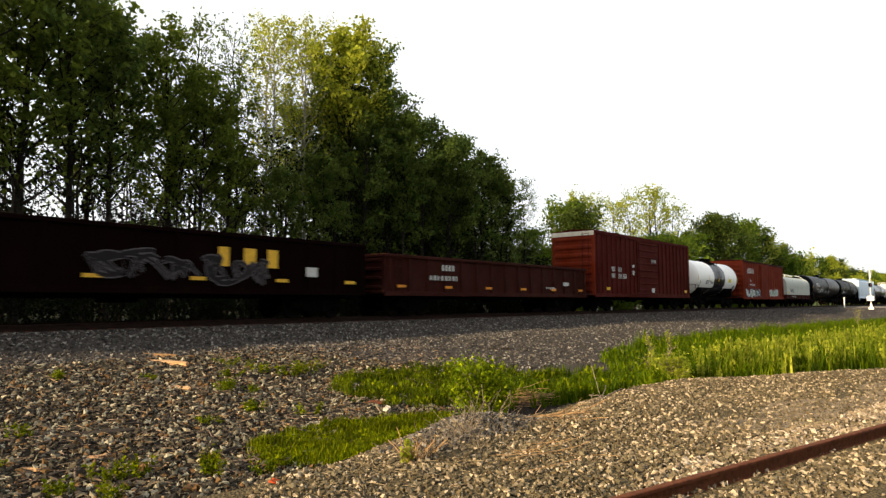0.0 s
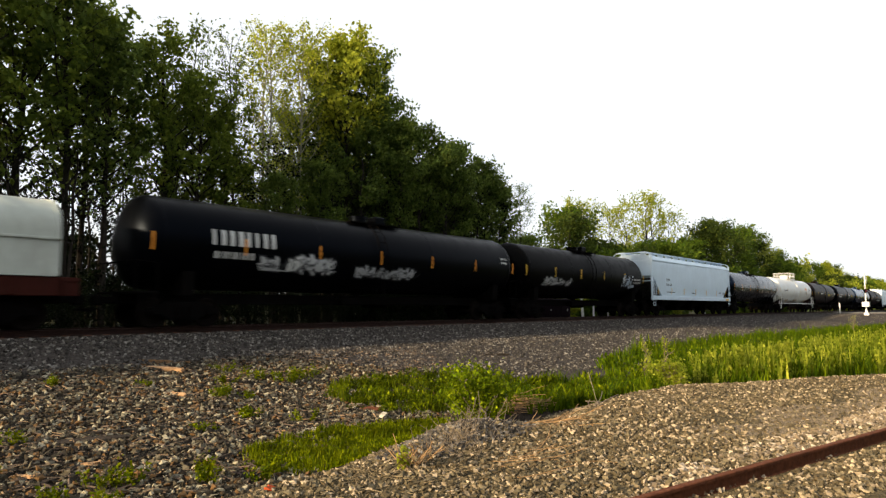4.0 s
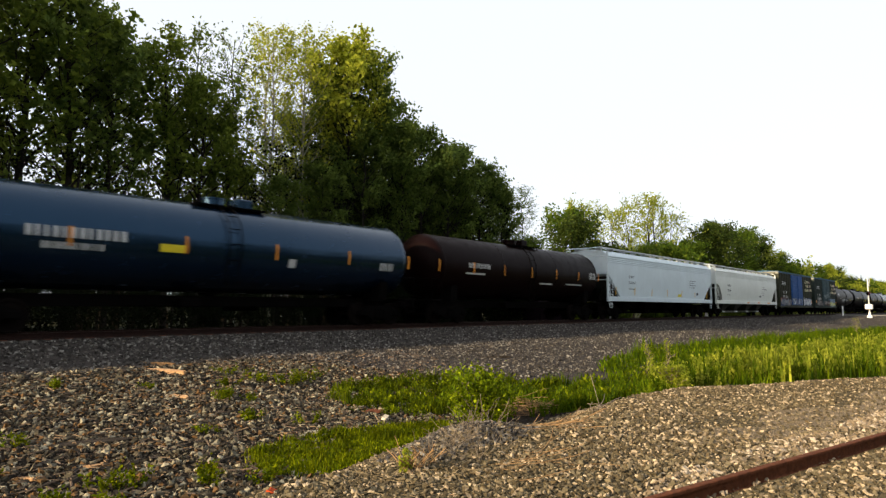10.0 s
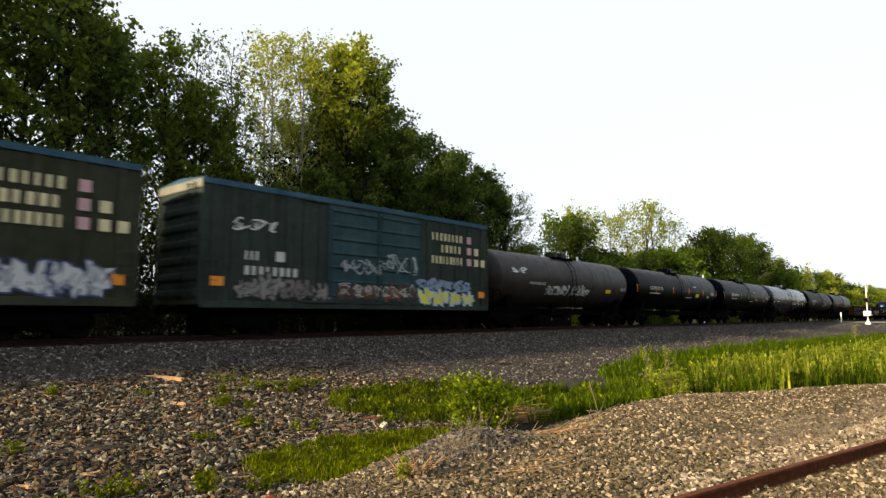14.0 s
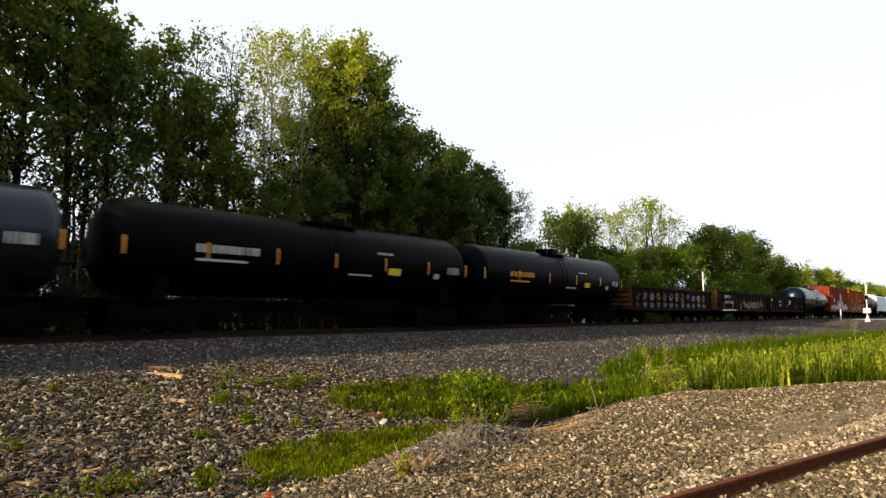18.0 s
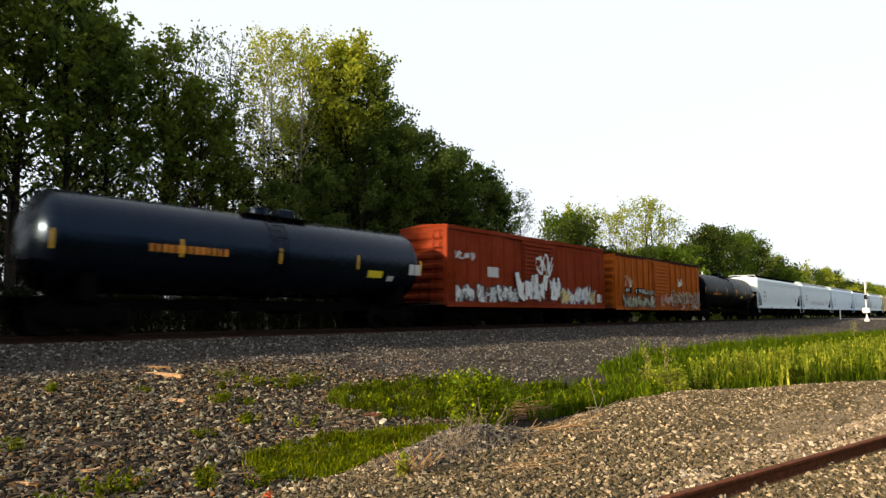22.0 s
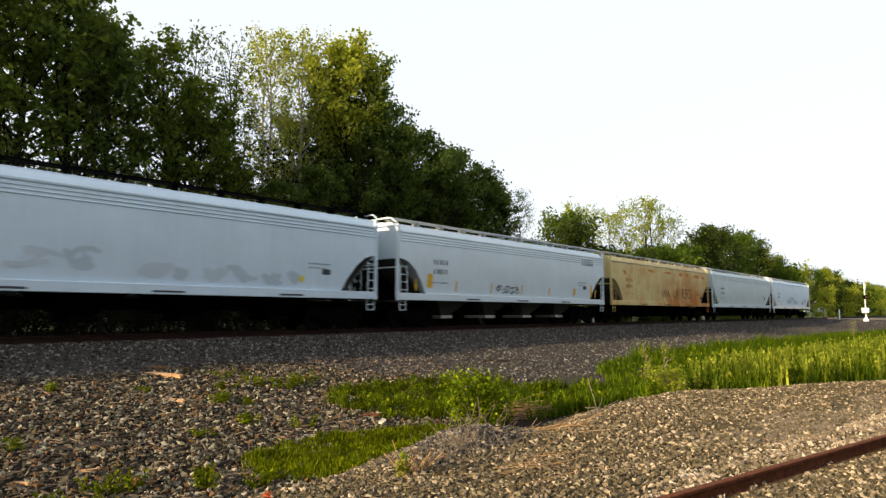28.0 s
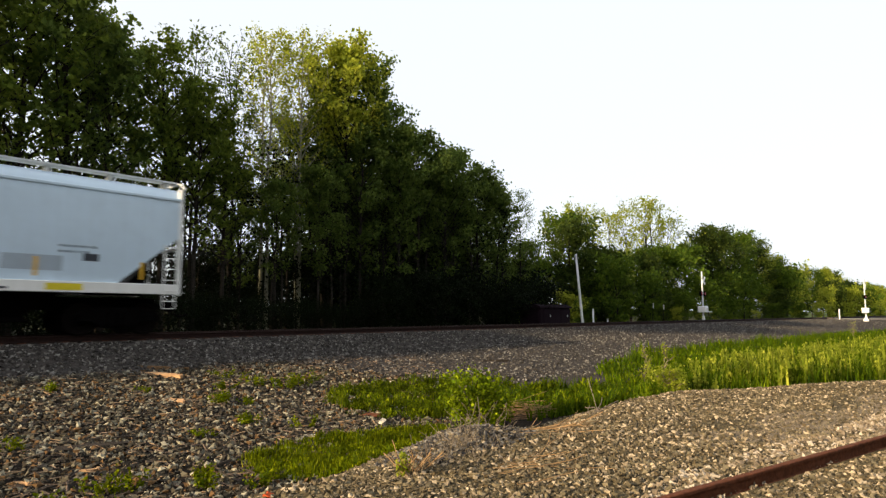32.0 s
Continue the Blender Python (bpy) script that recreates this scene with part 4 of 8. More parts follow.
# -- covered hoppers --
def hopper(u0, u1, label, body, roof_mat=None, sill_mat=None, low=1.18, top=4.42, cut=1.25, wall_mat=None, bays=4, bay_mat=None, round_end=False, rail_mat=None, stripes=True, seed=1, bulge=0.06, ribs=0, beads=3):
    car = car_root("covered_hopper_car", label, "hopper car", "covered hopper cars of the train", u0, u1)
    L = u1 - u0 - cut
    a = -L / 2
    sill_mat, roof_mat, rail_mat, bay_mat = sill_mat or body, roof_mat or body, rail_mat or body, bay_mat or M["black_iron"]
    running_gear(car, L, 1.55)
    zs = low + 0.30

    def half(z):
        k = (z - zs) / (top - zs)
        if z > top - 0.34:
            q = (z - (top - 0.34)) / 0.34
            return 1.50 - 0.30 * q ** 1.3
        return 1.46 + bulge * math.sin(math.pi * min(1, max(0, k / 0.93))) + 0.04 * k

    def surf(z):
        return -half(z)
    # body: stations along the car; its foot rises at both ends
    cutz, cutx = 1.45, 1.75
    n = 14
    st = [0.0] + [cutx * q for q in ((0.15, 0.35, 0.6, 0.85, 1.0) if round_end else (1.0,))]
    foot = [zs + cutz * ((1 - (x / cutx) ** (2.2 if round_end else 1.0)) if x < cutx else 0) for x in st]
    stations = [(a + x, z) for x, z in zip(st, foot)] + [(-a - x, z) for x, z in reversed(list(zip(st, foot)))]
    g = Geo()
    v = []
    for x, z0 in stations:
        ring = []
        for i in range(n + 1):
            z = z0 + (top - z0) * i / n
            if i == n - 1:
                z = top - 0.16
            if i == n - 2:
                z = top - 0.34
            ring.append((half(z), z))
        v += [(x, -y, z) for y, z in ring] + [(x, y, z) for y, z in reversed(ring)]
    k = 2 * (n + 1)
    f = []
    for s in range(len(stations) - 1):
        for i in range(k):
            j = (i + 1) % k
            f.append((s * k + i, (s + 1) * k + i, (s + 1) * k + j, s * k + j))
    f += [tuple(range(k)), tuple(range(len(v) - 1, len(v) - 1 - k, -1))]
    part("body", g.add(v, f), body, car, smooth=True)
    # side plate under the roof edge, sill, roof
    for s in (-1, 1):
        ys = sorted((s * 1.44, s * 1.58))
        part("side_sill", Geo().box(a, -a, *ys, low, zs, 0.015), sill_mat, car)
        ys = sorted((s * 1.40, s * 1.545))
        part("top_chord", Geo().box(a, -a, *ys, top - 0.40, top - 0.30, 0.02), roof_mat, car)
    for i in range(beads):
        z = top - 0.50 - 0.115 * i
        for s in (-1, 1):
            ys = sorted((s * (half(z) - 0.02), s * (half(z) + 0.022)))
            part("side_bead", Geo().box(a + 0.08, -a - 0.08, *ys, z - 0.025, z + 0.025, 0.012), body, car)
    part("roof", Geo().run([(-1.24, top - 0.02), (1.24, top - 0.02), (0.5, top + 0.10), (-0.5, top + 0.10)], a, -a), roof_mat, car)
    part("hatch_cover", Geo().box(a + 0.8, -a - 0.8, -0.28, 0.28, top + 0.09, top + 0.2, 0.03), roof_mat, car)
    for s in (-1, 1):
        b = part("running_board", Geo().box(a - 0.1, -a + 0.1, s * 0.78 - 0.22, s * 0.78 + 0.22, top + 0.25, top + 0.28), rail_mat, car, "steel grating walkway on the roof")
        nb = 12
        for i in range(nb):
            x = a + 0.2 + (L - 0.4) * i / (nb - 1)
            part("bracket", Geo().box(x - 0.03, x + 0.03, s * 0.78 - 0.2, s * 0.78 + 0.2, top + 0.0, top + 0.25), rail_mat, b)
        ys = s * 1.0
        part("board_edge", Geo().box(a - 0.1, -a + 0.1, ys - 0.02, ys + 0.02, top + 0.235, top + 0.29), rail_mat, b)
    # ends: posts, cross rails, ladders, slope sheet, platform
    for s in (-1, 1):
        x = s * -a
        for y in (-1.48, 1.48):
            part("end_post", Geo().box(x - 0.06, x + 0.06, y - 0.06, y + 0.06, low - 0.02, top - 0.02, 0.01), sill_mat, car)
        g = Geo().path([(x + s * 0.08, -1.5, top + 0.0), (x + s * 0.12, -1.2, top + 0.22), (x + s * 0.12, 1.2, top + 0.22), (x + s * 0.08, 1.5, top + 0.0)], 0.03)
        part("end_rail", g, sill_mat, car)
        part("end_rail", Geo().tube((x, -1.48, 2.55), (x, 1.48, 2.55), 0.03), sill_mat, car)
        xs = sorted((x, x - s * 1.6))
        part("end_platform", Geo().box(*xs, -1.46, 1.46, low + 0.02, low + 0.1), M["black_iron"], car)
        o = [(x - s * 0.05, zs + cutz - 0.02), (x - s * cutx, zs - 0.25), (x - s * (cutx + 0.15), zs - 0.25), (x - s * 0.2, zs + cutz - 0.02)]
        part("slope_sheet", Geo().prism(o if s > 0 else o[::-1], -1.38, 1.38), BAY_GRIME_SHADE, car, "slope sheet under the end, dark with grime and shade")
        # web plate in near-black, so that the end opening looks shaded
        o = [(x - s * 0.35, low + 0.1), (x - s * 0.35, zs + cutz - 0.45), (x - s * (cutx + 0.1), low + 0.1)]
        part("web_plate", Geo().prism(o if s < 0 else o[::-1], -0.02, 0.02), M["black_iron"], car, "upright web plate, near-black for the shade under the end")
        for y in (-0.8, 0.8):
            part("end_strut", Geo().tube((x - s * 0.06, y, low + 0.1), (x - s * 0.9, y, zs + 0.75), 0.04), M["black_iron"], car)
        xl = x - s * 0.28
        part("ladder", ladder_mesh(1.5, 0.40, 5, ("hop", sill_mat.name, round_end), sill_mat), None, car, m=pose(xl, -1.56, low - 0.02))
        g = Geo().path([(xl - 0.18, -1.52, low), (xl - 0.18, -1.52, low - 0.42), (xl + 0.18, -1.52, low - 0.42), (xl + 0.18, -1.52, low)], 0.02)
        g.tube((xl - 0.18, -1.52, low - 0.2), (xl + 0.18, -1.52, low - 0.2), 0.016)
        part("stirrup_step", g, sill_mat, car)
        part("ladder", ladder_mesh(top - low - 0.2, 0.42, 10, ("hopend", sill_mat.name), sill_mat), None, car, m=pose(x + s * 0.06, 0.9, low + 0.1, 0, 0, 90 * s))
    # outlets
    for i in range(bays):
        x = a + L * (0.5 + (i - (bays - 1) / 2) * 0.185)
        w = L * 0.085
        g = Geo().add([(x - w, -1.35, zs + 0.1), (x + w, -1.35, zs + 0.1), (x + w, 1.35, zs + 0.1), (x - w, 1.35, zs + 0.1), (x - 0.3, -0.55, 0.52), (x + 0.3, -0.55, 0.52), (x + 0.3, 0.55, 0.52), (x - 0.3, 0.55, 0.52)],
                      [(0, 1, 5, 4), (1, 2, 6, 5), (2, 3, 7, 6), (3, 0, 4, 7), (4, 5, 6, 7), (3, 2, 1, 0)])
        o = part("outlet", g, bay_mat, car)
        part("outlet_gate", Geo().box(x - 0.42, x + 0.42, -0.7, 0.7, 0.38, 0.53, 0.03), M["galvanised"] if bay_mat is not M["black_iron"] else M["black_iron"], o)
    if ribs:
        for i in range(ribs):
            x = a + cutx + (L - 2 * cutx) * (i + 0.5) / ribs
            part("side_rib", Geo().box(x - 0.04, x + 0.04, -1.56, -1.46, zs, top - 0.4, 0.015), body, car)
    if stripes:
        for i in range(7):
            x = a + 1.1 + (L - 2.2) * i / 6
            part("reflector", patch(Geo(), x - 0.05, x + 0.05, zs + 0.12, zs + 0.62, surf, 0.006, 4), M["reflector"], car, "faded reflective stripe")
    return car, L, surf


# -- coil car --
def coilcar(u0, u1, label, hood, body):
    car = car_root("coil_car", label, "coil car", "coil cars of the train", u0, u1)
    L = u1 - u0 - 1.7
    a = -L / 2
    running_gear(car, L, 1.9)
    for s in (-1, 1):
        part("side_sill", Geo().box(a, -a, s * 1.4 - 0.06, s * 1.4 + 0.06, 0.92, 1.42, 0.02), body, car)
        for i in range(11):
            x = a + 0.4 + (L - 0.8) * i / 10
            ys = sorted((s * 1.46, s * 1.54))
            part("stake", Geo().box(x - 0.05, x + 0.05, *ys, 0.95, 1.42, 0.015), body, car)
    part("floor", Geo().box(a, -a, -1.34, 1.34, 1.0, 1.12), body, car)
    for s in (-1, 1):
        xs = sorted((s * -a, s * (-a - 0.5)))
        part("end_walkway", Geo().box(*xs, -1.5, 1.5, 1.3, 1.36, 0.01), body, car)
    h0, h1 = a + 0.55, -a - 0.55
    arc = [(1.5, 1.44), (1.5, 2.62), (1.46, 2.9), (1.32, 3.18), (1.08, 3.4), (0.75, 3.54), (0.36, 3.61), (0, 3.63)]
    ring = [(-y, z) for y, z in arc] + [(y, z) for y, z in reversed(arc[:-1])]
    part("hood", Geo().run(ring[::-1], h0, h1), hood, car, "ribbed light grey steel coil hood", smooth=True)
    for x in (h0 + 0.03, h1 - 0.03):
        big = [(y * 1.012, z + 0.02) for y, z in ring]
        part("hood_band", Geo().run(big[::-1], x - 0.05, x + 0.05), hood, car, smooth=True)
    part("hood_rail", Geo().box(h0, h1, -1.56, -1.5, 2.40, 2.47, 0.01), hood, car)
    for x in (h0 + (h1 - h0) * 0.32, h0 + (h1 - h0) * 0.80):
        g = Geo().path([(x, -1.35, 3.1), (x, -1.2, 3.62), (x, -0.5, 3.9), (x, 0.5, 3.9)], 0.035)
        part("lifting_bracket", g, hood, car)
    xm = (h0 + h1) / 2
    part("lifting_eye", Geo().path([(xm - 0.25, 0, 3.6), (xm - 0.1, 0, 4.0), (xm + 0.1, 0, 4.0), (xm + 0.25, 0, 3.6)], 0.04), hood, car)
    part("hood_pipe", Geo().tube((h0 + (h1 - h0) * 0.32, -0.5, 3.86), (h0 + (h1 - h0) * 0.8, -0.5, 3.86), 0.03), hood, car)
    part("placard", patch(Geo(), h0 + 0.4, h0 + 1.2, 1.62, 1.75, flat_side(-1.5)), M["reflector"], car, "yellow reflective label")
    return car, L, flat_side(-1.5)

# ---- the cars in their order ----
# shade under the hoppers is put into this grimy dark grey
BAY_GRIME_SHADE = paint("chute_grime_shade", (0.055, 0.055, 0.052), 0.8, 0.3, 0.1, sheen=0.05)
GREY_HOP = paint("hopper_grey", (0.57, 0.65, 0.71), 0.5, 0.06, 0.01, dent=0.08)
BLUE_HOP = paint("hopper_pale_blue", (0.53, 0.64, 0.74), 0.45, 0.07, 0.01, dent=0.08)
WHITE_HOP = paint("hopper_white", (0.55, 0.63, 0.68), 0.45, 0.08, 0.01, dent=0.08)
CREAM_HOP = paint("hopper_cream_grey", (0.60, 0.62, 0.59), 0.5, 0.07, 0.01, dent=0.08)
RUST_MARK = paint("rust_mark", (0.46, 0.16, 0.025), 0.85, 0.4, 0.3, soil=(0.52, 0.36, 0.16), dent=0.05)
RUST_WASH = paint("rust_wash", (0.50, 0.30, 0.09), 0.85, 0.6, 0.3, soil=(0.58, 0.46, 0.22), dent=0.05)
DUST_ROOF = paint("hopper_roof_dusty", (0.52, 0.46, 0.30), 0.7, 0.3, 0.1, soil=(0.40, 0.24, 0.09), dent=0.08)
RUST_HOP = paint("hopper_tan_rusted", (0.58, 0.49, 0.24), 0.65, 0.4, 0.12, soil=(0.42, 0.20, 0.045), bloom=(0.44, 0.19, 0.03), dent=0.08, burn=(0.37, 0.120, 0.014))
DIRTY_HOP = paint("hopper_dirty_grey", (0.49, 0.57, 0.60), 0.55, 0.14, 0.03, dent=0.08)
BLACK_TANK = paint("tank_black", (0.0008, 0.0009, 0.0013), 0.36, 0.03, 0.02, sheen=0.035, dent=0.05, sky_tint=(0.5, 0.68, 1.0))
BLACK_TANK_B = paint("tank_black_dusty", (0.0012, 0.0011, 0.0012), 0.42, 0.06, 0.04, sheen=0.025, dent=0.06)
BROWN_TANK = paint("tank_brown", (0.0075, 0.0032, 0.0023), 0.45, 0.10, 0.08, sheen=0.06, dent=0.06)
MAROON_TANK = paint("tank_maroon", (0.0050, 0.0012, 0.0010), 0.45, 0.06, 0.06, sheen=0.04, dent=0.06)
BLUE_TANK = paint("tank_steel_blue", (0.0016, 0.0070, 0.0185), 0.22, 0.03, 0.02, sheen=0.62, dent=0.05, sky_tint=(0.30, 0.60, 1.0))
NAVY_TANK = paint("tank_navy_black", (0.0010, 0.0020, 0.0050), 0.26, 0.03, 0.02, sheen=0.26, dent=0.05, sky_tint=(0.36, 0.60, 1.0))
GREY_TANK = paint("tank_slate_grey", (0.0045, 0.0070, 0.0100), 0.26, 0.06, 0.03, sheen=0.34, dent=0.05, sky_tint=(0.7, 0.82, 1.0))
WHITE_TANK = paint("tank_white", (0.82, 0.82, 0.80), 0.4, 0.06, 0.02, soil=(0.28, 0.20, 0.11))
STAINED_TANK = paint("tank_stained_white", (0.66, 0.67, 0.66), 0.4, 0.22, 0.04, soil=(0.34, 0.25, 0.15), bloom=(0.57, 0.53, 0.46))
GLOSS_BLACK = paint("band_black", (0.008, 0.009, 0.014), 0.2, 0.1, 0.02)
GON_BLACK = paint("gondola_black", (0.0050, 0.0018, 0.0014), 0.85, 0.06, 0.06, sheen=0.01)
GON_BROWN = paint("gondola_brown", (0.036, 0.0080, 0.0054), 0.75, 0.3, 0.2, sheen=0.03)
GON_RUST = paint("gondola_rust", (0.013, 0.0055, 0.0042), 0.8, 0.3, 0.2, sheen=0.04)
GON_YELLOW = paint("gondola_yellow_end", (0.15, 0.066, 0.012), 0.8, 0.5, 0.3, sheen=0.04, bloom=(0.02, 0.01, 0.007))
BOX_MAROON = paint("box_maroon", (0.066, 0.0085, 0.0058), 0.75, 0.25, 0.08, sheen=0.02, dent=0.12)
BOX_RED = paint("box_red", (0.150, 0.018, 0.005), 0.7, 0.25, 0.08, sheen=0.02, dent=0.12)
BOX_RED_B = paint("box_faded_red", (0.185, 0.025, 0.006), 0.7, 0.2, 0.08, sheen=0.02, dent=0.12)
BOX_ORANGE = paint("box_orange", (0.37, 0.088, 0.008), 0.7, 0.35, 0.2, sheen=0.03, soil=(0.12, 0.036, 0.008), bloom=(0.16, 0.045, 0.010), dent=0.12)
BOX_OLIVE = paint("box_olive_grey", (0.040, 0.043, 0.029), 0.7, 0.4, 0.12, sheen=0.03, dent=0.12)
BOX_SLATE = paint("box_slate_green", (0.032, 0.044, 0.038), 0.7, 0.35, 0.1, sheen=0.03, dent=0.12)
DOOR_BLUE = paint("door_blue", (0.014, 0.075, 0.25), 0.6, 0.25, 0.06, sheen=0.04, dent=0.12)
DOOR_TEAL = paint("door_teal", (0.030, 0.066, 0.078), 0.65, 0.3, 0.08, sheen=0.04, dent=0.12)
ROOF_BLUE = paint("roof_blue_grey", (0.035, 0.09, 0.14), 0.65, 0.3, 0.08, sheen=0.05)
CAP_DULL = paint("cap_dull", (0.20, 0.195, 0.165), 0.7, 0.3, 0.08)
CREAM_MARK = paint("cream_lettering", (0.64, 0.58, 0.36), 0.6, 0.2, 0.03)
CAP_WHITE = paint("cap_white", (0.66, 0.64, 0.54), 0.6, 0.2, 0.05)
COIL_GREY = paint("coil_hood_grey", (0.42, 0.45, 0.41), 0.6, 0.22, 0.04, sheen=0.06, dent=0.1)
LW, LD, RO, RY, PY = M["lettering_white"], M["lettering_dark"], M["reflector_orange"], M["reflector"], M["placard"]
SILVER, BLACKISH = (0.55, 0.56, 0.56), (0.03, 0.03, 0.035)


def side_stripes(car, L, surf, z, n, mat, w=0.5, h=0.11):
    """Level reflective plates along a side sill."""
    for i in range(n):
        x = -L / 2 + 0.6 + (L - 1.2 - w) * i / (n - 1)
        part("reflector", patch(Geo(), x, x + w, z, z + h, surf, 0.006), mat, car, "reflective plate")


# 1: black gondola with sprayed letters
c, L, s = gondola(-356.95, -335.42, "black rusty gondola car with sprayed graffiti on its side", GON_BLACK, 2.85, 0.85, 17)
s = flat_side(-1.57)
graffiti(c, L / 2 - 10.2, L / 2 - 4.4, 1.15, 2.15, s, 3, [(0.012, 0.010, 0.011), (0.02, 0.016, 0.016)], (0.10, 0.09, 0.10), 0.13, 1.15)
lettering(c, [(L / 2 - 6.3, 1.75, 2.7, 0.62, 2), (L / 2 - 15.5, 1.75, 1.4, 0.42, 3)], RY, s, 3, "worn yellow block lettering")
side_stripes(c, L, s, 1.28, 7, RY)
lettering(c, [(L / 2 - 2.9, 1.5, 0.5, 0.34, 0)], LW, s, 4, "white data plate")
# 2: low brown gondola
c, L, s = gondola(-335.85, -317.72, "low brown rusty gondola car with white stencilled marks", GON_BROWN, 2.58, 0.85, 15)
s = flat_side(-1.575)
lettering(c, [(-L / 2 + 3.4, 1.98, 0.9, 0.26, 3), (-L / 2 + 2.6, 1.55, 2.0, 0.2, 6), (L / 2 - 2.8, 1.5, 0.6, 0.2, 0), (L / 2 - 4.6, 1.3, 1.0, 0.1, 4)], LW, s, 5, "faint white lettering")
side_stripes(c, L, s, 1.2, 6, RO)
# 3: tall maroon box car, sunlight on its ends put in as a brighter red
c, L, s = boxcar(-318.23, -300.75, "tall maroon ribbed steel box car with white end cap", "box cars of the train", BOX_MAROON, BOX_RED, None, None, 5.18, 0.9, ((0.38, 0.60),), 0.06, (9, 9), 8, CAP_WHITE)
s6 = flat_side(-1.565)
lettering(c, [(-L / 2 + 2.15, 2.55, 0.5, 0.3, 2), (-L / 2 + 3.1, 2.55, 0.5, 0.3, 2), (-L / 2 + 2.15, 2.12, 0.5, 0.3, 2), (-L / 2 + 3.1, 2.12, 0.55, 0.3, 2), (-L / 2 + 3.8, 2.12, 0.55, 0.3, 2), (-L / 2 + 5.2, 2.4, 0.3, 0.3, 0), (-L / 2 + 5.2, 2.9, 0.3, 0.2, 0)], LW, s6, 6, "faded white lettering")
lettering(c, [(L * 0.02, 3.35, 0.9, 0.25, 3), (L * 0.02, 1.25, 0.5, 0.3, 0)], LW, flat_side(-1.63), 7, "white stencil on the door")
lettering(c, [(-L / 2 + 1.4, 1.35, 0.5, 0.18, 0), (L / 2 - 1.2, 1.3, 0.5, 0.18, 0)], RY, s6, 7, "yellow label")
# 4: short white tank car with black band
c, L, s = tankcar(-300.65, -287.85, "short white tank car with a wide black band", WHITE_TANK, 1.5, 2.68, None, 0.62, "dome", 1.7, 4, (0.385, 0.645, GLOSS_BLACK), False, (RY, 5), 0.3)
part("lower_shell", Geo().lathe_x([(-L / 2 + 0.75, 1.505), (L / 2 - 0.75, 1.505)], 0, 2.68, 24, radians(215), radians(325)), GLOSS_BLACK, c, "black lower arc of the shell", smooth=True)
lettering(c, [(-3.3, 2.12, 0.95, 0.3, 4), (-2.2, 2.12, 1.0, 0.26, 6)], LD, s, 8, "dark lettering", 4)
lettering(c, [(L / 2 - 3.0, 2.35, 0.75, 0.3, 0)], PY, s, 8, "yellow placard", 3)
lettering(c, [(L / 2 - 1.6, 1.75, 0.9, 0.35, 4), (-L / 2 + 0.9, 1.9, 0.06, 0.5, 0)], LD, s, 8, "dark data lettering", 3)
# 5: red box car with graffiti
c, L, s = boxcar(-288.07, -271.32, "orange-red steel box car with grey and green graffiti", "box cars of the train", BOX_RED, None, GON_BROWN, None, 4.78, 0.86, ((0.374, 0.568),), 0.045, (7, 7), 14)
s6 = flat_side(-1.552)
for i in range(6):
    lettering(c, [(-L / 2 + 1.0 + 0.06 * i, 3.42 + 0.09 * i, 1.35, 0.045, 0)], LW, s6, 9, "white logo stripe")
lettering(c, [(-L / 2 + 2.35, 3.42, 1.25, 0.5, 2), (-L / 2 + 2.0, 2.6, 0.45, 0.2, 2), (-L / 2 + 2.0, 2.2, 1.7, 0.2, 6)], LW, s6, 9, "white block lettering")
graffiti(c, -L / 2 + 0.5, -L / 2 + 6.4, 0.95, 2.0, s6, 11, [(0.56, 0.60, 0.56), (0.50, 0.56, 0.50), (0.16, 0.30, 0.22), (0.12, 0.20, 0.34)], (0.03, 0.04, 0.09), 0.17, 0.75)
graffiti(c, L / 2 - 6.0, L / 2 - 2.6, 1.15, 1.95, s6, 12, [(0.08, 0.20, 0.13), (0.14, 0.24, 0.19), (0.5, 0.52, 0.5)], SILVER, 0.2, 0.9)
# 6: coil car
c, L, s = coilcar(-272.00, -257.48, "light grey coil car with a rounded steel hood", COIL_GREY, GON_BROWN)
for i in range(7):
    lettering(c, [(-L / 2 + 2.0 + 0.05 * i, 2.02 - 0.065 * i + 0.1, 1.15, 0.035, 0)], LD, s, 13, "dark logo stripe")
lettering(c, [(-L / 2 + 3.3, 1.68, 0.95, 0.42, 2)], LD, s, 13, "dark block lettering")
lettering(c, [(-L / 2 + 2.6, 1.12, 0.45, 0.18, 2), (-L / 2 + 3.3, 1.12, 1.4, 0.18, 5)], LW, flat_side(-1.555), 13, "white lettering on the sill")
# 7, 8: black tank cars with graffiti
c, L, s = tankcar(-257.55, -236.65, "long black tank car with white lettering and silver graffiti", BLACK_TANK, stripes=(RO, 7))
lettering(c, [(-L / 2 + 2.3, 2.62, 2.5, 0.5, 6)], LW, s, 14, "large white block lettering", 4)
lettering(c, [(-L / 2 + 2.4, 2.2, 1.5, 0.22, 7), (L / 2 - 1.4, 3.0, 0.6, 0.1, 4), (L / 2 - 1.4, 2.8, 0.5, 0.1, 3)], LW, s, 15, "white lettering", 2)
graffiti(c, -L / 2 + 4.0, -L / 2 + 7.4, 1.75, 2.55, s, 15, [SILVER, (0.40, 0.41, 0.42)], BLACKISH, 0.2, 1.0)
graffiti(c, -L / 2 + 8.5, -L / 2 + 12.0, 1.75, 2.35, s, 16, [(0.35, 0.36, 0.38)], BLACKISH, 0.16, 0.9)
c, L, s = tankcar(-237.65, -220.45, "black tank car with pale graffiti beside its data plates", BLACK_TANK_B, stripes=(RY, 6))
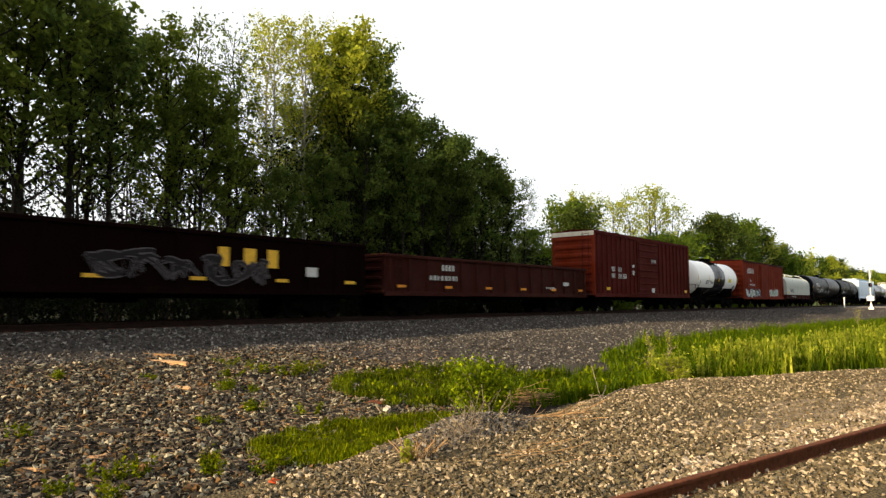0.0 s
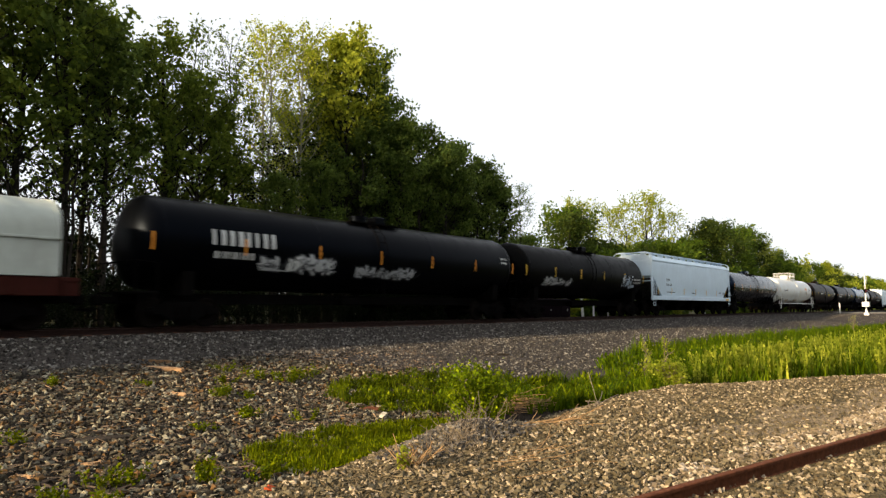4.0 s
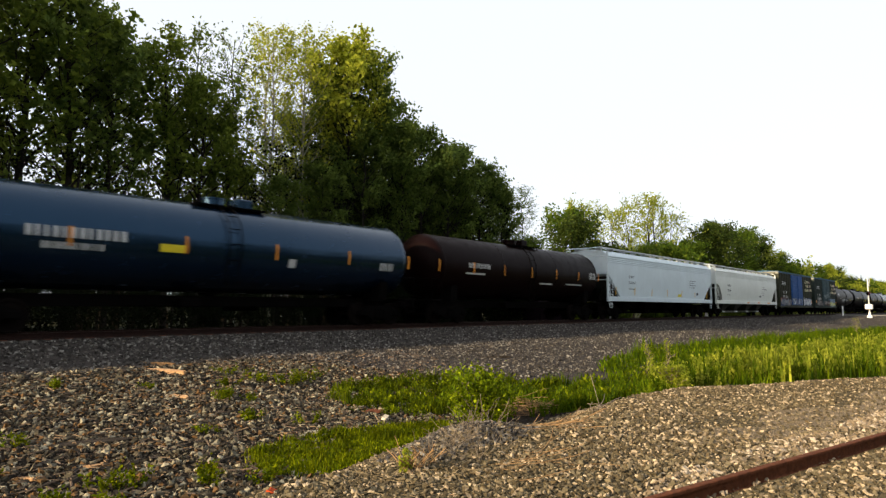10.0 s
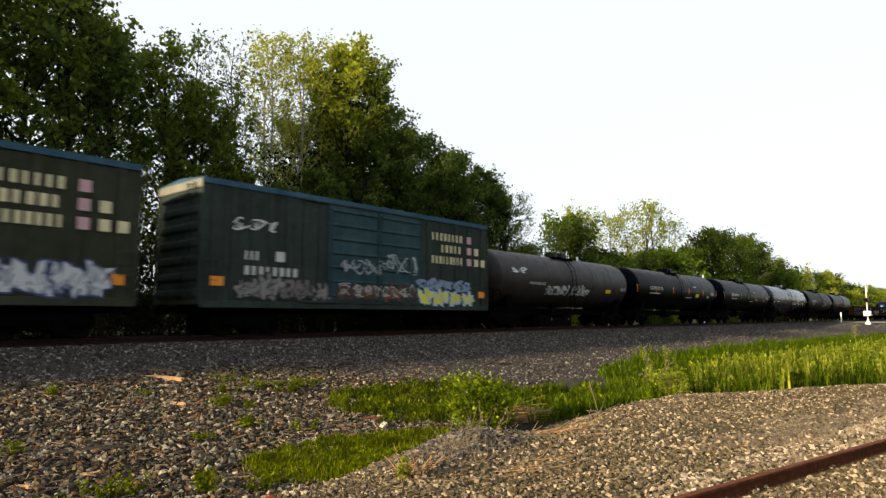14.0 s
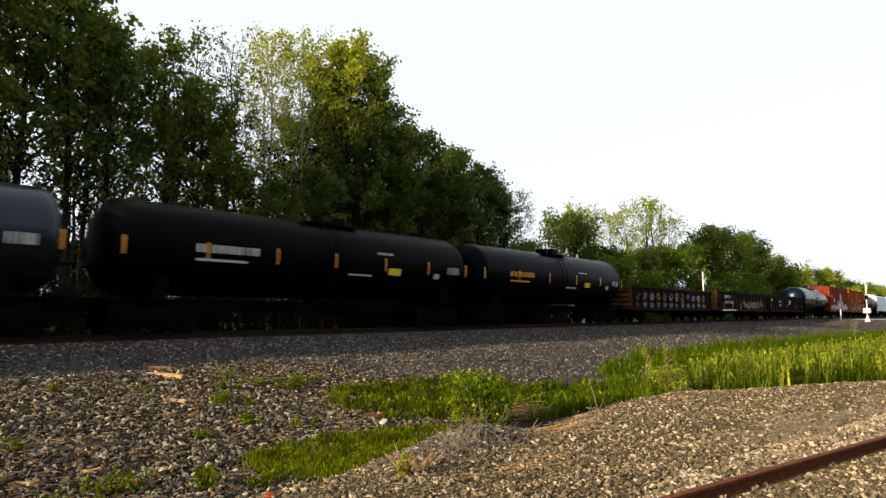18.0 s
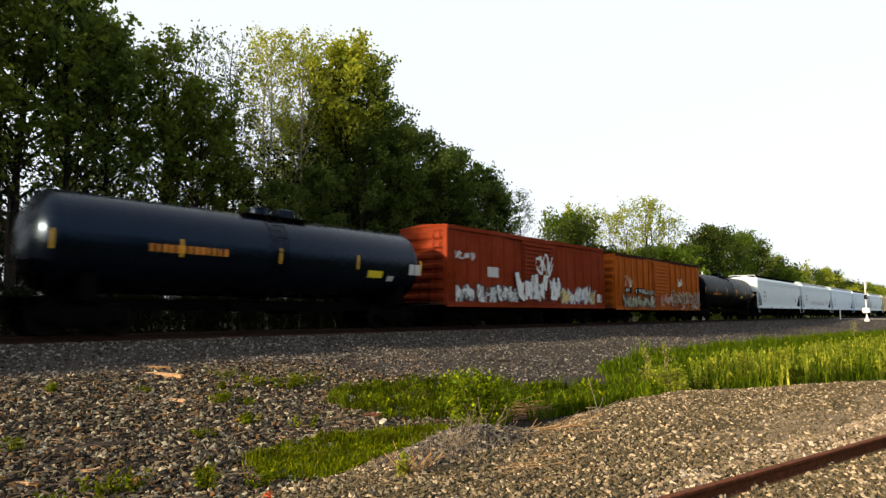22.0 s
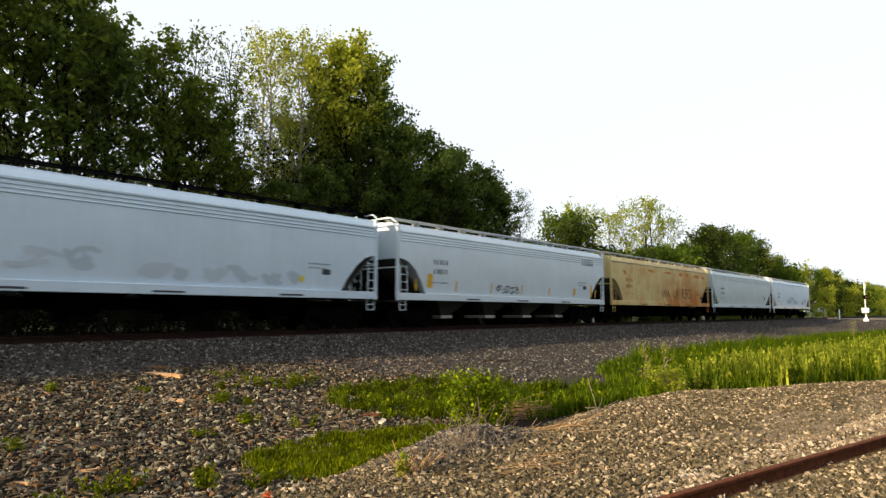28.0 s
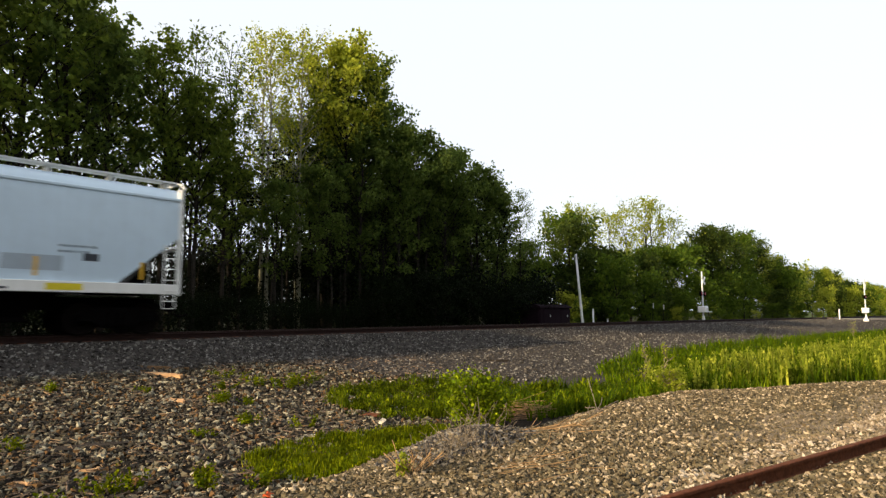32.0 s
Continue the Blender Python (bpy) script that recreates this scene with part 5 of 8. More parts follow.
graffiti(c, -L / 2 + 2.2, -L / 2 + 5.5, 1.8, 2.35, s, 17, [(0.35, 0.35, 0.36)], BLACKISH, 0.14, 0.8)
graffiti(c, L / 2 - 3.8, L / 2 - 2.0, 1.85, 2.9, s, 18, [(0.30, 0.36, 0.44), (0.42, 0.46, 0.50)], BLACKISH, 0.16, 0.9)
lettering(c, [(L / 2 - 1.9, 2.45, 1.1, 0.12, 6), (L / 2 - 1.9, 2.25, 1.1, 0.12, 6), (L / 2 - 2.6, 2.05, 0.4, 0.2, 0)], LW, s, 19, "white data lettering", 2)
# 9: pale blue-grey hopper
c, L, s = hopper(-220.71, -201.75, "pale blue-grey covered hopper car with rails on the roof", BLUE_HOP, beads=0)
lettering(c, [(-L / 2 + 2.6, 2.62, 0.8, 0.17, 4), (-L / 2 + 2.6, 2.25, 1.1, 0.17, 6), (-L / 2 + 2.7, 1.75, 1.6, 0.05, 0), (-L / 2 + 8.0, 1.72, 1.0, 0.10, 5), (L / 2 - 3.2, 1.85, 0.8, 0.1, 4), (L / 2 - 1.9, 1.75, 0.25, 0.2, 0)], LD, s, 20, "dark lettering", 3)
lettering(c, [(L / 2 - 1.3, 1.24, 0.8, 0.16, 0)], RY, flat_side(-1.582), 20, "yellow label on the sill")
# 10: navy tank
c, L, s = tankcar(-201.85, -183.65, "long blue-black tank car with orange reflective stripes", NAVY_TANK, stripes=(RO, 7))
lettering(c, [(-L / 2 + 2.7, 2.55, 2.3, 0.26, 9), (-L / 2 + 2.9, 2.25, 0.9, 0.1, 5), (L / 2 - 2.0, 2.5, 0.9, 0.2, 4)], LW, s, 21, "grey lettering", 2)
# 11: white pressure tank
c, L, s = tankcar(-184.40, -165.40, "white pressure tank car with railed platform and rusty stains", STAINED_TANK, 1.5, 2.70, M["white_paint"], 0.95, "platform", 1.2, 22, None, True, (RY, 6), 0.26)
lettering(c, [(-L / 2 + 2.3, 2.55, 1.8, 0.2, 7), (L / 2 - 2.6, 2.75, 0.9, 0.3, 5), (L / 2 - 4.2, 2.35, 0.45, 0.3, 0)], LD, s, 22, "dark lettering", 3)
lettering(c, [(L / 2 - 4.4, 2.85, 0.75, 0.26, 0)], RO, s, 22, "orange placard", 3)
wash = paint("tank_rust_wash", (0.36, 0.26, 0.15), 0.6, 0.9, 0.3, soil=(0.58, 0.55, 0.48), dent=0.05)
stain(c, [(-L / 2 + 1.5, 1.75, 0.9, 0.9), (-L / 2 + 2.6, 1.52, 1.8, 0.30), (-L / 2 + 5.6, 1.48, 2.2, 0.24), (0.0, 1.6, 0.5, 0.7), (0.9, 1.5, 1.6, 0.26), (L / 2 - 2.6, 1.5, 2.0, 0.26)], wash, s, 23, "brown rust wash low on the white shell")
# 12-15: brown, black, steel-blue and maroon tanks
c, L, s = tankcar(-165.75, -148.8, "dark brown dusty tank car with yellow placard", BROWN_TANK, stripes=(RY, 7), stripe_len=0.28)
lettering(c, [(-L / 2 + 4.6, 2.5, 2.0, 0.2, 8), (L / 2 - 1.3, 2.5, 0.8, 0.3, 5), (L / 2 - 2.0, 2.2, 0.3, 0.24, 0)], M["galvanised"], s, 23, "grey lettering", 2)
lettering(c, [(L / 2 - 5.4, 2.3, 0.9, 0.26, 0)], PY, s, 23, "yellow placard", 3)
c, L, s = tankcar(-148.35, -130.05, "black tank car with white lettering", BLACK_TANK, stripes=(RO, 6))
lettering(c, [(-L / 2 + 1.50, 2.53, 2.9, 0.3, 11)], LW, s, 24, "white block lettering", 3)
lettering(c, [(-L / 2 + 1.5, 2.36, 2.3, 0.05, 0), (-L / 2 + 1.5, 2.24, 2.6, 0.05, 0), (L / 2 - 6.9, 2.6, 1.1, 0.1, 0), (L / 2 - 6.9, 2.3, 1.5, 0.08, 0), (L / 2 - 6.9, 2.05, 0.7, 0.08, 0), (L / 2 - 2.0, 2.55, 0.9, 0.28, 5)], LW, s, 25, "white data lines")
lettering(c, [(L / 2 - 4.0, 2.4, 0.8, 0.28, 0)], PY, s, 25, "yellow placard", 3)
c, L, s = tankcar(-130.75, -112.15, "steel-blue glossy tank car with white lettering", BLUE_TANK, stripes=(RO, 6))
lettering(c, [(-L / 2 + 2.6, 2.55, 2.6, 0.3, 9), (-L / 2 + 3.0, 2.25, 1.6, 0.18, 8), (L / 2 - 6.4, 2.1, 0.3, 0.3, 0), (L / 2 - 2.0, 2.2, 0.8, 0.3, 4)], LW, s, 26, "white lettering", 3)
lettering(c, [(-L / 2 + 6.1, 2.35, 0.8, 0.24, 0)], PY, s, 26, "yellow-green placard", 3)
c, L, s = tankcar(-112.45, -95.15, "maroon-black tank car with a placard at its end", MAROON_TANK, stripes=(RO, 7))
lettering(c, [(-L / 2 + 2.5, 2.6, 1.7, 0.24, 9), (-L / 2 + 2.3, 2.3, 1.5, 0.08, 0), (L / 2 - 7.0, 2.0, 1.3, 0.09, 0), (L / 2 - 4.2, 2.05, 1.8, 0.07, 0), (L / 2 - 1.6, 2.45, 0.9, 0.4, 6)], LW, s, 27, "white lettering", 2)
# 16, 17: white and cream hoppers
c, L, s = hopper(-95.67, -75.08, "white covered hopper car with roof walkway", WHITE_HOP, rail_mat=M["galvanised"])
lettering(c, [(-L / 2 + 3.0, 2.75, 0.9, 0.18, 4), (-L / 2 + 3.0, 2.35, 1.2, 0.18, 6), (-L / 2 + 3.0, 2.0, 0.9, 0.05, 0), (L / 2 - 5.2, 2.9, 1.5, 0.07, 6), (L / 2 - 5.2, 2.72, 1.2, 0.07, 5), (L / 2 - 5.2, 2.54, 1.5, 0.07, 6), (L / 2 - 5.2, 2.36, 1.2, 0.07, 5), (L / 2 - 3.6, 1.8, 0.4, 0.2, 0)], LD, s, 28, "dark lettering", 2)
lettering(c, [(L / 2 - 7.6, 1.62, 0.7, 0.2, 0)], PY, s, 28, "yellow label", 2)
c, L, s = hopper(-75.06, -53.72, "cream-grey covered hopper car with four grimy, shade-dark discharge chutes", CREAM_HOP, bay_mat=BAY_GRIME_SHADE, round_end=True, rail_mat=M["galvanised"], stripes=False, bulge=0.10)
lettering(c, [(-L / 2 + 3.1, 2.75, 1.0, 0.22, 4), (-L / 2 + 3.1, 2.3, 1.0, 0.2, 5), (-L / 2 + 3.1, 1.95, 0.9, 0.06, 4), (L / 2 - 5.6, 2.9, 0.9, 0.06, 5), (L / 2 - 5.6, 2.72, 1.8, 0.05, 0), (L / 2 - 5.6, 2.5, 0.7, 0.05, 4), (L / 2 - 5.6, 2.3, 0.9, 0.05, 4), (L / 2 - 5.6, 2.1, 0.7, 0.05, 4), (L / 2 - 6.6, 1.9, 0.5, 0.18, 0)], LD, s, 29, "dark lettering", 2)
lettering(c, [(-L / 2 + 9.0, 1.26, 0.6, 0.12, 0), (-L / 2 + 12.6, 1.26, 0.6, 0.12, 0), (-L / 2 + 16.2, 1.26, 0.9, 0.12, 0)], RO, flat_side(-1.582), 29, "orange reflector")
# 18, 19: olive box cars with blue and teal double doors
TWO = ((0.333, 0.505), (0.505, 0.674))
for k, (u0, u1, dm, gl) in enumerate(((-53.67, -35.33, DOOR_BLUE, "blue"), (-35.1, -18.5, DOOR_TEAL, "teal-grey"))):
    c, L, s = boxcar(u0, u1, "olive-grey ribbed box car with " + gl + " double doors and graffiti", "box cars of the train", BOX_OLIVE if k == 0 else BOX_SLATE, None, ROOF_BLUE, dm, 5.18, 0.9, TWO, 0.06, (7, 5), 7, CAP_DULL)
    s6 = flat_side(-1.566)
    x = L / 2 - 4.1
    lettering(c, [(x, 4.02, 2.2, 0.34, 6), (x + 0.62, 3.50, 1.5, 0.34, 4), (x + 0.0, 2.98, 2.2, 0.34, 7)], CREAM_MARK, s6, 30 + k, "cream block lettering")
    pink = spray((0.52, 0.33, 0.36))
    lettering(c, [(x + 2.45, 4.02, 0.3, 0.34, 0), (x + 2.45, 3.50, 0.3, 0.34, 0), (x + 2.45, 2.98, 0.3, 0.34, 0)], pink, s6, 30, "faded pink square")
    lettering(c, [(x + 3.0, 3.50, 0.3, 0.34, 0), (x + 3.0, 2.98, 0.3, 0.34, 0), (x + 3.5, 2.98, 0.3, 0.34, 0)], CREAM_MARK, s6, 30, "cream square")
    lettering(c, [(-L / 2 + 1.5, 2.5, 0.6, 0.3, 2), (-L / 2 + 2.7, 2.5, 0.35, 0.35, 0), (-L / 2 + 1.5, 2.0, 2.2, 0.3, 6)], LW, s6, 31 + k, "faded white lettering")
    graffiti(c, -L / 2 + 0.9, -L / 2 + 2.7, 3.45, 3.95, s6, 33 + k, [SILVER], None, 0.07, 0.7)
    if k == 0:
        graffiti(c, -L / 2 + 0.5, -L / 2 + 5.2, 1.05, 2.0, s6, 34, [(0.26, 0.27, 0.28), (0.15, 0.16, 0.20), (0.20, 0.07, 0.03)], (0.04, 0.05, 0.09), 0.16, 0.8)
        lettering(c, [(-L / 2 + 0.25, 1.1, 1.5, 0.5, 0)], spray((0.02, 0.03, 0.10)), s6, 44, "dark blue painted panel")
        lettering(c, [(-L / 2 + 0.25, 1.62, 2.6, 0.42, 0)], spray((0.09, 0.022, 0.010)), flat_side(-1.5655), 44, "red-brown painted panel")
        graffiti(c, -L / 2 + 5.4, L / 2 - 6.0, 1.2, 2.1, flat_side(-1.625), 35, [(0.40, 0.46, 0.55), (0.10, 0.12, 0.25)], BLACKISH, 0.14, 1.0)
        graffiti(c, L / 2 - 5.0, L / 2 - 0.7, 1.05, 2.3, s6, 36, [SILVER, (0.50, 0.52, 0.54)], (0.05, 0.07, 0.16), 0.2, 1.0)
    else:
        graffiti(c, -L / 2 + 1.2, -L / 2 + 5.2, 1.1, 2.1, s6, 37, [(0.22, 0.21, 0.20), (0.15, 0.13, 0.13)], BLACKISH, 0.16, 0.8)
        graffiti(c, -L / 2 + 5.4, -L / 2 + 8.0, 2.2, 2.9, flat_side(-1.625), 38, [(0.30, 0.34, 0.36)], None, 0.06, 0.7)
        graffiti(c, -L / 2 + 7.9, L / 2 - 5.0, 2.3, 3.3, flat_side(-1.625), 45, [(0.36, 0.41, 0.42)], None, 0.05, 0.7)
        graffiti(c, -L / 2 + 5.3, L / 2 - 5.2, 1.15, 2.0, flat_side(-1.625), 39, [(0.13, 0.055, 0.022), (0.05, 0.04, 0.035), (0.16, 0.08, 0.03)], BLACKISH, 0.34, 0.75)
        graffiti(c, -L / 2 + 5.4, L / 2 - 5.3, 1.35, 1.95, flat_side(-1.632), 46, [(0.42, 0.42, 0.40)], None, 0.04, 0.6)
        graffiti(c, L / 2 - 5.1, L / 2 - 1.2, 1.75, 2.35, s6, 47, [(0.20, 0.27, 0.38)], None, 0.12, 0.7)
        graffiti(c, L / 2 - 5.0, L / 2 - 1.0, 1.05, 1.9, s6, 40, [(0.58, 0.56, 0.04), (0.62, 0.62, 0.10)], (0.35, 0.45, 0.62), 0.26, 1.1)
    lettering(c, [(-L / 2 + 0.3, 1.6, 0.45, 0.3, 0), (L / 2 - 0.8, 1.5, 0.45, 0.3, 0)], RO, s6, 40, "orange reflective plate")
# 20-25: six tank cars
c, L, s = tankcar(-19.55, -2.35, "dull grey-brown tank car with silver graffiti", paint("tank_grey_brown", (0.026, 0.021, 0.020), 0.5, 0.35, 0.1), stripes=None)
graffiti(c, -L / 2 + 1.6, -L / 2 + 3.2, 2.9, 3.3, s, 41, [SILVER], None, 0.06, 0.8)
graffiti(c, -L / 2 + 5.0, -L / 2 + 10.0, 1.75, 2.55, s, 42, [SILVER, (0.33, 0.36, 0.37)], BLACKISH, 0.18, 1.0)
lettering(c, [(-L / 2 + 3.3, 2.35, 1.6, 0.14, 9), (L / 2 - 1.5, 2.3, 0.7, 0.2, 4), (-L / 2 + 5.0, 2.1, 0.8, 0.1, 4)], LW, s, 43, "white lettering", 2)
lettering(c, [(L / 2 - 3.6, 2.1, 0.7, 0.22, 0)], PY, s, 43, "yellow placard", 2)
rest = [(-3.15, 15.55, BLACK_TANK, "black tank car with orange reflective stripes"), (15.55, 33.1, BLACK_TANK, "black tank car with yellow placard and white lettering"),
        (32.5, 51.3, GREY_TANK, "slate-grey tank car with white lettering"), (50.6, 68.45, BLACK_TANK_B, "black dusty tank car with white lettering"), (67.65, 84.95, BLACK_TANK, "black tank car with yellow lettering")]
for k, (u0, u1, pm, lab) in enumerate(rest):
    c, L, s = tankcar(u0, u1, lab, pm, stripes=(RY if k in (1, 4) else RO, 6 + k % 2))
    lm = LW if k < 4 else RO
    lettering(c, [(-L / 2 + (2.0 if k == 2 else 2.6), 2.55, 2.3, 0.26, 10), (-L / 2 + (2.0 if k == 2 else 2.6), 2.28, 1.8, 0.08, 0)], lm, s, 50 + k, "block lettering", 3)
    lettering(c, [(L / 2 - 6.0, 3.0, 0.9, 0.1, 5), (L / 2 - 1.7, 2.4, 0.8, 0.3, 5), (L / 2 - 2.6, 2.15, 0.35, 0.22, 0), (L / 2 - 7.5, 2.1, 1.2, 0.07, 0)], LW, s, 60 + k, "white data lettering", 2)
    lettering(c, [(L / 2 - 5.4, 2.2, 0.4 if k == 1 else 0.7, 0.18 if k == 1 else 0.28, 0)], PY, s, 70 + k, "yellow placard", 3)
# 26-28: gondolas
for k, (u0, u1, top, lab) in enumerate(((84.77, 102.22, 2.50, "rusty gondola car with yellow end and patchy graffiti"), (102.51, 119.80, 2.68, "dark brown gondola car with white lettering and graffiti"), (119.35, 136.67, 2.68, "brown gondola car with yellow reflectors"))):
    c, L, s = gondola(u0, u1, lab, GON_RUST if k != 1 else paint("gondola_dark_brown", (0.020, 0.0095, 0.007), 0.8, 0.35, 0.2, sheen=0.04), top, 0.85, 14, 80 + k, None, GON_YELLOW if k < 2 else None)
    s = flat_side(-1.572)
    if k == 0:
        pitch = (L - 0.5) / 13
        for i in range(12):
            x = -L / 2 + 0.25 + pitch * i + 0.14
            hue = ((0.17, 0.17, 0.18), (0.11, 0.11, 0.14), (0.24, 0.15, 0.02), (0.24, 0.23, 0.22))[(i * 7 + 1) % 4]
            graffiti(c, x, x + pitch - 0.26, 1.05, 1.05 + (0.42, 0.5, 0.38)[i % 3], flat_side(-1.466), 200 + i, [hue, (0.18, 0.17, 0.17)], BLACKISH, 0.17, 1.0)
            graffiti(c, x, x + pitch - 0.26, 1.55, 2.2, flat_side(-1.466), 220 + i, [hue], None, 0.10, 1.0)
    if k == 1:
        graffiti(c, -L / 2 + 7.0, L / 2 - 1.8, 1.1, 1.95, s, 83, [(0.17, 0.16, 0.15), (0.13, 0.12, 0.06)], None, 0.14, 0.9)
        for i in range(6):
            lettering(c, [(-L / 2 + 1.2 + 2.55 * i, 1.05, 0.10, 0.62, 0)], RO, s, 84, "orange stripe on a post")
        lettering(c, [(-L / 2 + 1.6, 2.05, 1.8, 0.26, 4), (-L / 2 + 1.6, 1.55, 2.6, 0.26, 6)], LW, s, 84, "white lettering")
        lettering(c, [(-L / 2 + 1.0, 0.9, 4.0, 0.12, 0)], CAP_WHITE, flat_side(-1.54), 84, "pale sill plate")
    if k == 2:
        lettering(c, [(-L / 2 + 4.0, 1.9, 1.2, 0.24, 4), (-L / 2 + 4.0, 1.5, 1.2, 0.2, 4), (L / 2 - 7.3, 1.7, 0.6, 0.5, 0), (L / 2 - 6.4, 1.85, 0.35, 0.26, 0), (-L / 2 + 0.7, 2.0, 0.4, 0.3, 0)], LW, s, 85, "white patch")
        side_stripes(c, L, s, 1.25, 5, RY, 0.1, 0.5)
# 29: black tank with a yellow mark
c, L, s = tankcar(136.75, 153.75, "blue-black tank car with yellow lettering", NAVY_TANK, cut=1.9, stripes=(RY, 5))
lettering(c, [(-L / 2 + 3.0, 2.45, 2.6, 0.24, 10)], RO, s, 90, "yellow block lettering", 3)
lettering(c, [(L / 2 - 3.4, 2.05, 0.8, 0.28, 0)], PY, s, 90, "yellow placard", 3)
lettering(c, [(L / 2 - 1.1, 2.25, 0.75, 0.45, 0), (L / 2 - 2.3, 1.95, 0.35, 0.2, 0)], LW, s, 90, "pale data plate", 3)
# 30, 31: red and orange box cars
c, L, s = boxcar(153.28, 170.31, "faded red steel box car with bold silver graffiti", "box cars of the train", BOX_RED_B, None, None, None, 4.82, 0.92, ((0.39, 0.60),), 0.03, (6, 6), 14)
s6 = flat_side(-1.54)
graffiti(c, -L / 2 + 0.5, -L / 2 + 6.0, 1.0, 2.15, s6, 91, [SILVER, (0.62, 0.63, 0.64), (0.45, 0.47, 0.50)], BLACKISH, 0.2, 0.95)
graffiti(c, -L / 2 + 5.6, -L / 2 + 9.9, 1.1, 2.9, flat_side(-1.63), 92, [(0.66, 0.67, 0.67), (0.60, 0.61, 0.62)], BLACKISH, 0.2, 1.6)
graffiti(c, -L / 2 + 7.2, -L / 2 + 8.9, 2.6, 4.0, flat_side(-1.63), 93, [(0.60, 0.60, 0.60)], None, 0.14, 0.8)
graffiti(c, -L / 2 + 9.9, L / 2 - 1.2, 1.0, 2.4, s6, 94, [SILVER, (0.55, 0.43, 0.14), (0.30, 0.36, 0.52), (0.60, 0.58, 0.56)], (0.10, 0.10, 0.14), 0.2, 0.95)
graffiti(c, -L / 2 + 0.4, -L / 2 + 2.0, 3.1, 3.6, s6, 95, [SILVER], None, 0.06, 0.6)
lettering(c, [(-L / 2 + 3.0, 2.4, 0.9, 0.5, 0), (L / 2 - 1.0, 1.3, 0.6, 0.5, 0)], LW, s6, 95, "white sprayed patch")
c, L, s = boxcar(170.28, 187.53, "orange rust-streaked box car with grey graffiti", "box cars of the train", BOX_ORANGE, None, GON_BROWN, None, 4.74, 0.86, ((0.377, 0.565),), 0.10, (6, 6), 12)
s6 = flat_side(-1.566)
lettering(c, [(-L / 2 + 1.2, 2.0, 0.95, 0.36, 0), (-L / 2 + 2.75, 2.0, 1.6, 0.36, 0)], M["black_iron"], flat_side(-1.600), 96, "black number panel")
graffiti(c, -L / 2 + 0.9, -L / 2 + 6.3, 0.95, 1.95, flat_side(-1.603), 96, [(0.24, 0.25, 0.17), (0.33, 0.33, 0.25), (0.08, 0.06, 0.08)], (0.05, 0.04, 0.03), 0.18, 0.7)
graffiti(c, -L / 2 + 4.0, -L / 2 + 6.2, 1.9, 2.35, flat_side(-1.603), 101, [(0.33, 0.32, 0.25)], (0.05, 0.04, 0.03), 0.18, 0.7)
graffiti(c, -L / 2 + 6.3, -L / 2 + 9.4, 1.2, 2.2, flat_side(-1.67), 102, [(0.36, 0.28, 0.24), (0.24, 0.04, 0.015)], None, 0.08, 0.8)
graffiti(c, -L / 2 + 9.2, L / 2 - 0.3, 1.15, 2.45, flat_side(-1.603), 97, [(0.085, 0.024, 0.016), (0.12, 0.036, 0.024), (0.26, 0.22, 0.12)], (0.34, 0.30, 0.23), 0.20, 1.05)
graffiti(c, -L / 2 + 9.3, L / 2 - 0.5, 0.90, 1.3, flat_side(-1.612), 103, [(0.38, 0.34, 0.26), (0.10, 0.035, 0.025)], None, 0.07, 0.8)
graffiti(c, -L / 2 + 1.0, -L / 2 + 2.4, 2.3, 3.2, s6, 98, [(0.50, 0.46, 0.38)], None, 0.1, 0.9)
graffiti(c, L / 2 - 4.9, L / 2 - 3.8, 2.7, 3.5, s6, 99, [(0.55, 0.52, 0.46)], None, 0.16, 0.8)
lettering(c, [(-L / 2 + 1.35, 2.05, 0.6, 0.26, 2), (-L / 2 + 2.9, 2.05, 0.3, 0.26, 1), (-L / 2 + 3.4, 2.05, 0.9, 0.26, 3)], LW, flat_side(-1.607), 99, "white lettering")
# 32: black tank
c, L, s = tankcar(187.35, 203.95, "black tank car with orange lettering", BLACK_TANK, stripes=(RO, 6))
lettering(c, [(-L / 2 + 2.5, 2.3, 2.0, 0.15, 10)], RO, s, 100, "orange block lettering", 2)
lettering(c, [(L / 2 - 4.6, 2.1, 0.6, 0.2, 0), (L / 2 - 1.2, 2.3, 0.7, 0.3, 5)], PY, s, 100, "yellow placard", 2)
# 33-40: covered hoppers to the end
hops = [(203.66, 224.04, WHITE_HOP, "white covered hopper car with brown-stained end sheets"), (224.00, 243.82, GREY_HOP, "pale grey covered hopper car with scrawled graffiti"),
        (243.63, 263.38, BLUE_HOP, "pale blue-grey covered hopper car in clean paint"), (263.31, 282.24, BLUE_HOP, "pale blue covered hopper car with grey paint patches"),
        (282.24, 301.93, GREY_HOP, "light grey covered hopper car with dark lettering and grimy, shade-dark chutes"), (301.82, 321.56, RUST_HOP, "tan covered hopper car streaked with orange rust"),
        (321.48, 341.75, DIRTY_HOP, "dirty light grey covered hopper car with rounded ends"), (341.75, 361.55, BLUE_HOP, "pale blue-white covered hopper car, last of the train")]
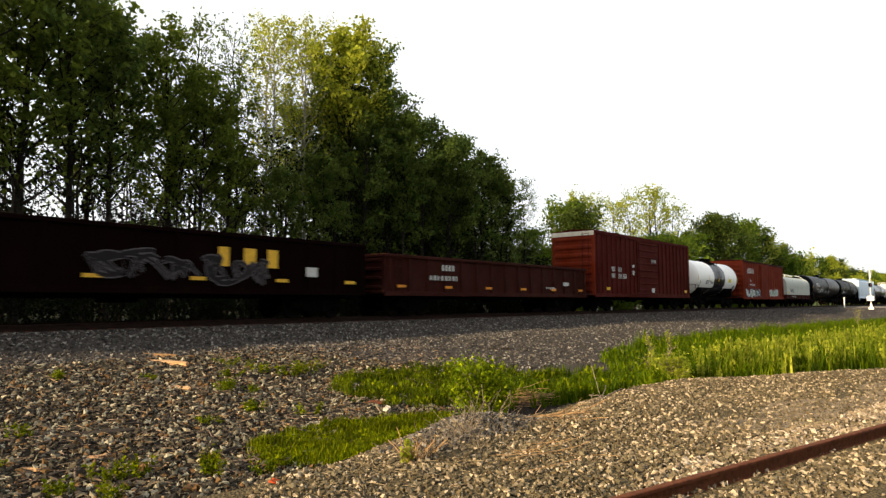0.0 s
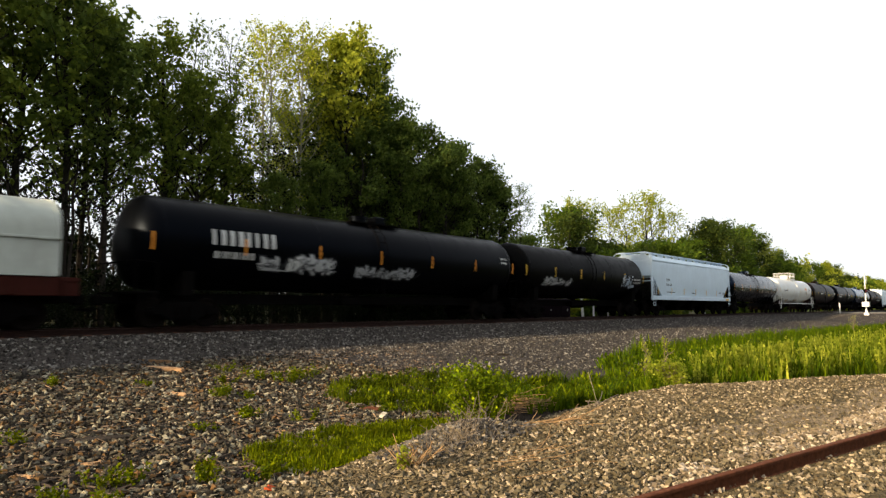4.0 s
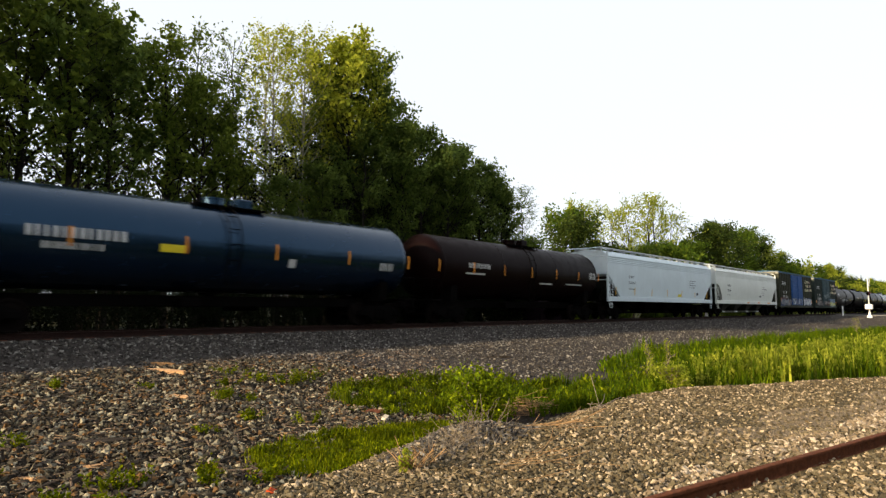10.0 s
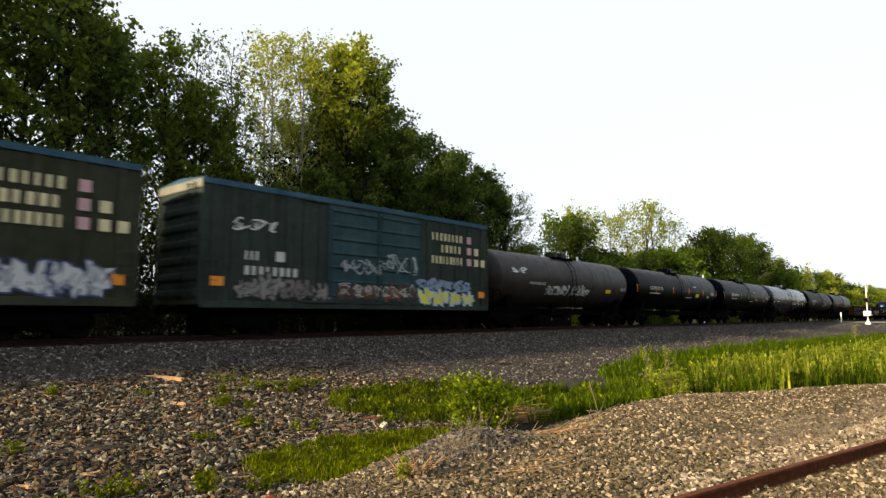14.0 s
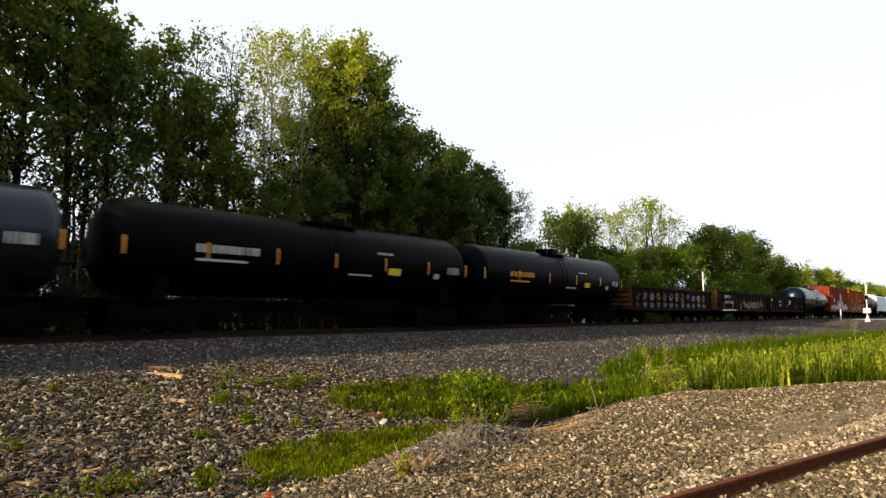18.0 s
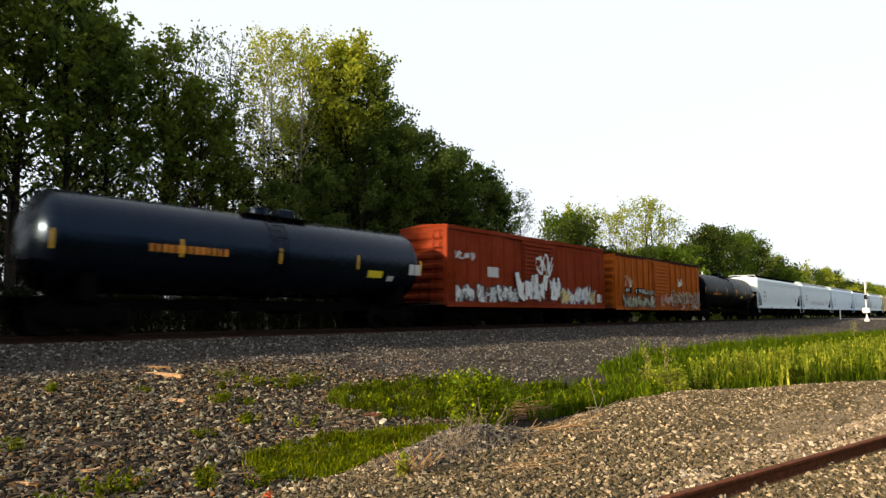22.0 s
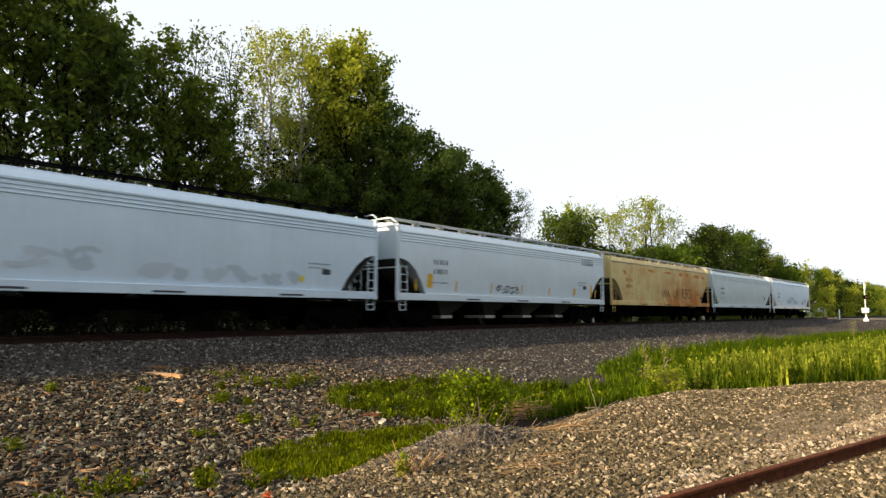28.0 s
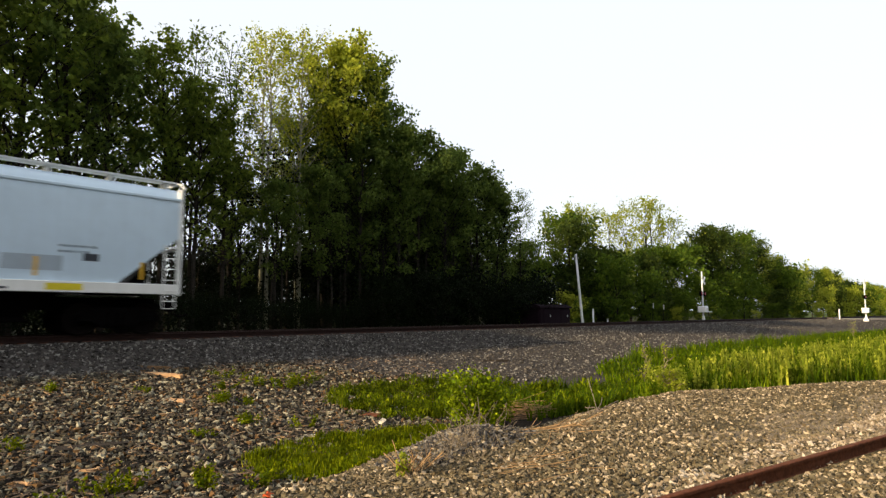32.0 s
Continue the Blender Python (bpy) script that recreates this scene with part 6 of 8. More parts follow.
for k, (u0, u1, pm, lab) in enumerate(hops):
    c, L, s = hopper(u0, u1, lab, pm, rail_mat=(M["galvanised"], M["black_iron"])[k in (0, 3)], bay_mat=BAY_GRIME_SHADE if k in (4,) else None, stripes=k in (2, 4, 6, 7), round_end=k in (0, 3, 4, 5), roof_mat=DUST_ROOF if k == 5 else None, beads=0 if k in (5, 7) else 3, bulge=0.10 if k in (4, 6) else 0.05, sill_mat=M["white_paint"] if k == 7 else None)
    lm = LD if k != 5 else spray((0.30, 0.12, 0.03))
    lettering(c, [(-L / 2 + 2.2, 2.78, 1.0, 0.22, 4), (-L / 2 + 2.2, 2.36, 1.0, 0.22, 4), (-L / 2 + 2.1, 1.95, 1.2, 0.06, 6), (L / 2 - 2.7, 2.05, 0.4, 0.2, 0), (L / 2 - 3.3, 2.4, 1.0, 0.06, 5), (L / 2 - 3.3, 2.25, 0.8, 0.06, 4)], lm, s, 110 + k, "dark lettering", 2)
    lettering(c, [(-L / 2 + 4.5 + q, 1.24, 1.0, 0.06, 0) for q in (0.0, 4.2, 8.6)], LD, flat_side(-1.582), 120 + k, "dark line on the sill")
    if k == 1:
        graffiti(c, -L / 2 + 5.0, L / 2 - 4.6, 1.75, 2.35, s, 130, [(0.36, 0.31, 0.29)], None, 0.05, 0.9)
    if k == 3:
        for q, (px, pz, pw, ph) in enumerate(((-L / 2 + 2.0, 2.6, 0.9, 0.8), (-L / 2 + 2.6, 1.75, 1.8, 0.5), (-L / 2 + 5.0, 1.75, 2.2, 0.75), (-L / 2 + 8.2, 1.65, 1.6, 0.5), (-L / 2 + 10.3, 1.65, 2.0, 0.55), (-L / 2 + 12.3, 1.62, 2.0, 0.5))):
            graffiti(c, px, px + pw, pz, pz + ph, s, 150 + q, [(0.42, 0.50, 0.57), (0.46, 0.54, 0.61)], None, 0.22, 1.0, "buffed-out grey paint patch")
        lettering(c, [(L / 2 - 4.1, 1.75, 0.6, 0.2, 0)], PY, s, 131, "yellow label", 2)
    if k == 4:
        lettering(c, [(L / 2 - 2.75, 3.5, 1.5, 0.44, 4)], LD, s, 132, "large dark block lettering", 4)
        lettering(c, [(-L / 2 + 1.8, 1.75, 0.35, 0.6, 0), (L / 2 - 3.75, 1.72, 0.18, 0.36, 0), (L / 2 - 1.75, 1.62, 0.2, 0.72, 0)], RY, s, 132, "yellow stripe", 3)
        graffiti(c, -L / 2 + 6.8, -L / 2 + 9.0, 1.6, 2.1, s, 133, [(0.10, 0.11, 0.12)], None, 0.05, 0.7)
    if k == 5:
        drawn = spray((0.17, 0.10, 0.045))
        for txt, x, wide in (("WA", -0.95, 1.55), ("UP", 1.2, 1.15), ("REG", 2.95, 2.05)):
            words(c, txt, x, 1.78, wide, drawn, s, "words drawn by finger in the rust")
        lettering(c, [(L / 2 - 2.0, 1.78, 0.42, 0.2, 0)], M["black_iron"], s, 137, "small black plate", 2)
        stain(c, [(L / 2 - 1.2, 3.62, 0.8, 0.22), (L / 2 - 2.8, 3.68, 1.5, 0.22), (L / 2 - 4.9, 3.70, 1.0, 0.24), (L / 2 - 6.3, 3.70, 0.7, 0.30), (L / 2 - 9.0, 3.70, 1.2, 0.16), (-L / 2 + 6.4, 3.70, 1.0, 0.2), (-L / 2 + 2.0, 3.4, 0.5, 0.3)], RUST_MARK, s, 134, "orange rust stain below the roof edge")
    if k == 7:
        smear = spray((0.36, 0.42, 0.48))
        for px, pz, pw, ph, q in ((-L / 2 + 6.2, 1.75, 2.2, 0.55, 1), (-L / 2 + 7.4, 2.0, 2.4, 0.55, 2), (-L / 2 + 9.6, 1.75, 2.2, 0.45, 3)):
            graffiti(c, px, px + pw, pz, pz + ph, s, 140 + q, [(0.36, 0.42, 0.48), (0.40, 0.47, 0.54)], None, 0.22, 1.0, "buffed-out grey paint patch")
        lettering(c, [(L / 2 - 4.6, 1.75, 1.4, 0.4, 0)], smear, s, 136, "buffed-out grey paint patch", 3)
        lettering(c, [(L / 2 - 3.6, 1.24, 0.9, 0.18, 0)], PY, flat_side(-1.583), 136, "yellow label on the sill")

# ---- woods ----
def grow(seed, H, spread_r, first, limbs, leaves, leaf, droop=0.0, trunk_r=0.14, top_thin=0.5, clump=0.55, lean=0.0, sides=(6, 4, 3), low=1.0, level=0.5):
    """A tree: the trunk with limbs and twigs (a mesh), and its leaves (arrays). Clumps of leaves hang about the twigs' ends."""
    rnd = random.Random(seed)
    rng = np.random.default_rng(seed)
    g = Geo()
    pts = [Vector((0, 0, -0.3))]
    n = 9 if H > 5 else 5
    bend = Vector((rnd.uniform(-1, 1), rnd.uniform(-1, 1), 0)) * 0.05 * H * lean
    for i in range(1, n + 1):
        k = i / n
        pts.append(Vector((rnd.uniform(-0.1, 0.1), rnd.uniform(-0.1, 0.1), 0)) * k * 1.4 + bend * k * k + Vector((0, 0, H * 0.93 * k)))
    for i in range(n):
        k0, k1 = i / n, (i + 1) / n
        g.tube(pts[i], pts[i + 1], trunk_r * (1 - 0.86 * k0), sides[0], trunk_r * (1 - 0.86 * k1), False)
    tips = []

    def trunk_at(k):
        q = min(n - 1e-6, k * n)
        i = int(q)
        return pts[i].lerp(pts[i + 1], q - i)
    for j in range(limbs):
        k = first + (0.97 - first) * (j + rnd.random() * 0.7) / limbs
        base = trunk_at(k)
        az = j * 2.4 + rnd.uniform(-0.5, 0.5)
        shape = math.sin(math.pi * min(1, max(0.05, (k - first * 0.7) / (1.06 - first * 0.7)))) ** 0.7
        ln = spread_r * shape * rnd.uniform(0.6, 1.15) * (1 - top_thin * max(0, k - 0.6))
        rise = 0.35 + 0.9 * k - droop
        d = Vector((math.cos(az), math.sin(az), rise)).normalized()
        p, r = base.copy(), trunk_r * (1 - 0.8 * k) * 0.5
        segs = 4
        for sgm in range(segs):
            d = (d + Vector((rnd.uniform(-0.25, 0.25), rnd.uniform(-0.25, 0.25), rnd.uniform(-0.05, 0.2)))).normalized()
            q = p + d * ln / segs
            g.tube(p, q, max(0.012, r * (1 - sgm / segs * 0.75)), sides[1], max(0.008, r * (1 - (sgm + 1) / segs * 0.75)), False)
            if sgm >= 1:
                for _ in range(2):
                    e = (d + Vector((rnd.uniform(-1, 1), rnd.uniform(-1, 1), rnd.uniform(-0.4, 0.7)))).normalized()
                    w = q + e * ln * rnd.uniform(0.15, 0.38)
                    g.tube(q, w, max(0.01, r * 0.3), sides[2], 0.006, False)
                    tips.append(w)
                    tips.append(q.lerp(w, 0.5))
            p = q
        tips.append(p)
    tips.append(pts[-1])
    tips = np.array([tuple(t) for t in tips])
    share = np.clip((tips[:, 2] / H - first) / 0.3, low, 1.0)
    pick = rng.choice(len(tips), leaves, p=share / share.sum())
    scatter = rng.normal(size=(leaves, 3)) * clump * np.array([1, 1, 0.6])
    c = tips[pick] + scatter
    return g, c, leaf_cards(c, leaf, rng, 0.0, level)


def leaf_cards(c, size, rng, stand=0.0, level=0.0):
    """Leaf blades at centres c: four corners each. stand: how far they point up; level: how far they lie flat."""
    n = len(c)
    k = rng.normal(size=(n, 3)) + np.array([0, 0, level])
    k /= np.linalg.norm(k, axis=1)[:, None]
    a = rng.normal(size=(n, 3)) + np.array([0, 0, stand])
    a -= k * (a * k).sum(1)[:, None]
    a /= np.linalg.norm(a, axis=1)[:, None] + 1e-9
    b = np.cross(k, a)
    s = (size * rng.uniform(0.6, 1.35, n))[:, None]
    v = np.stack([c - a * s * 0.5, c - b * s * 0.32 + k * s * 0.08, c + b * s * 0.32 + k * s * 0.08, c + a * s * 0.5], 1)
    return v


LEAF_FACES = [(0, 1, 3), (0, 3, 2)]


def tree_kind(seed, H, spread_r, first, limbs, leaves, leaf, mat, bark="bark", **kw):
    g, c, v = grow(seed, H, spread_r, first, limbs, leaves, leaf, **kw)
    return g.mesh("trunk", M[bark]), cloud("crown", v, LEAF_FACES, mat)


def plant_tree(kind, x, y, scale, turn, label, group, name="tree", stretch=1.0):
    t = thing(name, None, None, label, "tree" if name == "tree" else "shrub", group, m=pose(x, y, float(lie(x, y)) - 0.05, 0, 0, turn))
    k = Matrix.Diagonal((scale, scale, scale * stretch, 1))
    part("trunk", kind[0], None, t, m=k)
    part("crown", kind[1], None, t, m=k)
    return t


WOOD = [tree_kind(11, 14, 2.9, 0.26, 34, 6600, 0.22, M["leaf_wood"], clump=0.22, low=0.45),
        tree_kind(12, 14, 3.2, 0.30, 32, 6600, 0.22, M["leaf_wood"], clump=0.22, lean=0.6, low=0.45),
        tree_kind(13, 14, 2.6, 0.24, 34, 6600, 0.22, M["leaf_wood"], clump=0.24, lean=0.9, low=0.4),
        tree_kind(14, 14, 3.0, 0.34, 30, 6600, 0.22, M["leaf_wood"], clump=0.25, low=0.3)]
HIGH = [tree_kind(17, 14, 3.0, 0.30, 40, 5200, 0.22, M["leaf_mid"], clump=0.20, lean=0.5, low=0.05, top_thin=0.1, trunk_r=0.17), tree_kind(18, 14, 2.7, 0.32, 40, 5000, 0.22, M["leaf_wood"], clump=0.19, lean=1.0, low=0.04, top_thin=0.1, trunk_r=0.15)]
PLAIN = [tree_kind(19, 14, 3.2, 0.28, 20, 3400, 0.36, M["leaf_wood"], clump=0.5, sides=(4, 3, 3)), tree_kind(20, 14, 3.8, 0.2, 20, 3600, 0.38, M["leaf_far"], clump=0.55, sides=(4, 3, 3))]
SAPLING = [tree_kind(15, 10, 1.5, 0.30, 14, 420, 0.16, M["leaf_in_shade"], clump=0.3, trunk_r=0.085, lean=1.0, sides=(5, 3, 3)), tree_kind(16, 10, 1.2, 0.4, 12, 300, 0.16, M["leaf_in_shade"], clump=0.3, trunk_r=0.07, lean=1.8, sides=(5, 3, 3))]
GOLD = [tree_kind(21, 16.5, 2.7, 0.50, 44, 7000, 0.215, M["leaf_sunlit"], clump=0.24, top_thin=0.0, low=0.15),
        tree_kind(22, 16.5, 2.5, 0.36, 44, 1900, 0.16, M["leaf_sunlit"], bark="bark_pale", clump=0.17, top_thin=0.0, low=0.6, trunk_r=0.11),
        tree_kind(23, 16.5, 2.7, 0.30, 46, 8000, 0.22, M["leaf_wood"], clump=0.24, top_thin=0.0, low=0.3),
        tree_kind(24, 16.5, 2.2, 0.36, 40, 1100, 0.16, M["leaf_wood"], clump=0.19, top_thin=0.0, low=0.6, trunk_r=0.11)]
FAR = [tree_kind(31, 12, 3.8, 0.18, 26, 6500, 0.30, M["leaf_far"], clump=0.45, sides=(5, 3, 3)),
       tree_kind(32, 12, 4.4, 0.12, 26, 7000, 0.32, M["leaf_far"], clump=0.5, lean=1.2, sides=(5, 3, 3)),
       tree_kind(34, 12, 3.2, 0.22, 24, 5500, 0.28, M["leaf_sunlit"], clump=0.42, lean=1.5, sides=(5, 3, 3)),
       tree_kind(35, 12, 4.6, 0.15, 26, 7500, 0.32, M["leaf_dark"], clump=0.5, sides=(5, 3, 3))]
THIN = [tree_kind(33, 14, 4.0, 0.30, 30, 1900, 0.24, M["leaf_sunlit"], clump=0.26, top_thin=0.2), tree_kind(36, 14, 3.2, 0.35, 28, 1500, 0.23, M["leaf_sunlit"], clump=0.24, top_thin=0.1, lean=1.5)]
FEATHER = [tree_kind(37, 14, 2.8, 0.22, 36, 4200, 0.13, M["leaf_wood"], clump=0.24, top_thin=0.1, trunk_r=0.1)]
SHRUB = [tree_kind(41, 4, 2.0, 0.10, 11, 1300, 0.22, M["leaf_in_shade"], clump=0.4, trunk_r=0.06, sides=(4, 3, 3)),
         tree_kind(42, 4, 2.2, 0.08, 12, 2000, 0.26, M["leaf_far"], clump=0.36, trunk_r=0.06, sides=(4, 3, 3), lean=2.0),
         tree_kind(43, 4, 2.0, 0.08, 12, 1800, 0.26, M["leaf_sunlit"], clump=0.32, trunk_r=0.06, sides=(4, 3, 3), lean=3.0),
         tree_kind(44, 4, 1.7, 0.08, 12, 2000, 0.24, M["leaf_dark"], clump=0.34, trunk_r=0.06, sides=(4, 3, 3), lean=2.0)]

INNER = tree_kind(46, 10, 2.6, 0.10, 26, 5200, 0.20, M["leaf_dark"], clump=0.34, low=1.0)
rnd = random.Random(5)
WL = "tall dark green broadleaf tree with a slender trunk"
# front row of the wood beside the track
for x, y, h in ((-3, 28.5, 16.4), (0.2, 27.2, 16.4), (3, 28.5, 16.8), (5.4, 27.5, 16.6), (7.4, 28.4, 16.6), (9.3, 27.8, 15.8), (11.0, 28.8, 14.2), (13.2, 28.2, 14.3), (14.9, 28.0, 12.4), (16.6, 28.2, 11.2), (18.8, 27.6, 8.2), (21.4, 27.4, 9.4),
                (24.6, 27.6, 12.6), (27.2, 27.4, 13.2), (29.6, 28, 13.4), (31.6, 27.6, 12.8), (33.6, 28, 12.9), (35.6, 27.6, 12.4), (37.4, 27.8, 11.8), (39.0, 27.6, 10.6), (34.6, 29.8, 12.8)):
    plant_tree(WOOD[rnd.randrange(4)] if x > 17.5 else HIGH[rnd.randrange(2)], x + rnd.uniform(-0.3, 0.3), y + rnd.uniform(-0.4, 0.4), h / 14, rnd.uniform(0, 360), WL, "trees of the trackside wood")
for x, y, h in ((1, 33.5, 16.5), (6.8, 33, 17), (11, 33, 16), (15.2, 32, 13), (19.5, 33.5, 10.5), (24, 33, 14), (28, 33.6, 14.4), (32.5, 33, 14), (37, 33.4, 12.4)):
    plant_tree(WOOD[rnd.randrange(4)] if x > 17.5 else HIGH[rnd.randrange(2)], x + rnd.uniform(-0.5, 0.5), y + rnd.uniform(-0.6, 0.6), h / 14, rnd.uniform(0, 360), WL, "trees of the trackside wood")
# inner trees with low dark crowns behind the wood's closed part
for i in range(15):
    plant_tree(INNER, 26.5 + i * 1.05 + rnd.uniform(-0.4, 0.4), rnd.uniform(30.5, 36), rnd.uniform(0.85, 1.1), rnd.uniform(0, 360), "dark green tree inside the wood with a low crown", "inner trees of the wood")
# unseen trees added before the wood, they keep the sun off it and the ballast
for i in range(26):
    x = -6 - i * 2.2
    plant_tree(PLAIN[0], x, 28.5 + (i % 3) * 2.2, rnd.uniform(0.88, 0.96), rnd.uniform(0, 360), WL, "trees of the trackside wood")
# low growth along the wood's foot, its leaves coloured near-black as in shade
LOW = tree_kind(45, 4, 2.6, 0.06, 12, 2600, 0.2, M["leaf_in_shade"], clump=0.5, trunk_r=0.06, sides=(4, 3, 3))
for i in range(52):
    plant_tree(LOW, -6 + i * 0.95, rnd.uniform(25.8, 27.4), rnd.uniform(0.28, 0.42) if i < 33 else rnd.uniform(0.45, 0.8), rnd.uniform(0, 360), "low shrub at the foot of the wood, shade-dark leaves", "undergrowth of the wood", "shrub")
# deep inside the wood, a screen of undergrowth with the shade in its leaf colour
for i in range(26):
    plant_tree(SHRUB[0], -2 + i * 2.6, rnd.uniform(41, 50), rnd.uniform(0.5, 0.8) if i < 10 else rnd.uniform(1.1, 1.6), rnd.uniform(0, 360), "leafy shrub deep in the wood, shade-dark leaves", "undergrowth of the wood", "shrub")
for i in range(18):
    plant_tree(SHRUB[0], -1 + i * 1.35, rnd.uniform(37, 46), rnd.uniform(1.0, 1.35), rnd.uniform(0, 360), "leafy shrub deep in the wood, shade-dark leaves", "undergrowth of the wood", "shrub", 1.15)
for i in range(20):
    plant_tree(SHRUB[0], 24.5 + i * 0.9, rnd.uniform(29, 36), rnd.uniform(0.95, 1.3), rnd.uniform(0, 360), "leafy shrub inside the wood, shade-dark leaves", "undergrowth of the wood", "shrub", 1.1)
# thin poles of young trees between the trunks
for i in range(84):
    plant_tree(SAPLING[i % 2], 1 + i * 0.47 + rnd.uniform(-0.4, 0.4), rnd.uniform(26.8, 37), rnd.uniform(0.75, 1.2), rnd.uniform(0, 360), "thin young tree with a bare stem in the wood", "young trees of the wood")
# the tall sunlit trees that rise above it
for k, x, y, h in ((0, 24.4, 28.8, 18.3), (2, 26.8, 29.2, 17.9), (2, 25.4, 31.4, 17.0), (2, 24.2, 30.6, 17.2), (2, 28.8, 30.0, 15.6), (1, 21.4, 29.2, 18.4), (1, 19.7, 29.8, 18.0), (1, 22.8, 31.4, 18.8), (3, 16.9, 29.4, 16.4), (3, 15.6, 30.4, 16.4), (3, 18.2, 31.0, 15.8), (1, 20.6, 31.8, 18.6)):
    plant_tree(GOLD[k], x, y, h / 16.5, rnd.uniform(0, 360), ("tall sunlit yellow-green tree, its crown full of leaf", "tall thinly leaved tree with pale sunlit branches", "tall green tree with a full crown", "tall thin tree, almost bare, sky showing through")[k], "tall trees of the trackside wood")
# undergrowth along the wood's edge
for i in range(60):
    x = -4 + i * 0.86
    plant_tree(SHRUB[0], x + rnd.uniform(-0.6, 0.6), (rnd.uniform(28, 30.5), rnd.uniform(32, 35), rnd.uniform(37, 42))[i % 3], (rnd.uniform(0.45, 0.75) if x < 20.5 else rnd.uniform(0.75, 1.2)) * (1, 1.05, 1.25)[i % 3], rnd.uniform(0, 360), "leafy shrub at the edge of the wood, shade-dark leaves", "undergrowth of the wood", "shrub")
# beyond the wood: lower trees along the line
for k, x, y, h in ((0, 47, 31, 7.5), (3, 53.5, 30, 9.6), (0, 56.5, 31.5, 11.4), (1, 61, 30, 7.4), (2, 66, 31, 8.0), (0, 71, 30.4, 8.6), (1, 77, 30.5, 9.0), (0, 84, 31, 10.4), (3, 92, 30, 12.4), (3, 99, 31, 13.4), (1, 106, 30.5, 13.4), (3, 114, 31, 13.8), (2, 121, 30.5, 12.6),
                   (1, 127, 31, 11), (2, 135, 31, 8.4), (3, 142, 31, 8.0), (1, 150, 31, 9.2), (2, 157, 31, 10.4), (1, 165, 31, 10.8), (2, 175, 31, 12.0), (3, 184, 31, 11.4), (2, 194, 31, 11.4), (1, 206, 32, 9.4), (2, 222, 32, 9.8), (1, 242, 32, 10.5), (2, 266, 32, 11), (1, 300, 33, 11.5), (0, 340, 34, 12), (1, 390, 35, 12.5)):
    plant_tree(FAR[k], x + rnd.uniform(-1, 1), y + rnd.uniform(-1, 1), h / 12, rnd.uniform(0, 360), ("rounded green", "leaning green", "sunlit yellow-green", "dense dark green")[k] + " broadleaf tree beside the line", "trees beside the line")
for k, x, y, h in ((0, 58.5, 32.5, 12.6), (1, 61.5, 33, 12.6), (0, 69.5, 34, 13.4), (1, 72.5, 33, 14.0), (0, 77.5, 33, 16.0), (1, 81, 33.5, 16.2), (0, 85, 33, 14.6)):
    plant_tree(THIN[k], x, y, h / 14, rnd.uniform(0, 360), "thin sunlit yellow-green tree, sky showing through", "thin trees beside the line")
plant_tree(FEATHER[0], 42.2, 28.4, 11.4 / 14, 40, "thin feathery tree at the end of the wood", "thin trees beside the line")
plant_tree(FEATHER[0], 40.4, 30.0, 11.8 / 14, 190, "thin feathery tree at the end of the wood", "thin trees beside the line")
for i in range(52):
    x = 42 + i * 3.1 + max(0, i - 30) * 3.4 + rnd.uniform(-1.2, 1.2)
    k = rnd.choice((1, 1, 2, 3)) if x < 122 else rnd.choice((1, 2, 2, 3))
    plant_tree(SHRUB[k], x, rnd.uniform(25.6, 29.5), rnd.choice((0.5, 0.7, 0.9, 1.3, 1.8) if k != 2 or x > 122 else (0.4, 0.6, 0.8)) * rnd.uniform(0.9, 1.1), rnd.uniform(0, 360), ("", "bushy green", "sunlit yellow-green", "dark green")[k] + " shrub beside the line", "shrubs beside the line", "shrub", rnd.uniform(0.8, 1.3))
for i in range(26):
    k = rnd.choice((1, 3))
    plant_tree(SHRUB[k], 43 + i * 1.7, rnd.uniform(29.5, 34), rnd.uniform(0.7, 1.35), rnd.uniform(0, 360), ("", "bushy green", "", "dark green")[k] + " shrub beside the line", "shrubs beside the line", "shrub")
# a far line of woods closes the view down the track
for i in range(16):
    plant_tree(PLAIN[1], 215 + i * 14, 38 + (i % 4) * 5, rnd.uniform(0.6, 0.9), rnd.uniform(0, 360), "hazy green tree of the far wood", "trees of the far wood")
# an unseen belt of trees added behind the camera darkens reflections and skylight
for i in range(40):
    x = -75 + i * 5.2
    plant_tree(PLAIN[i % 2], x + rnd.uniform(-1, 1), -17 - (i % 3) * 3.5 - 0.02 * abs(x), rnd.uniform(1.0, 1.2), rnd.uniform(0, 360), "dense green unseen tree added across the siding", "trees of the belt across the siding")
    plant_tree(SHRUB[(0, 3)[i % 2]], x + 2, -15 - (i % 2) * 2, rnd.uniform(1.0, 1.5), rnd.uniform(0, 360), "leafy unseen shrub added across the siding", "shrubs of the belt across the siding", "shrub")

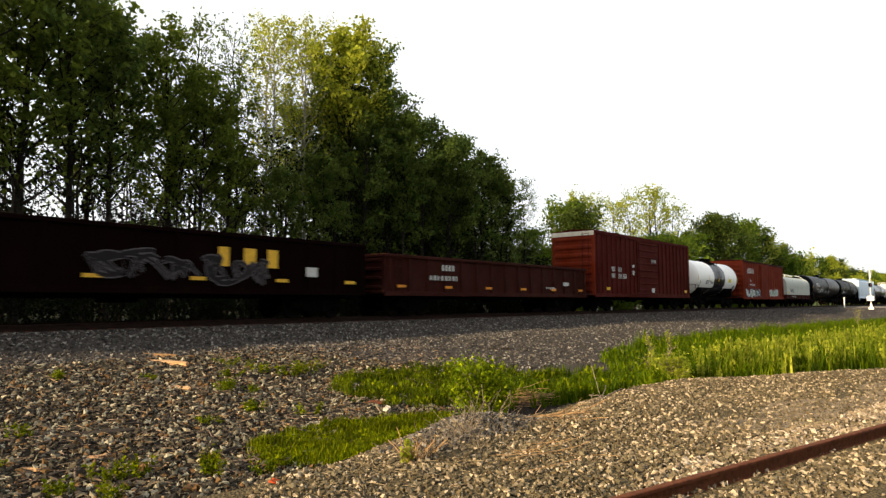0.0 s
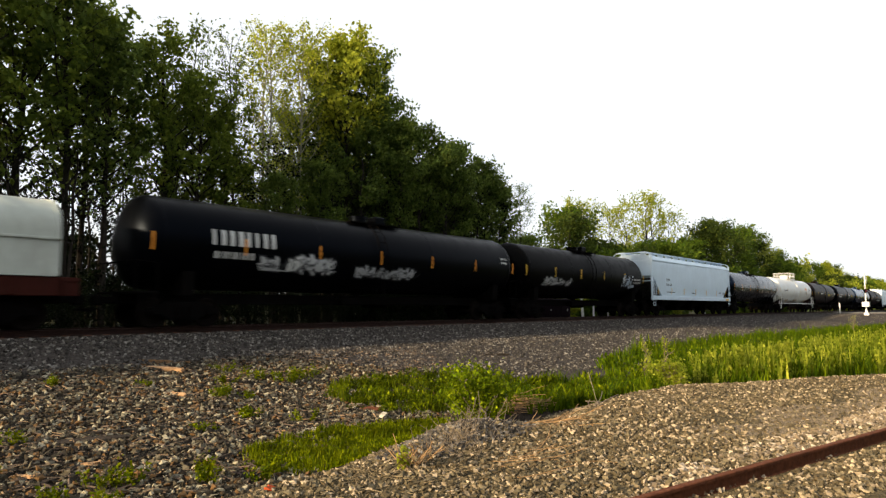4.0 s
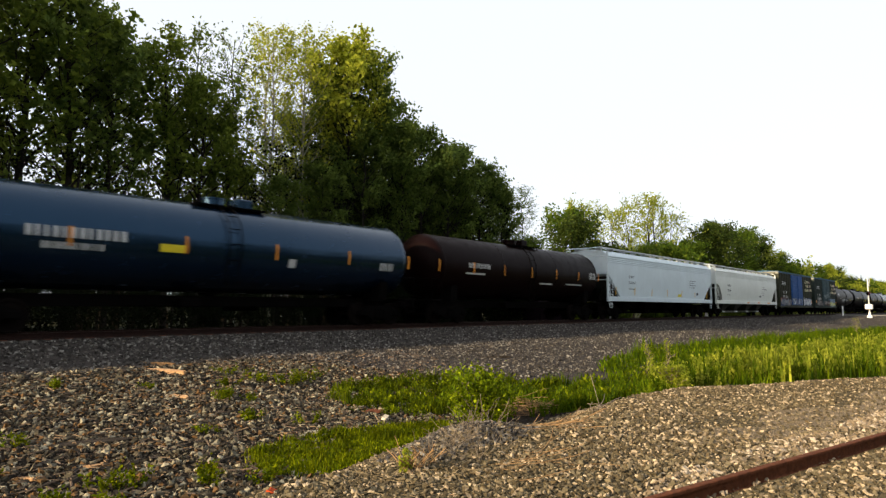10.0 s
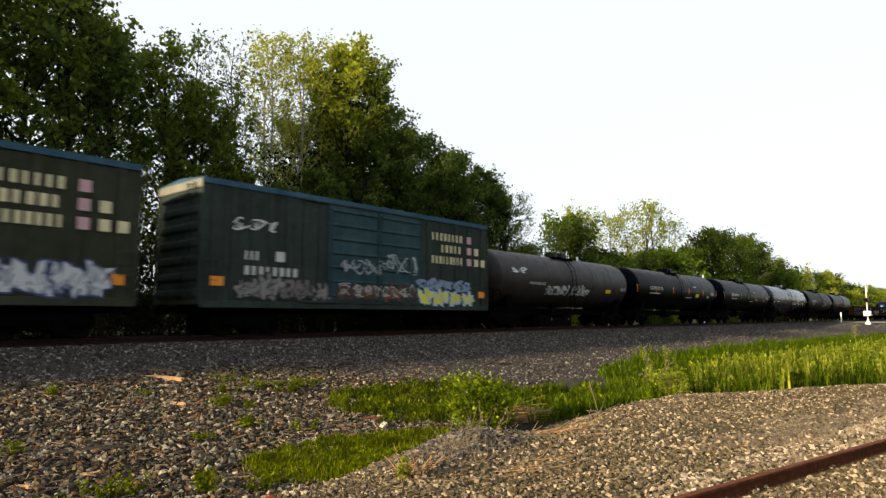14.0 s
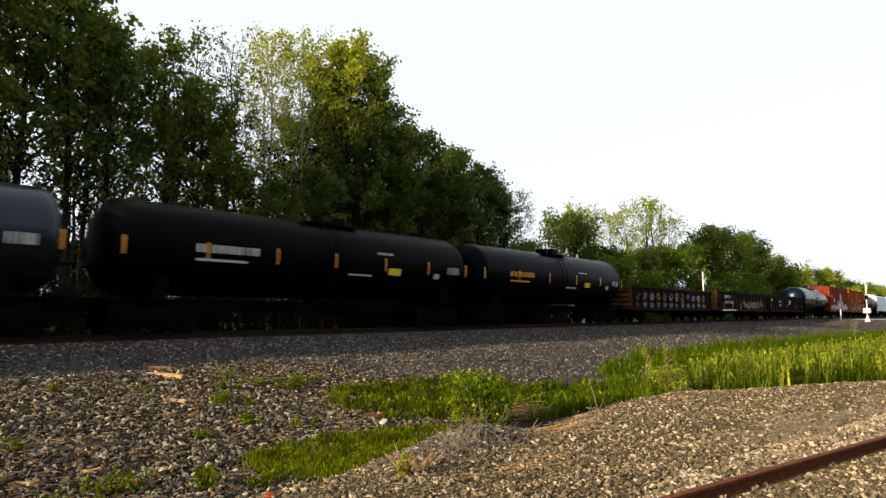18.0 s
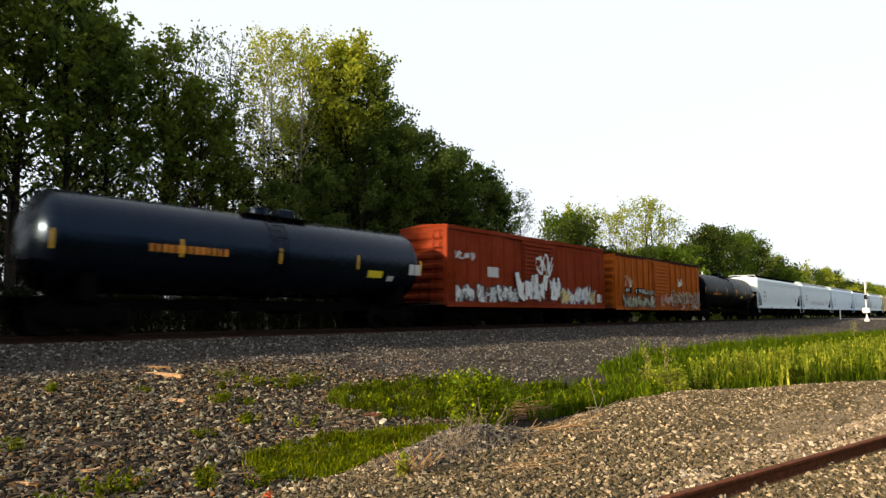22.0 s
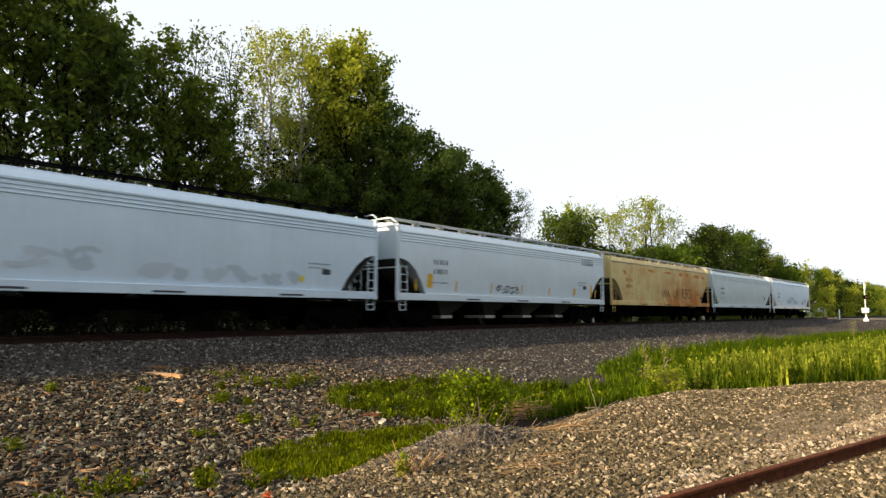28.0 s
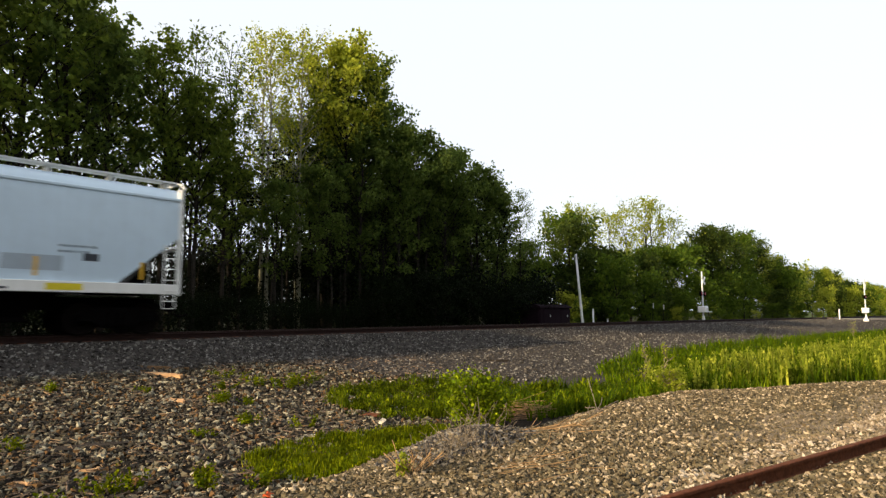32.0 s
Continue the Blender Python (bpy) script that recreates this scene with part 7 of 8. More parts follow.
# ---- posts and signals beside the line ----
def mast_signal(x, y, h, label, arm=True):
    z = float(lie(x, y))
    s = thing("crossing_signal", None, None, label, "crossing signal", "signals at the crossing", m=pose(x, y, z))
    part("base", Geo().box(-0.28, 0.28, -0.28, 0.28, -0.2, 0.28, 0.05).tube((0, 0, 0.25), (0, 0, 0.75), 0.2, 12, 0.1), M["white_paint"], s, smooth=False)
    part("mast", Geo().tube((0, 0, 0.5), (0, 0, h), 0.085, 12).tube((0, 0, h), (0, 0, h + 0.1), 0.06, 12), M["galvanised"], s, "silver steel mast")
    part("gate_box", Geo().box(-0.5, 0.5, -0.4, 0.4, 1.1, 1.75, 0.06), M["white_paint"], s, "white gate mechanism box")
    part("gate_arm", Geo().box(0.3, 2.6, -0.05, 0.05, 1.12, 1.22, 0.01), M["white_paint"], s)
    a = part("light_bar", Geo().tube((-0.6, 0, h * 0.58), (0.6, 0, h * 0.58), 0.04, 8), M["galvanised"], s)
    for q in (-0.5, 0.5):
        part("lamp_hood", Geo().tube((q, -0.12, h * 0.58), (q, 0.1, h * 0.58), 0.26, 14), M["black_iron"], a)
        part("lamp_lens", Geo().tube((q, -0.14, h * 0.58), (q, -0.118, h * 0.58), 0.15, 14), M["lens_red"], a)
    for t in (38, -38):
        g = Geo().box(-0.6, 0.6, -0.02, 0.02, -0.11, 0.11, 0.005)
        part("crossbuck", g, M["white_paint"], s, m=pose(0, -0.12 if t > 0 else -0.17, h * 0.84, 0, t, 0))


def post(name, x, y, h, r, label, mat, tilt=0.0):
    thing(name, Geo().tube((0, 0, -0.3), (0, 0, h), r, 10, r * 0.9), mat, label, "post", m=pose(x, y, float(lie(x, y)), 0, tilt, 0))


mast_signal(68.7, 23.2, 5.3, "silver crossing signal mast with white box beside the track")
mast_signal(100.0, 12.8, 5.5, "silver crossing signal mast with crossbuck at the road")


def relay_box():
    b = thing("relay_cabin", None, None, "low dark brown metal equipment cabin at the wood's edge", "equipment cabin", m=pose(41.0, 25.4, float(lie(41.0, 25.4))))
    dark = paint("cabin_brown", (0.010, 0.005, 0.008), 0.8, 0.1, 0.1, sheen=0.03)
    part("body", Geo().box(-2.2, 2.2, -0.9, 0.9, 0.0, 1.5, 0.12), dark, b)
    part("roof", Geo().run([(-0.98, 1.44), (0.98, 1.44), (0.94, 1.56), (0.5, 1.72), (-0.5, 1.72), (-0.94, 1.56)], -2.26, 2.26), dark, b)
    for x in (-1.2, 1.2):
        d = part("door", Geo().box(x - 0.5, x + 0.5, -0.93, -0.9, 0.15, 1.38, 0.01), dark, b)
        part("latch", Geo().box(x + 0.35, x + 0.42, -0.97, -0.93, 0.8, 0.95, 0.008), M["galvanised"], d)


relay_box()
g = Geo().tube((0, 0, -0.4), (-0.93, 0, 5.55), 0.11, 10, 0.075)
thing("leaning_pole", g, M["white_paint"], "pale weathered pole leaning beside the wood", "pole", m=pose(44.2, 24.0, float(lie(44.2, 24.0))))
for x, y, h, r in ((44.7, 23.4, 1.35, 0.07), (45.5, 22.6, 0.5, 0.06), (105.0, 16.6, 1.5, 0.09)):
    post("marker_post", x, y, h, r, "short white marker post beside the track", M["white_paint"])
for x, y, h in ((57.4, 24.0, 2.0), (60.4, 24.2, 1.9)):
    p = thing("marker_post", None, None, "thin dark marker post with a small white plate", "post", m=pose(x, y, float(lie(x, y)), 0, 6, 0))
    part("rod", Geo().tube((0, 0, -0.3), (0, 0, h), 0.025, 8), M["bark"], p)
    part("plate", Geo().box(-0.07, 0.07, -0.045, -0.025, h - 0.5, h, 0.006), M["white_paint"], p, "white plate")

# ---- stones, grass and litter of the foreground ----
rng = np.random.default_rng(7)


def inside(px, py, poly):
    """Which points lie in a polygon."""
    r = np.zeros(len(px), bool)
    n = len(poly)
    for i in range(n):
        (x0, y0), (x1, y1) = poly[i], poly[(i + 1) % n]
        if y0 != y1:
            r ^= ((y0 > py) != (y1 > py)) & (px < (x1 - x0) * (py - y0) / (y1 - y0) + x0)
    return r


def sow(n, poly, thin=None):
    """n points in a polygon; thin(x, y): the share that stays."""
    p = np.array(poly)
    lo, hi = p.min(0), p.max(0)
    out = np.zeros((0, 2))
    for _ in range(60):
        q = rng.uniform(lo, hi, (n, 2))
        keep = inside(q[:, 0], q[:, 1], poly)
        if thin is not None:
            keep &= rng.random(n) < thin(q[:, 0], q[:, 1])
        out = np.concatenate([out, q[keep]])
        if len(out) >= n:
            break
    return out[:n]


def stones(name, xy, size, mat, label, flat=0.82, sink=0.18):
    """Angular stones lying on the ground: six corners each, knocked about."""
    n = len(xy)
    v = np.array([(1, 0, 0), (-1, 0, 0), (0, 1, 0), (0, -1, 0), (0, 0, 1), (0, 0, -1)], float)
    v = v[None] + rng.normal(size=(n, 6, 3)) * 0.3
    a = rng.normal(size=(n, 3, 3))
    q, _ = np.linalg.qr(a)
    s = (size[0] + (size[1] - size[0]) * rng.random(n) ** 2.2)[:, None]
    v = np.einsum("nij,nkj->nki", q, v * np.array([1.0, 0.85, 0.7])) * (s * 0.70)[:, None]
    v[:, :, 2] *= flat
    z = lie(xy[:, 0], xy[:, 1]) + s[:, 0] * sink
    v += np.stack([xy[:, 0], xy[:, 1], z], -1)[:, None]
    f = [(0, 2, 4), (2, 1, 4), (1, 3, 4), (3, 0, 4), (2, 0, 5), (1, 2, 5), (3, 1, 5), (0, 3, 5)]
    tagged(new(name, cloud(name, v, f, mat)), label, "stones", kind="stuff")


def blades(xy, h, w, lean=0.35, up=0.0):
    """Grass blades: a bent strip of five corners each."""
    n = len(xy)
    az = rng.uniform(0, 2 * np.pi, n)
    d = np.stack([np.cos(az), np.sin(az), np.zeros(n)], -1)
    k = np.stack([-d[:, 1], d[:, 0], np.zeros(n)], -1)
    hh = (h[0] + (h[1] - h[0]) * rng.random(n))[:, None]
    ww = w * rng.uniform(0.6, 1.4, n)[:, None]
    ll = lean * rng.uniform(0.1, 1.0, n)[:, None] * hh
    base = np.stack([xy[:, 0], xy[:, 1], lie(xy[:, 0], xy[:, 1]) + up], -1)
    z = np.array([0, 0, 1.0])
    mid = base + d * ll * 0.35 + z * hh * 0.6
    tip = base + d * ll + z * hh
    return np.stack([base - k * ww, base + k * ww, mid + k * ww * 0.8, mid - k * ww * 0.8, tip], 1)


BLADE = [(0, 1, 2), (0, 2, 3), (3, 2, 4)]


def lumps(x, y, f=1.0):
    """Patchiness between 0 and 1."""
    v = np.sin(x * 2.1 * f + 1.3 * np.sin(y * 1.7 * f)) * np.sin(y * 2.6 * f + 1.1 * np.sin(x * 1.9 * f)) + 0.5 * np.sin(x * 5.3 * f + y * 3.1 * f)
    return np.clip(0.5 + 0.45 * v, 0, 1)


# stones
def beside_rail(x, y):
    """Metres from the siding's nearer rail, towards the main line."""
    return (y - RAIL_P[1]) * math.cos(RAIL_A) - (x - RAIL_P[0]) * math.sin(RAIL_A)


def bank(x, y):
    """How thick the gravel lies on the siding's bank: bare along a sandy strip, none on the rails."""
    n = beside_rail(x, y)
    sandy = np.where((x > 9) & (np.abs(n - 1.5) < 0.7 + 0.25 * np.sin(1.3 * x)), 0.3, 1.0)
    return (n > -1.45) * np.clip(9.0 / np.maximum(x, 5), 0.25, 1) * (np.abs(n) > 0.1) * sandy


stones("gravel", sow(52000, [(3.2, 2.2), (2.4, 4.2), (3.5, 5.4), (5.2, 6.3), (7.4, 6.9), (10, 6.9), (13.5, 5.7), (17.5, 3.8), (23, 0.6), (23, -2.6), (12, -0.2), (6, 1.2)], bank), (0.016, 0.062), M["stone_warm"], "pale warm gravel stones on the siding bank")
stones("ballast_stones", sow(40000, [(1.2, 15.2), (10.5, 15.2), (12.4, 12.8), (14.5, 10.6), (23, 9.5), (60, 8.0), (104, 9.0), (104, 18.9), (1.2, 18.9)], lambda x, y: np.clip(14 / np.maximum(x, 5), 0.10, 1) * np.where((y < 14.6) & (x > 12), 0.6, 1.0)), (0.038, 0.095), M["stone_grey"], "dark grey broken ballast stones")
stones("rubble", sow(40000, [(0.6, 7.0), (4.6, 6.6), (7.8, 7.4), (11, 8.2), (13.6, 10.2), (12.6, 13), (10.6, 15.2), (0.8, 15.8), (0.2, 11)], lambda x, y: np.clip(9 / np.maximum(x, 5), 0.2, 1)), (0.018, 0.100), M["stone_debris"], "mixed brown and grey stony rubble")

stones("bank_gravel", sow(9000, [(-9, 6.5), (3.2, 4.6), (3.4, 2.4), (6.4, 1.0), (14, -1.0), (22, -2.8), (22, -5), (-9, 0.5)], lambda x, y: 0.4 + 0.6 * lumps(x, y, 0.7)), (0.02, 0.07), M["stone_warm"], "scattered gravel stones over the siding bank")
stones("grey_gravel", sow(3800, [(5.0, 5.4), (6.2, 6.1), (7.5, 6.35), (8.0, 5.7), (7.7, 4.9), (6.9, 4.75), (6.2, 4.9), (5.5, 4.7)], lambda x, y: 0.3 + 0.7 * lumps(x, y, 1.2)), (0.02, 0.07), M["stone_grey"], "dark grey gravel heaped on the crest of the bank")
stones("pale_stones", sow(2600, [(4.6, 2.6), (6.2, 2.7), (9.0, 2.3), (14, 1.4), (14, 0.6), (9, 1.5), (5.6, 2.25)], lambda x, y: lumps(x, y, 0.9)), (0.03, 0.085), M["stone_pale"], "pale stones along the rusty rail")

# splinters among the rubble
xy = sow(3800, [(0.6, 7.2), (4.6, 7.0), (9, 9.2), (14, 11), (16, 15.2), (1, 15.8)])
n = len(xy)
az = rng.uniform(0, 6.28, n)
d = np.stack([np.cos(az), np.sin(az), rng.normal(size=n) * 0.15], -1)
k = np.stack([-np.sin(az), np.cos(az), np.zeros(n)], -1)
ln = (0.02 + 0.13 * rng.random(n) ** 3.5)[:, None]
wd = rng.uniform(0.005, 0.018, n)[:, None]
c = np.stack([xy[:, 0], xy[:, 1], lie(xy[:, 0], xy[:, 1]) + 0.035], -1)
up = np.array([0, 0, 1.0])
v = np.stack([c - d * ln - k * wd, c - d * ln + k * wd, c + d * ln + k * wd * 0.6, c + d * ln - k * wd * 0.6, c - d * ln * 0.8 + up * wd * 0.9, c + d * ln * 0.7 + up * wd * 0.8], 1)
f = [(0, 1, 4), (1, 2, 5), (1, 5, 4), (2, 3, 5), (3, 0, 4), (3, 4, 5), (0, 2, 1), (0, 3, 2)]
M["splinter"] = stony("splinter", [(0.10, 0.07, 0.05), (0.26, 0.17, 0.10), (0.14, 0.10, 0.075), (0.22, 0.15, 0.09), (0.07, 0.05, 0.04)])
tagged(new("wood_splinters", cloud("wood_splinters", v, f, M["splinter"])), "brown broken wood splinters scattered over the rubble", "wood splinters", kind="stuff")

# grass of the ditch
TURF = [(5.3, 8.5), (6.0, 8.75), (7.0, 8.75), (7.9, 8.5), (9.3, 8.0), (8.6, 7.3), (7.2, 6.95), (6.1, 6.55), (5.3, 6.7), (4.95, 7.5)]
WEEDS = [(9.2, 11.6), (10.3, 12.0), (12.0, 12.1), (13.8, 11.4), (12.4, 9.6), (10.2, 8.3), (9.2, 8.9), (8.7, 10.0)]
HOLLOW = [(10.2, 7.6), (13.5, 9.9), (16.4, 9.2), (18.5, 7.8), (15.5, 5.9), (12.2, 6.3)]
SLOPE = [(17.2, 8.2), (19.4, 10.2), (22, 11.0), (27, 11.8), (36, 11.8), (50, 11.2), (70, 10.6), (92, 8.8), (92, 6), (50, 6.5), (30, 7.4), (22, 8.0)]
TALL = [(15.2, 7.2), (16.6, 8.3), (22, 8.3), (30, 7.6), (50, 6.6), (92, 6.2), (92, 2.0), (45, 0.6), (29, 1.2), (22, 4.0), (16.6, 6.1)]
def mounds(name, poly, num, r, rise, per, size, mat, label, stand=0.8):
    """Low cushions of fine leaves: blades that stand out from the upper half of each cushion."""
    c = sow(num, poly)
    n = num * per
    rad = np.repeat(r[0] + (r[1] - r[0]) * rng.random(len(c)), per)
    d = rng.normal(size=(n, 3))
    d[:, 2] = np.abs(d[:, 2]) * 0.9
    d /= np.linalg.norm(d, axis=1)[:, None]
    shell = (0.72 + 0.32 * rng.random(n))[:, None] * d * rad[:, None] * np.array([1, 1, rise])
    q = np.repeat(c, per, 0)
    p = np.stack([q[:, 0], q[:, 1], lie(q[:, 0], q[:, 1]) - 0.03], -1) + shell
    a = d + np.array([0, 0, stand]) + rng.normal(size=(n, 3)) * 0.45
    a /= np.linalg.norm(a, axis=1)[:, None]
    b = np.cross(a, rng.normal(size=(n, 3)))
    b /= np.linalg.norm(b, axis=1)[:, None] + 1e-9
    s = (size * rng.uniform(0.6, 1.4, n))[:, None]
    v = np.stack([p - a * s * 0.5, p - b * s * 0.2, p + b * s * 0.2, p + a * s * 0.5], 1)
    tagged(new(name, cloud(name, v, LEAF_FACES, M[mat])), label, "grass", kind="stuff")


def tufts(name, poly, num, h, per, r, w, mat, label, fr=1.2, lean=0.8):
    """Grass in tufts with dark gaps between them: blades that fan from each tuft's heart."""
    c = sow(num, poly, lambda x, y: 0.08 + 0.92 * lumps(x, y, fr) ** 1.8)
    tall = np.repeat(rng.uniform(0.55, 1.2, len(c)) * (0.5 + 0.7 * lumps(c[:, 0] + 5, c[:, 1], fr * 0.7)), per)
    p = np.repeat(c, per, 0) + rng.normal(size=(len(c) * per, 2)) * r
    b = blades(p, h, w, lean, -0.02)
    b[:, :, 2] = b[:, :1, 2] + (b[:, :, 2] - b[:, :1, 2]) * tall[:, None]
    tagged(new(name, cloud(name, b, BLADE, M[mat])), label, "grass", kind="stuff")


mounds("turf", TURF, 190, (0.07, 0.24), 0.7, 130, 0.055, "grass", "bright green cushions of short grass in the ditch", 0.9)
tufts("turf_tufts", TURF, 1500, (0.06, 0.19), 16, 0.04, 0.008, "grass", "tufted bright green grass in the ditch", 1.6, 0.4)
mounds("ditch_weeds", WEEDS, 84, (0.10, 0.36), 1.0, 150, 0.075, "weed_green", "mounded green weeds massed in the ditch", 0.5)
tufts("ditch_tufts", WEEDS, 420, (0.10, 0.30), 14, 0.06, 0.010, "weed_green", "tufted green weeds massed in the ditch", 1.1, 0.5)
mounds("hollow_weeds", HOLLOW, 46, (0.2, 0.5), 0.95, 150, 0.12, "weed_green", "mounded green weeds behind the gravel bank", 0.5)
tufts("hollow_tufts", HOLLOW, 330, (0.2, 0.5), 14, 0.08, 0.016, "grass_green", "tufted green grass behind the gravel bank", 0.8)
tufts("slope_grass", SLOPE, 2600, (0.25, 0.65), 10, 0.10, 0.018, "grass_green", "deep green grass climbing from the ditch to the ballast", 0.5, 0.5)
mounds("slope_weeds", SLOPE[:5] + SLOPE[-3:], 120, (0.25, 0.55), 0.8, 60, 0.16, "grass_green", "deep green mounded grass at the foot of the ballast", 1.2)


def near(x, y):
    return np.clip(26 / np.maximum(x, 14), 0.10, 1) * (0.1 + 0.9 * lumps(x, y, 0.9))


p = sow(13000, TALL, near)
hk = (0.30 + 0.85 * lumps(p[:, 0], p[:, 1], 0.9) * (0.55 + 0.45 * lumps(p[:, 0] + 3, p[:, 1], 0.35))) * np.interp(p[:, 0], [14, 18, 30], [0.8, 1.05, 1.0]) * np.interp(p[:, 1], [0, 4, 7, 9], [1.0, 1.0, 0.8, 0.5])
b = blades(p, (0.4, 1.0), 0.018, 0.6)
b[:, :, 2] = b[:, :1, 2] + (b[:, :, 2] - b[:, :1, 2]) * hk[:, None]
tagged(new("tall_grass", cloud("tall_grass", b, BLADE, M["grass_green"])), "tall green grass filling the ditch", "grass", kind="stuff")
# upright leafy stalks among it
p = sow(1300, TALL, lambda x, y: near(x, y) * np.clip((x - 16) / 6, 0.06, 1) * lumps(x + 1, y, 0.6) ** 2 * lumps(x * 2.3, y + 2, 0.5) ** 1.5)
hs = (0.45 + 0.75 * rng.random(len(p))) * np.interp(p[:, 0], [14, 18, 30], [0.8, 1.05, 1.0]) * np.interp(p[:, 1], [0, 4, 7, 9], [1.0, 1.0, 0.8, 0.5])
b = blades(p, (0.9, 1.1), 0.035, 0.12)
b[:, :, 2] = b[:, :1, 2] + (b[:, :, 2] - b[:, :1, 2]) * hs[:, None]
tagged(new("tall_stalks", cloud("tall_stalks", b, BLADE, M["grass_tall"])), "upright yellow-green weed stalks among tall grass", "weeds", kind="stuff")
k = 14
q = np.repeat(p, k, 0) + rng.normal(size=(len(p) * k, 2)) * 0.03
z = lie(np.repeat(p[:, 0], k), np.repeat(p[:, 1], k)) + np.repeat(hs, k) * (0.3 + 0.7 * rng.random(len(p) * k))
tagged(new("tall_weeds", cloud("tall_weeds", leaf_cards(np.stack([q[:, 0], q[:, 1], z], -1), 0.11, rng, 3.5), LEAF_FACES, M["grass_tall"])), "leafy yellow-green weed stalks among tall grass", "weeds", kind="stuff")


# single plants
def bush(x, y, h, r, leaves, leaf, mat, label, name="bush", seed=3):
    g, c, v = grow(seed, h, r, 0.05, 20, leaves, leaf, trunk_r=0.025, clump=0.13 * r / 0.55)
    t = thing(name, None, None, label, "bush", m=pose(x, y, float(lie(x, y)) - 0.03))
    part("stem", g, M["twig"], t)
    part("foliage", cloud("foliage", v, LEAF_FACES, M[mat]), None, t)


bush(9.2, 7.15, 0.84, 0.62, 4200, 0.072, "leaf_bush", "rounded bright green bush in the ditch", "bush", 3)
bush(9.9, 7.5, 0.5, 0.45, 800, 0.105, "leaf_bush", "small bright green bush in the ditch", "bush", 4)
bush(16.3, 6.35, 0.66, 0.45, 1500, 0.07, "grass_tall", "sunlit yellow-green bush at the edge of the gravel", "bush", 6)
for x, y, h, r, k in ((18.2, 7.9, 1.30, 0.22, 8), (20.5, 8.2, 1.25, 0.22, 9), (62, 8.9, 1.5, 0.4, 10)):
    bush(x, y, h, r, 300, 0.055, "grass_tall", "tall thin weed standing above the grass", "weed", k)


def weed(x, y, h, num, r, mat="grass"):
    """A small leafy plant: a few stems, leaves along them."""
    t = thing("weed", None, None, "small green leafy weed among the stones", "weed", "weeds among the rubble", m=pose(x, y, float(lie(x, y))))
    k = 4 + int(num / 25)
    tops = rng.normal(size=(k, 3)) * np.array([r, r, 0]) + np.array([0, 0, 1]) * h * rng.uniform(0.5, 1.0, (k, 1))
    for q in tops:
        part("stem", Geo().tube((q[0] * 0.5, q[1] * 0.5, -0.02), q, 0.005, 3, 0.003), M[mat], t)
    i = rng.integers(0, k, num * 2)
    f = (rng.random(num * 2) ** 0.7)[:, None]
    c = tops[i] * np.concatenate([0.5 + 0.5 * f, 0.5 + 0.5 * f, f], 1) + rng.normal(size=(num * 2, 3)) * 0.035
    part("foliage", cloud("foliage", leaf_cards(c, 0.055, rng), LEAF_FACES, M[mat]), None, t)


for x, y, h, num, r in ((9.4, 12.8, 0.34, 260, 0.30), (8.5, 13.1, 0.25, 120, 0.22), (7.6, 13.0, 0.2, 90, 0.12), (6.85, 11.9, 0.24, 110, 0.12), (6.55, 10.3, 0.22, 120, 0.12), (4.2, 7.6, 0.36, 150, 0.09), (3.45, 8.1, 0.3, 110, 0.10),
                        (4.5, 14.0, 0.22, 80, 0.10), (2.95, 10.7, 0.22, 60, 0.12), (4.75, 7.15, 0.2, 80, 0.12), (5.4, 9.9, 0.15, 50, 0.10), (7.2, 9.6, 0.2, 80, 0.12), (3.2, 8.3, 0.2, 60, 0.14), (6.1, 13.4, 0.14, 50, 0.12), (8.2, 14.0, 0.2, 90, 0.25),
                        (7.1, 12.2, 0.18, 90, 0.14), (7.3, 11.6, 0.16, 70, 0.12), (8.9, 12.6, 0.3, 120, 0.2), (2.6, 8.0, 0.16, 60, 0.1), (3.0, 7.5, 0.2, 60, 0.12), (2.3, 9.4, 0.14, 40, 0.1)):
    weed(x, y, h, num, r)


def dry_stalks(x, y, num, ln, rise, label, mat, spread_r=0.25, along=None, rad=0.006, seed=1, name="dry_weed", lift=0.06):
    """Dead stems: fanning upright, or strewn along a direction."""
    r = random.Random(seed)
    stems = []
    for _ in range(num):
        bx, by = r.gauss(0, spread_r), r.gauss(0, spread_r * 0.5)
        z0 = float(lie(x + bx, y + by))
        az = r.uniform(0, 6.28) if along is None else along + r.gauss(0, 0.22)
        p = Vector((bx, by, z0 + r.uniform(0, lift)))
        d = Vector((math.cos(az), math.sin(az), rise * r.uniform(0.4, 1.4))).normalized()
        pts = [p]
        l0 = ln * r.uniform(0.5, 1.2)
        for _ in range(4):
            d = (d + Vector((r.gauss(0, 0.14), r.gauss(0, 0.14), r.gauss(0, 0.10)))).normalized()
            p = p + d * l0 / 4
            p.z = max(p.z, z0 + 0.01)
            pts.append(p.copy())
        stems.append(Geo().path(pts, rad * r.uniform(0.6, 1.3), 4))
    t = thing(name, None, None, label, "dead weed", m=pose(x, y, 0))
    for g in stems:
        part("stalk", g, mat, t)


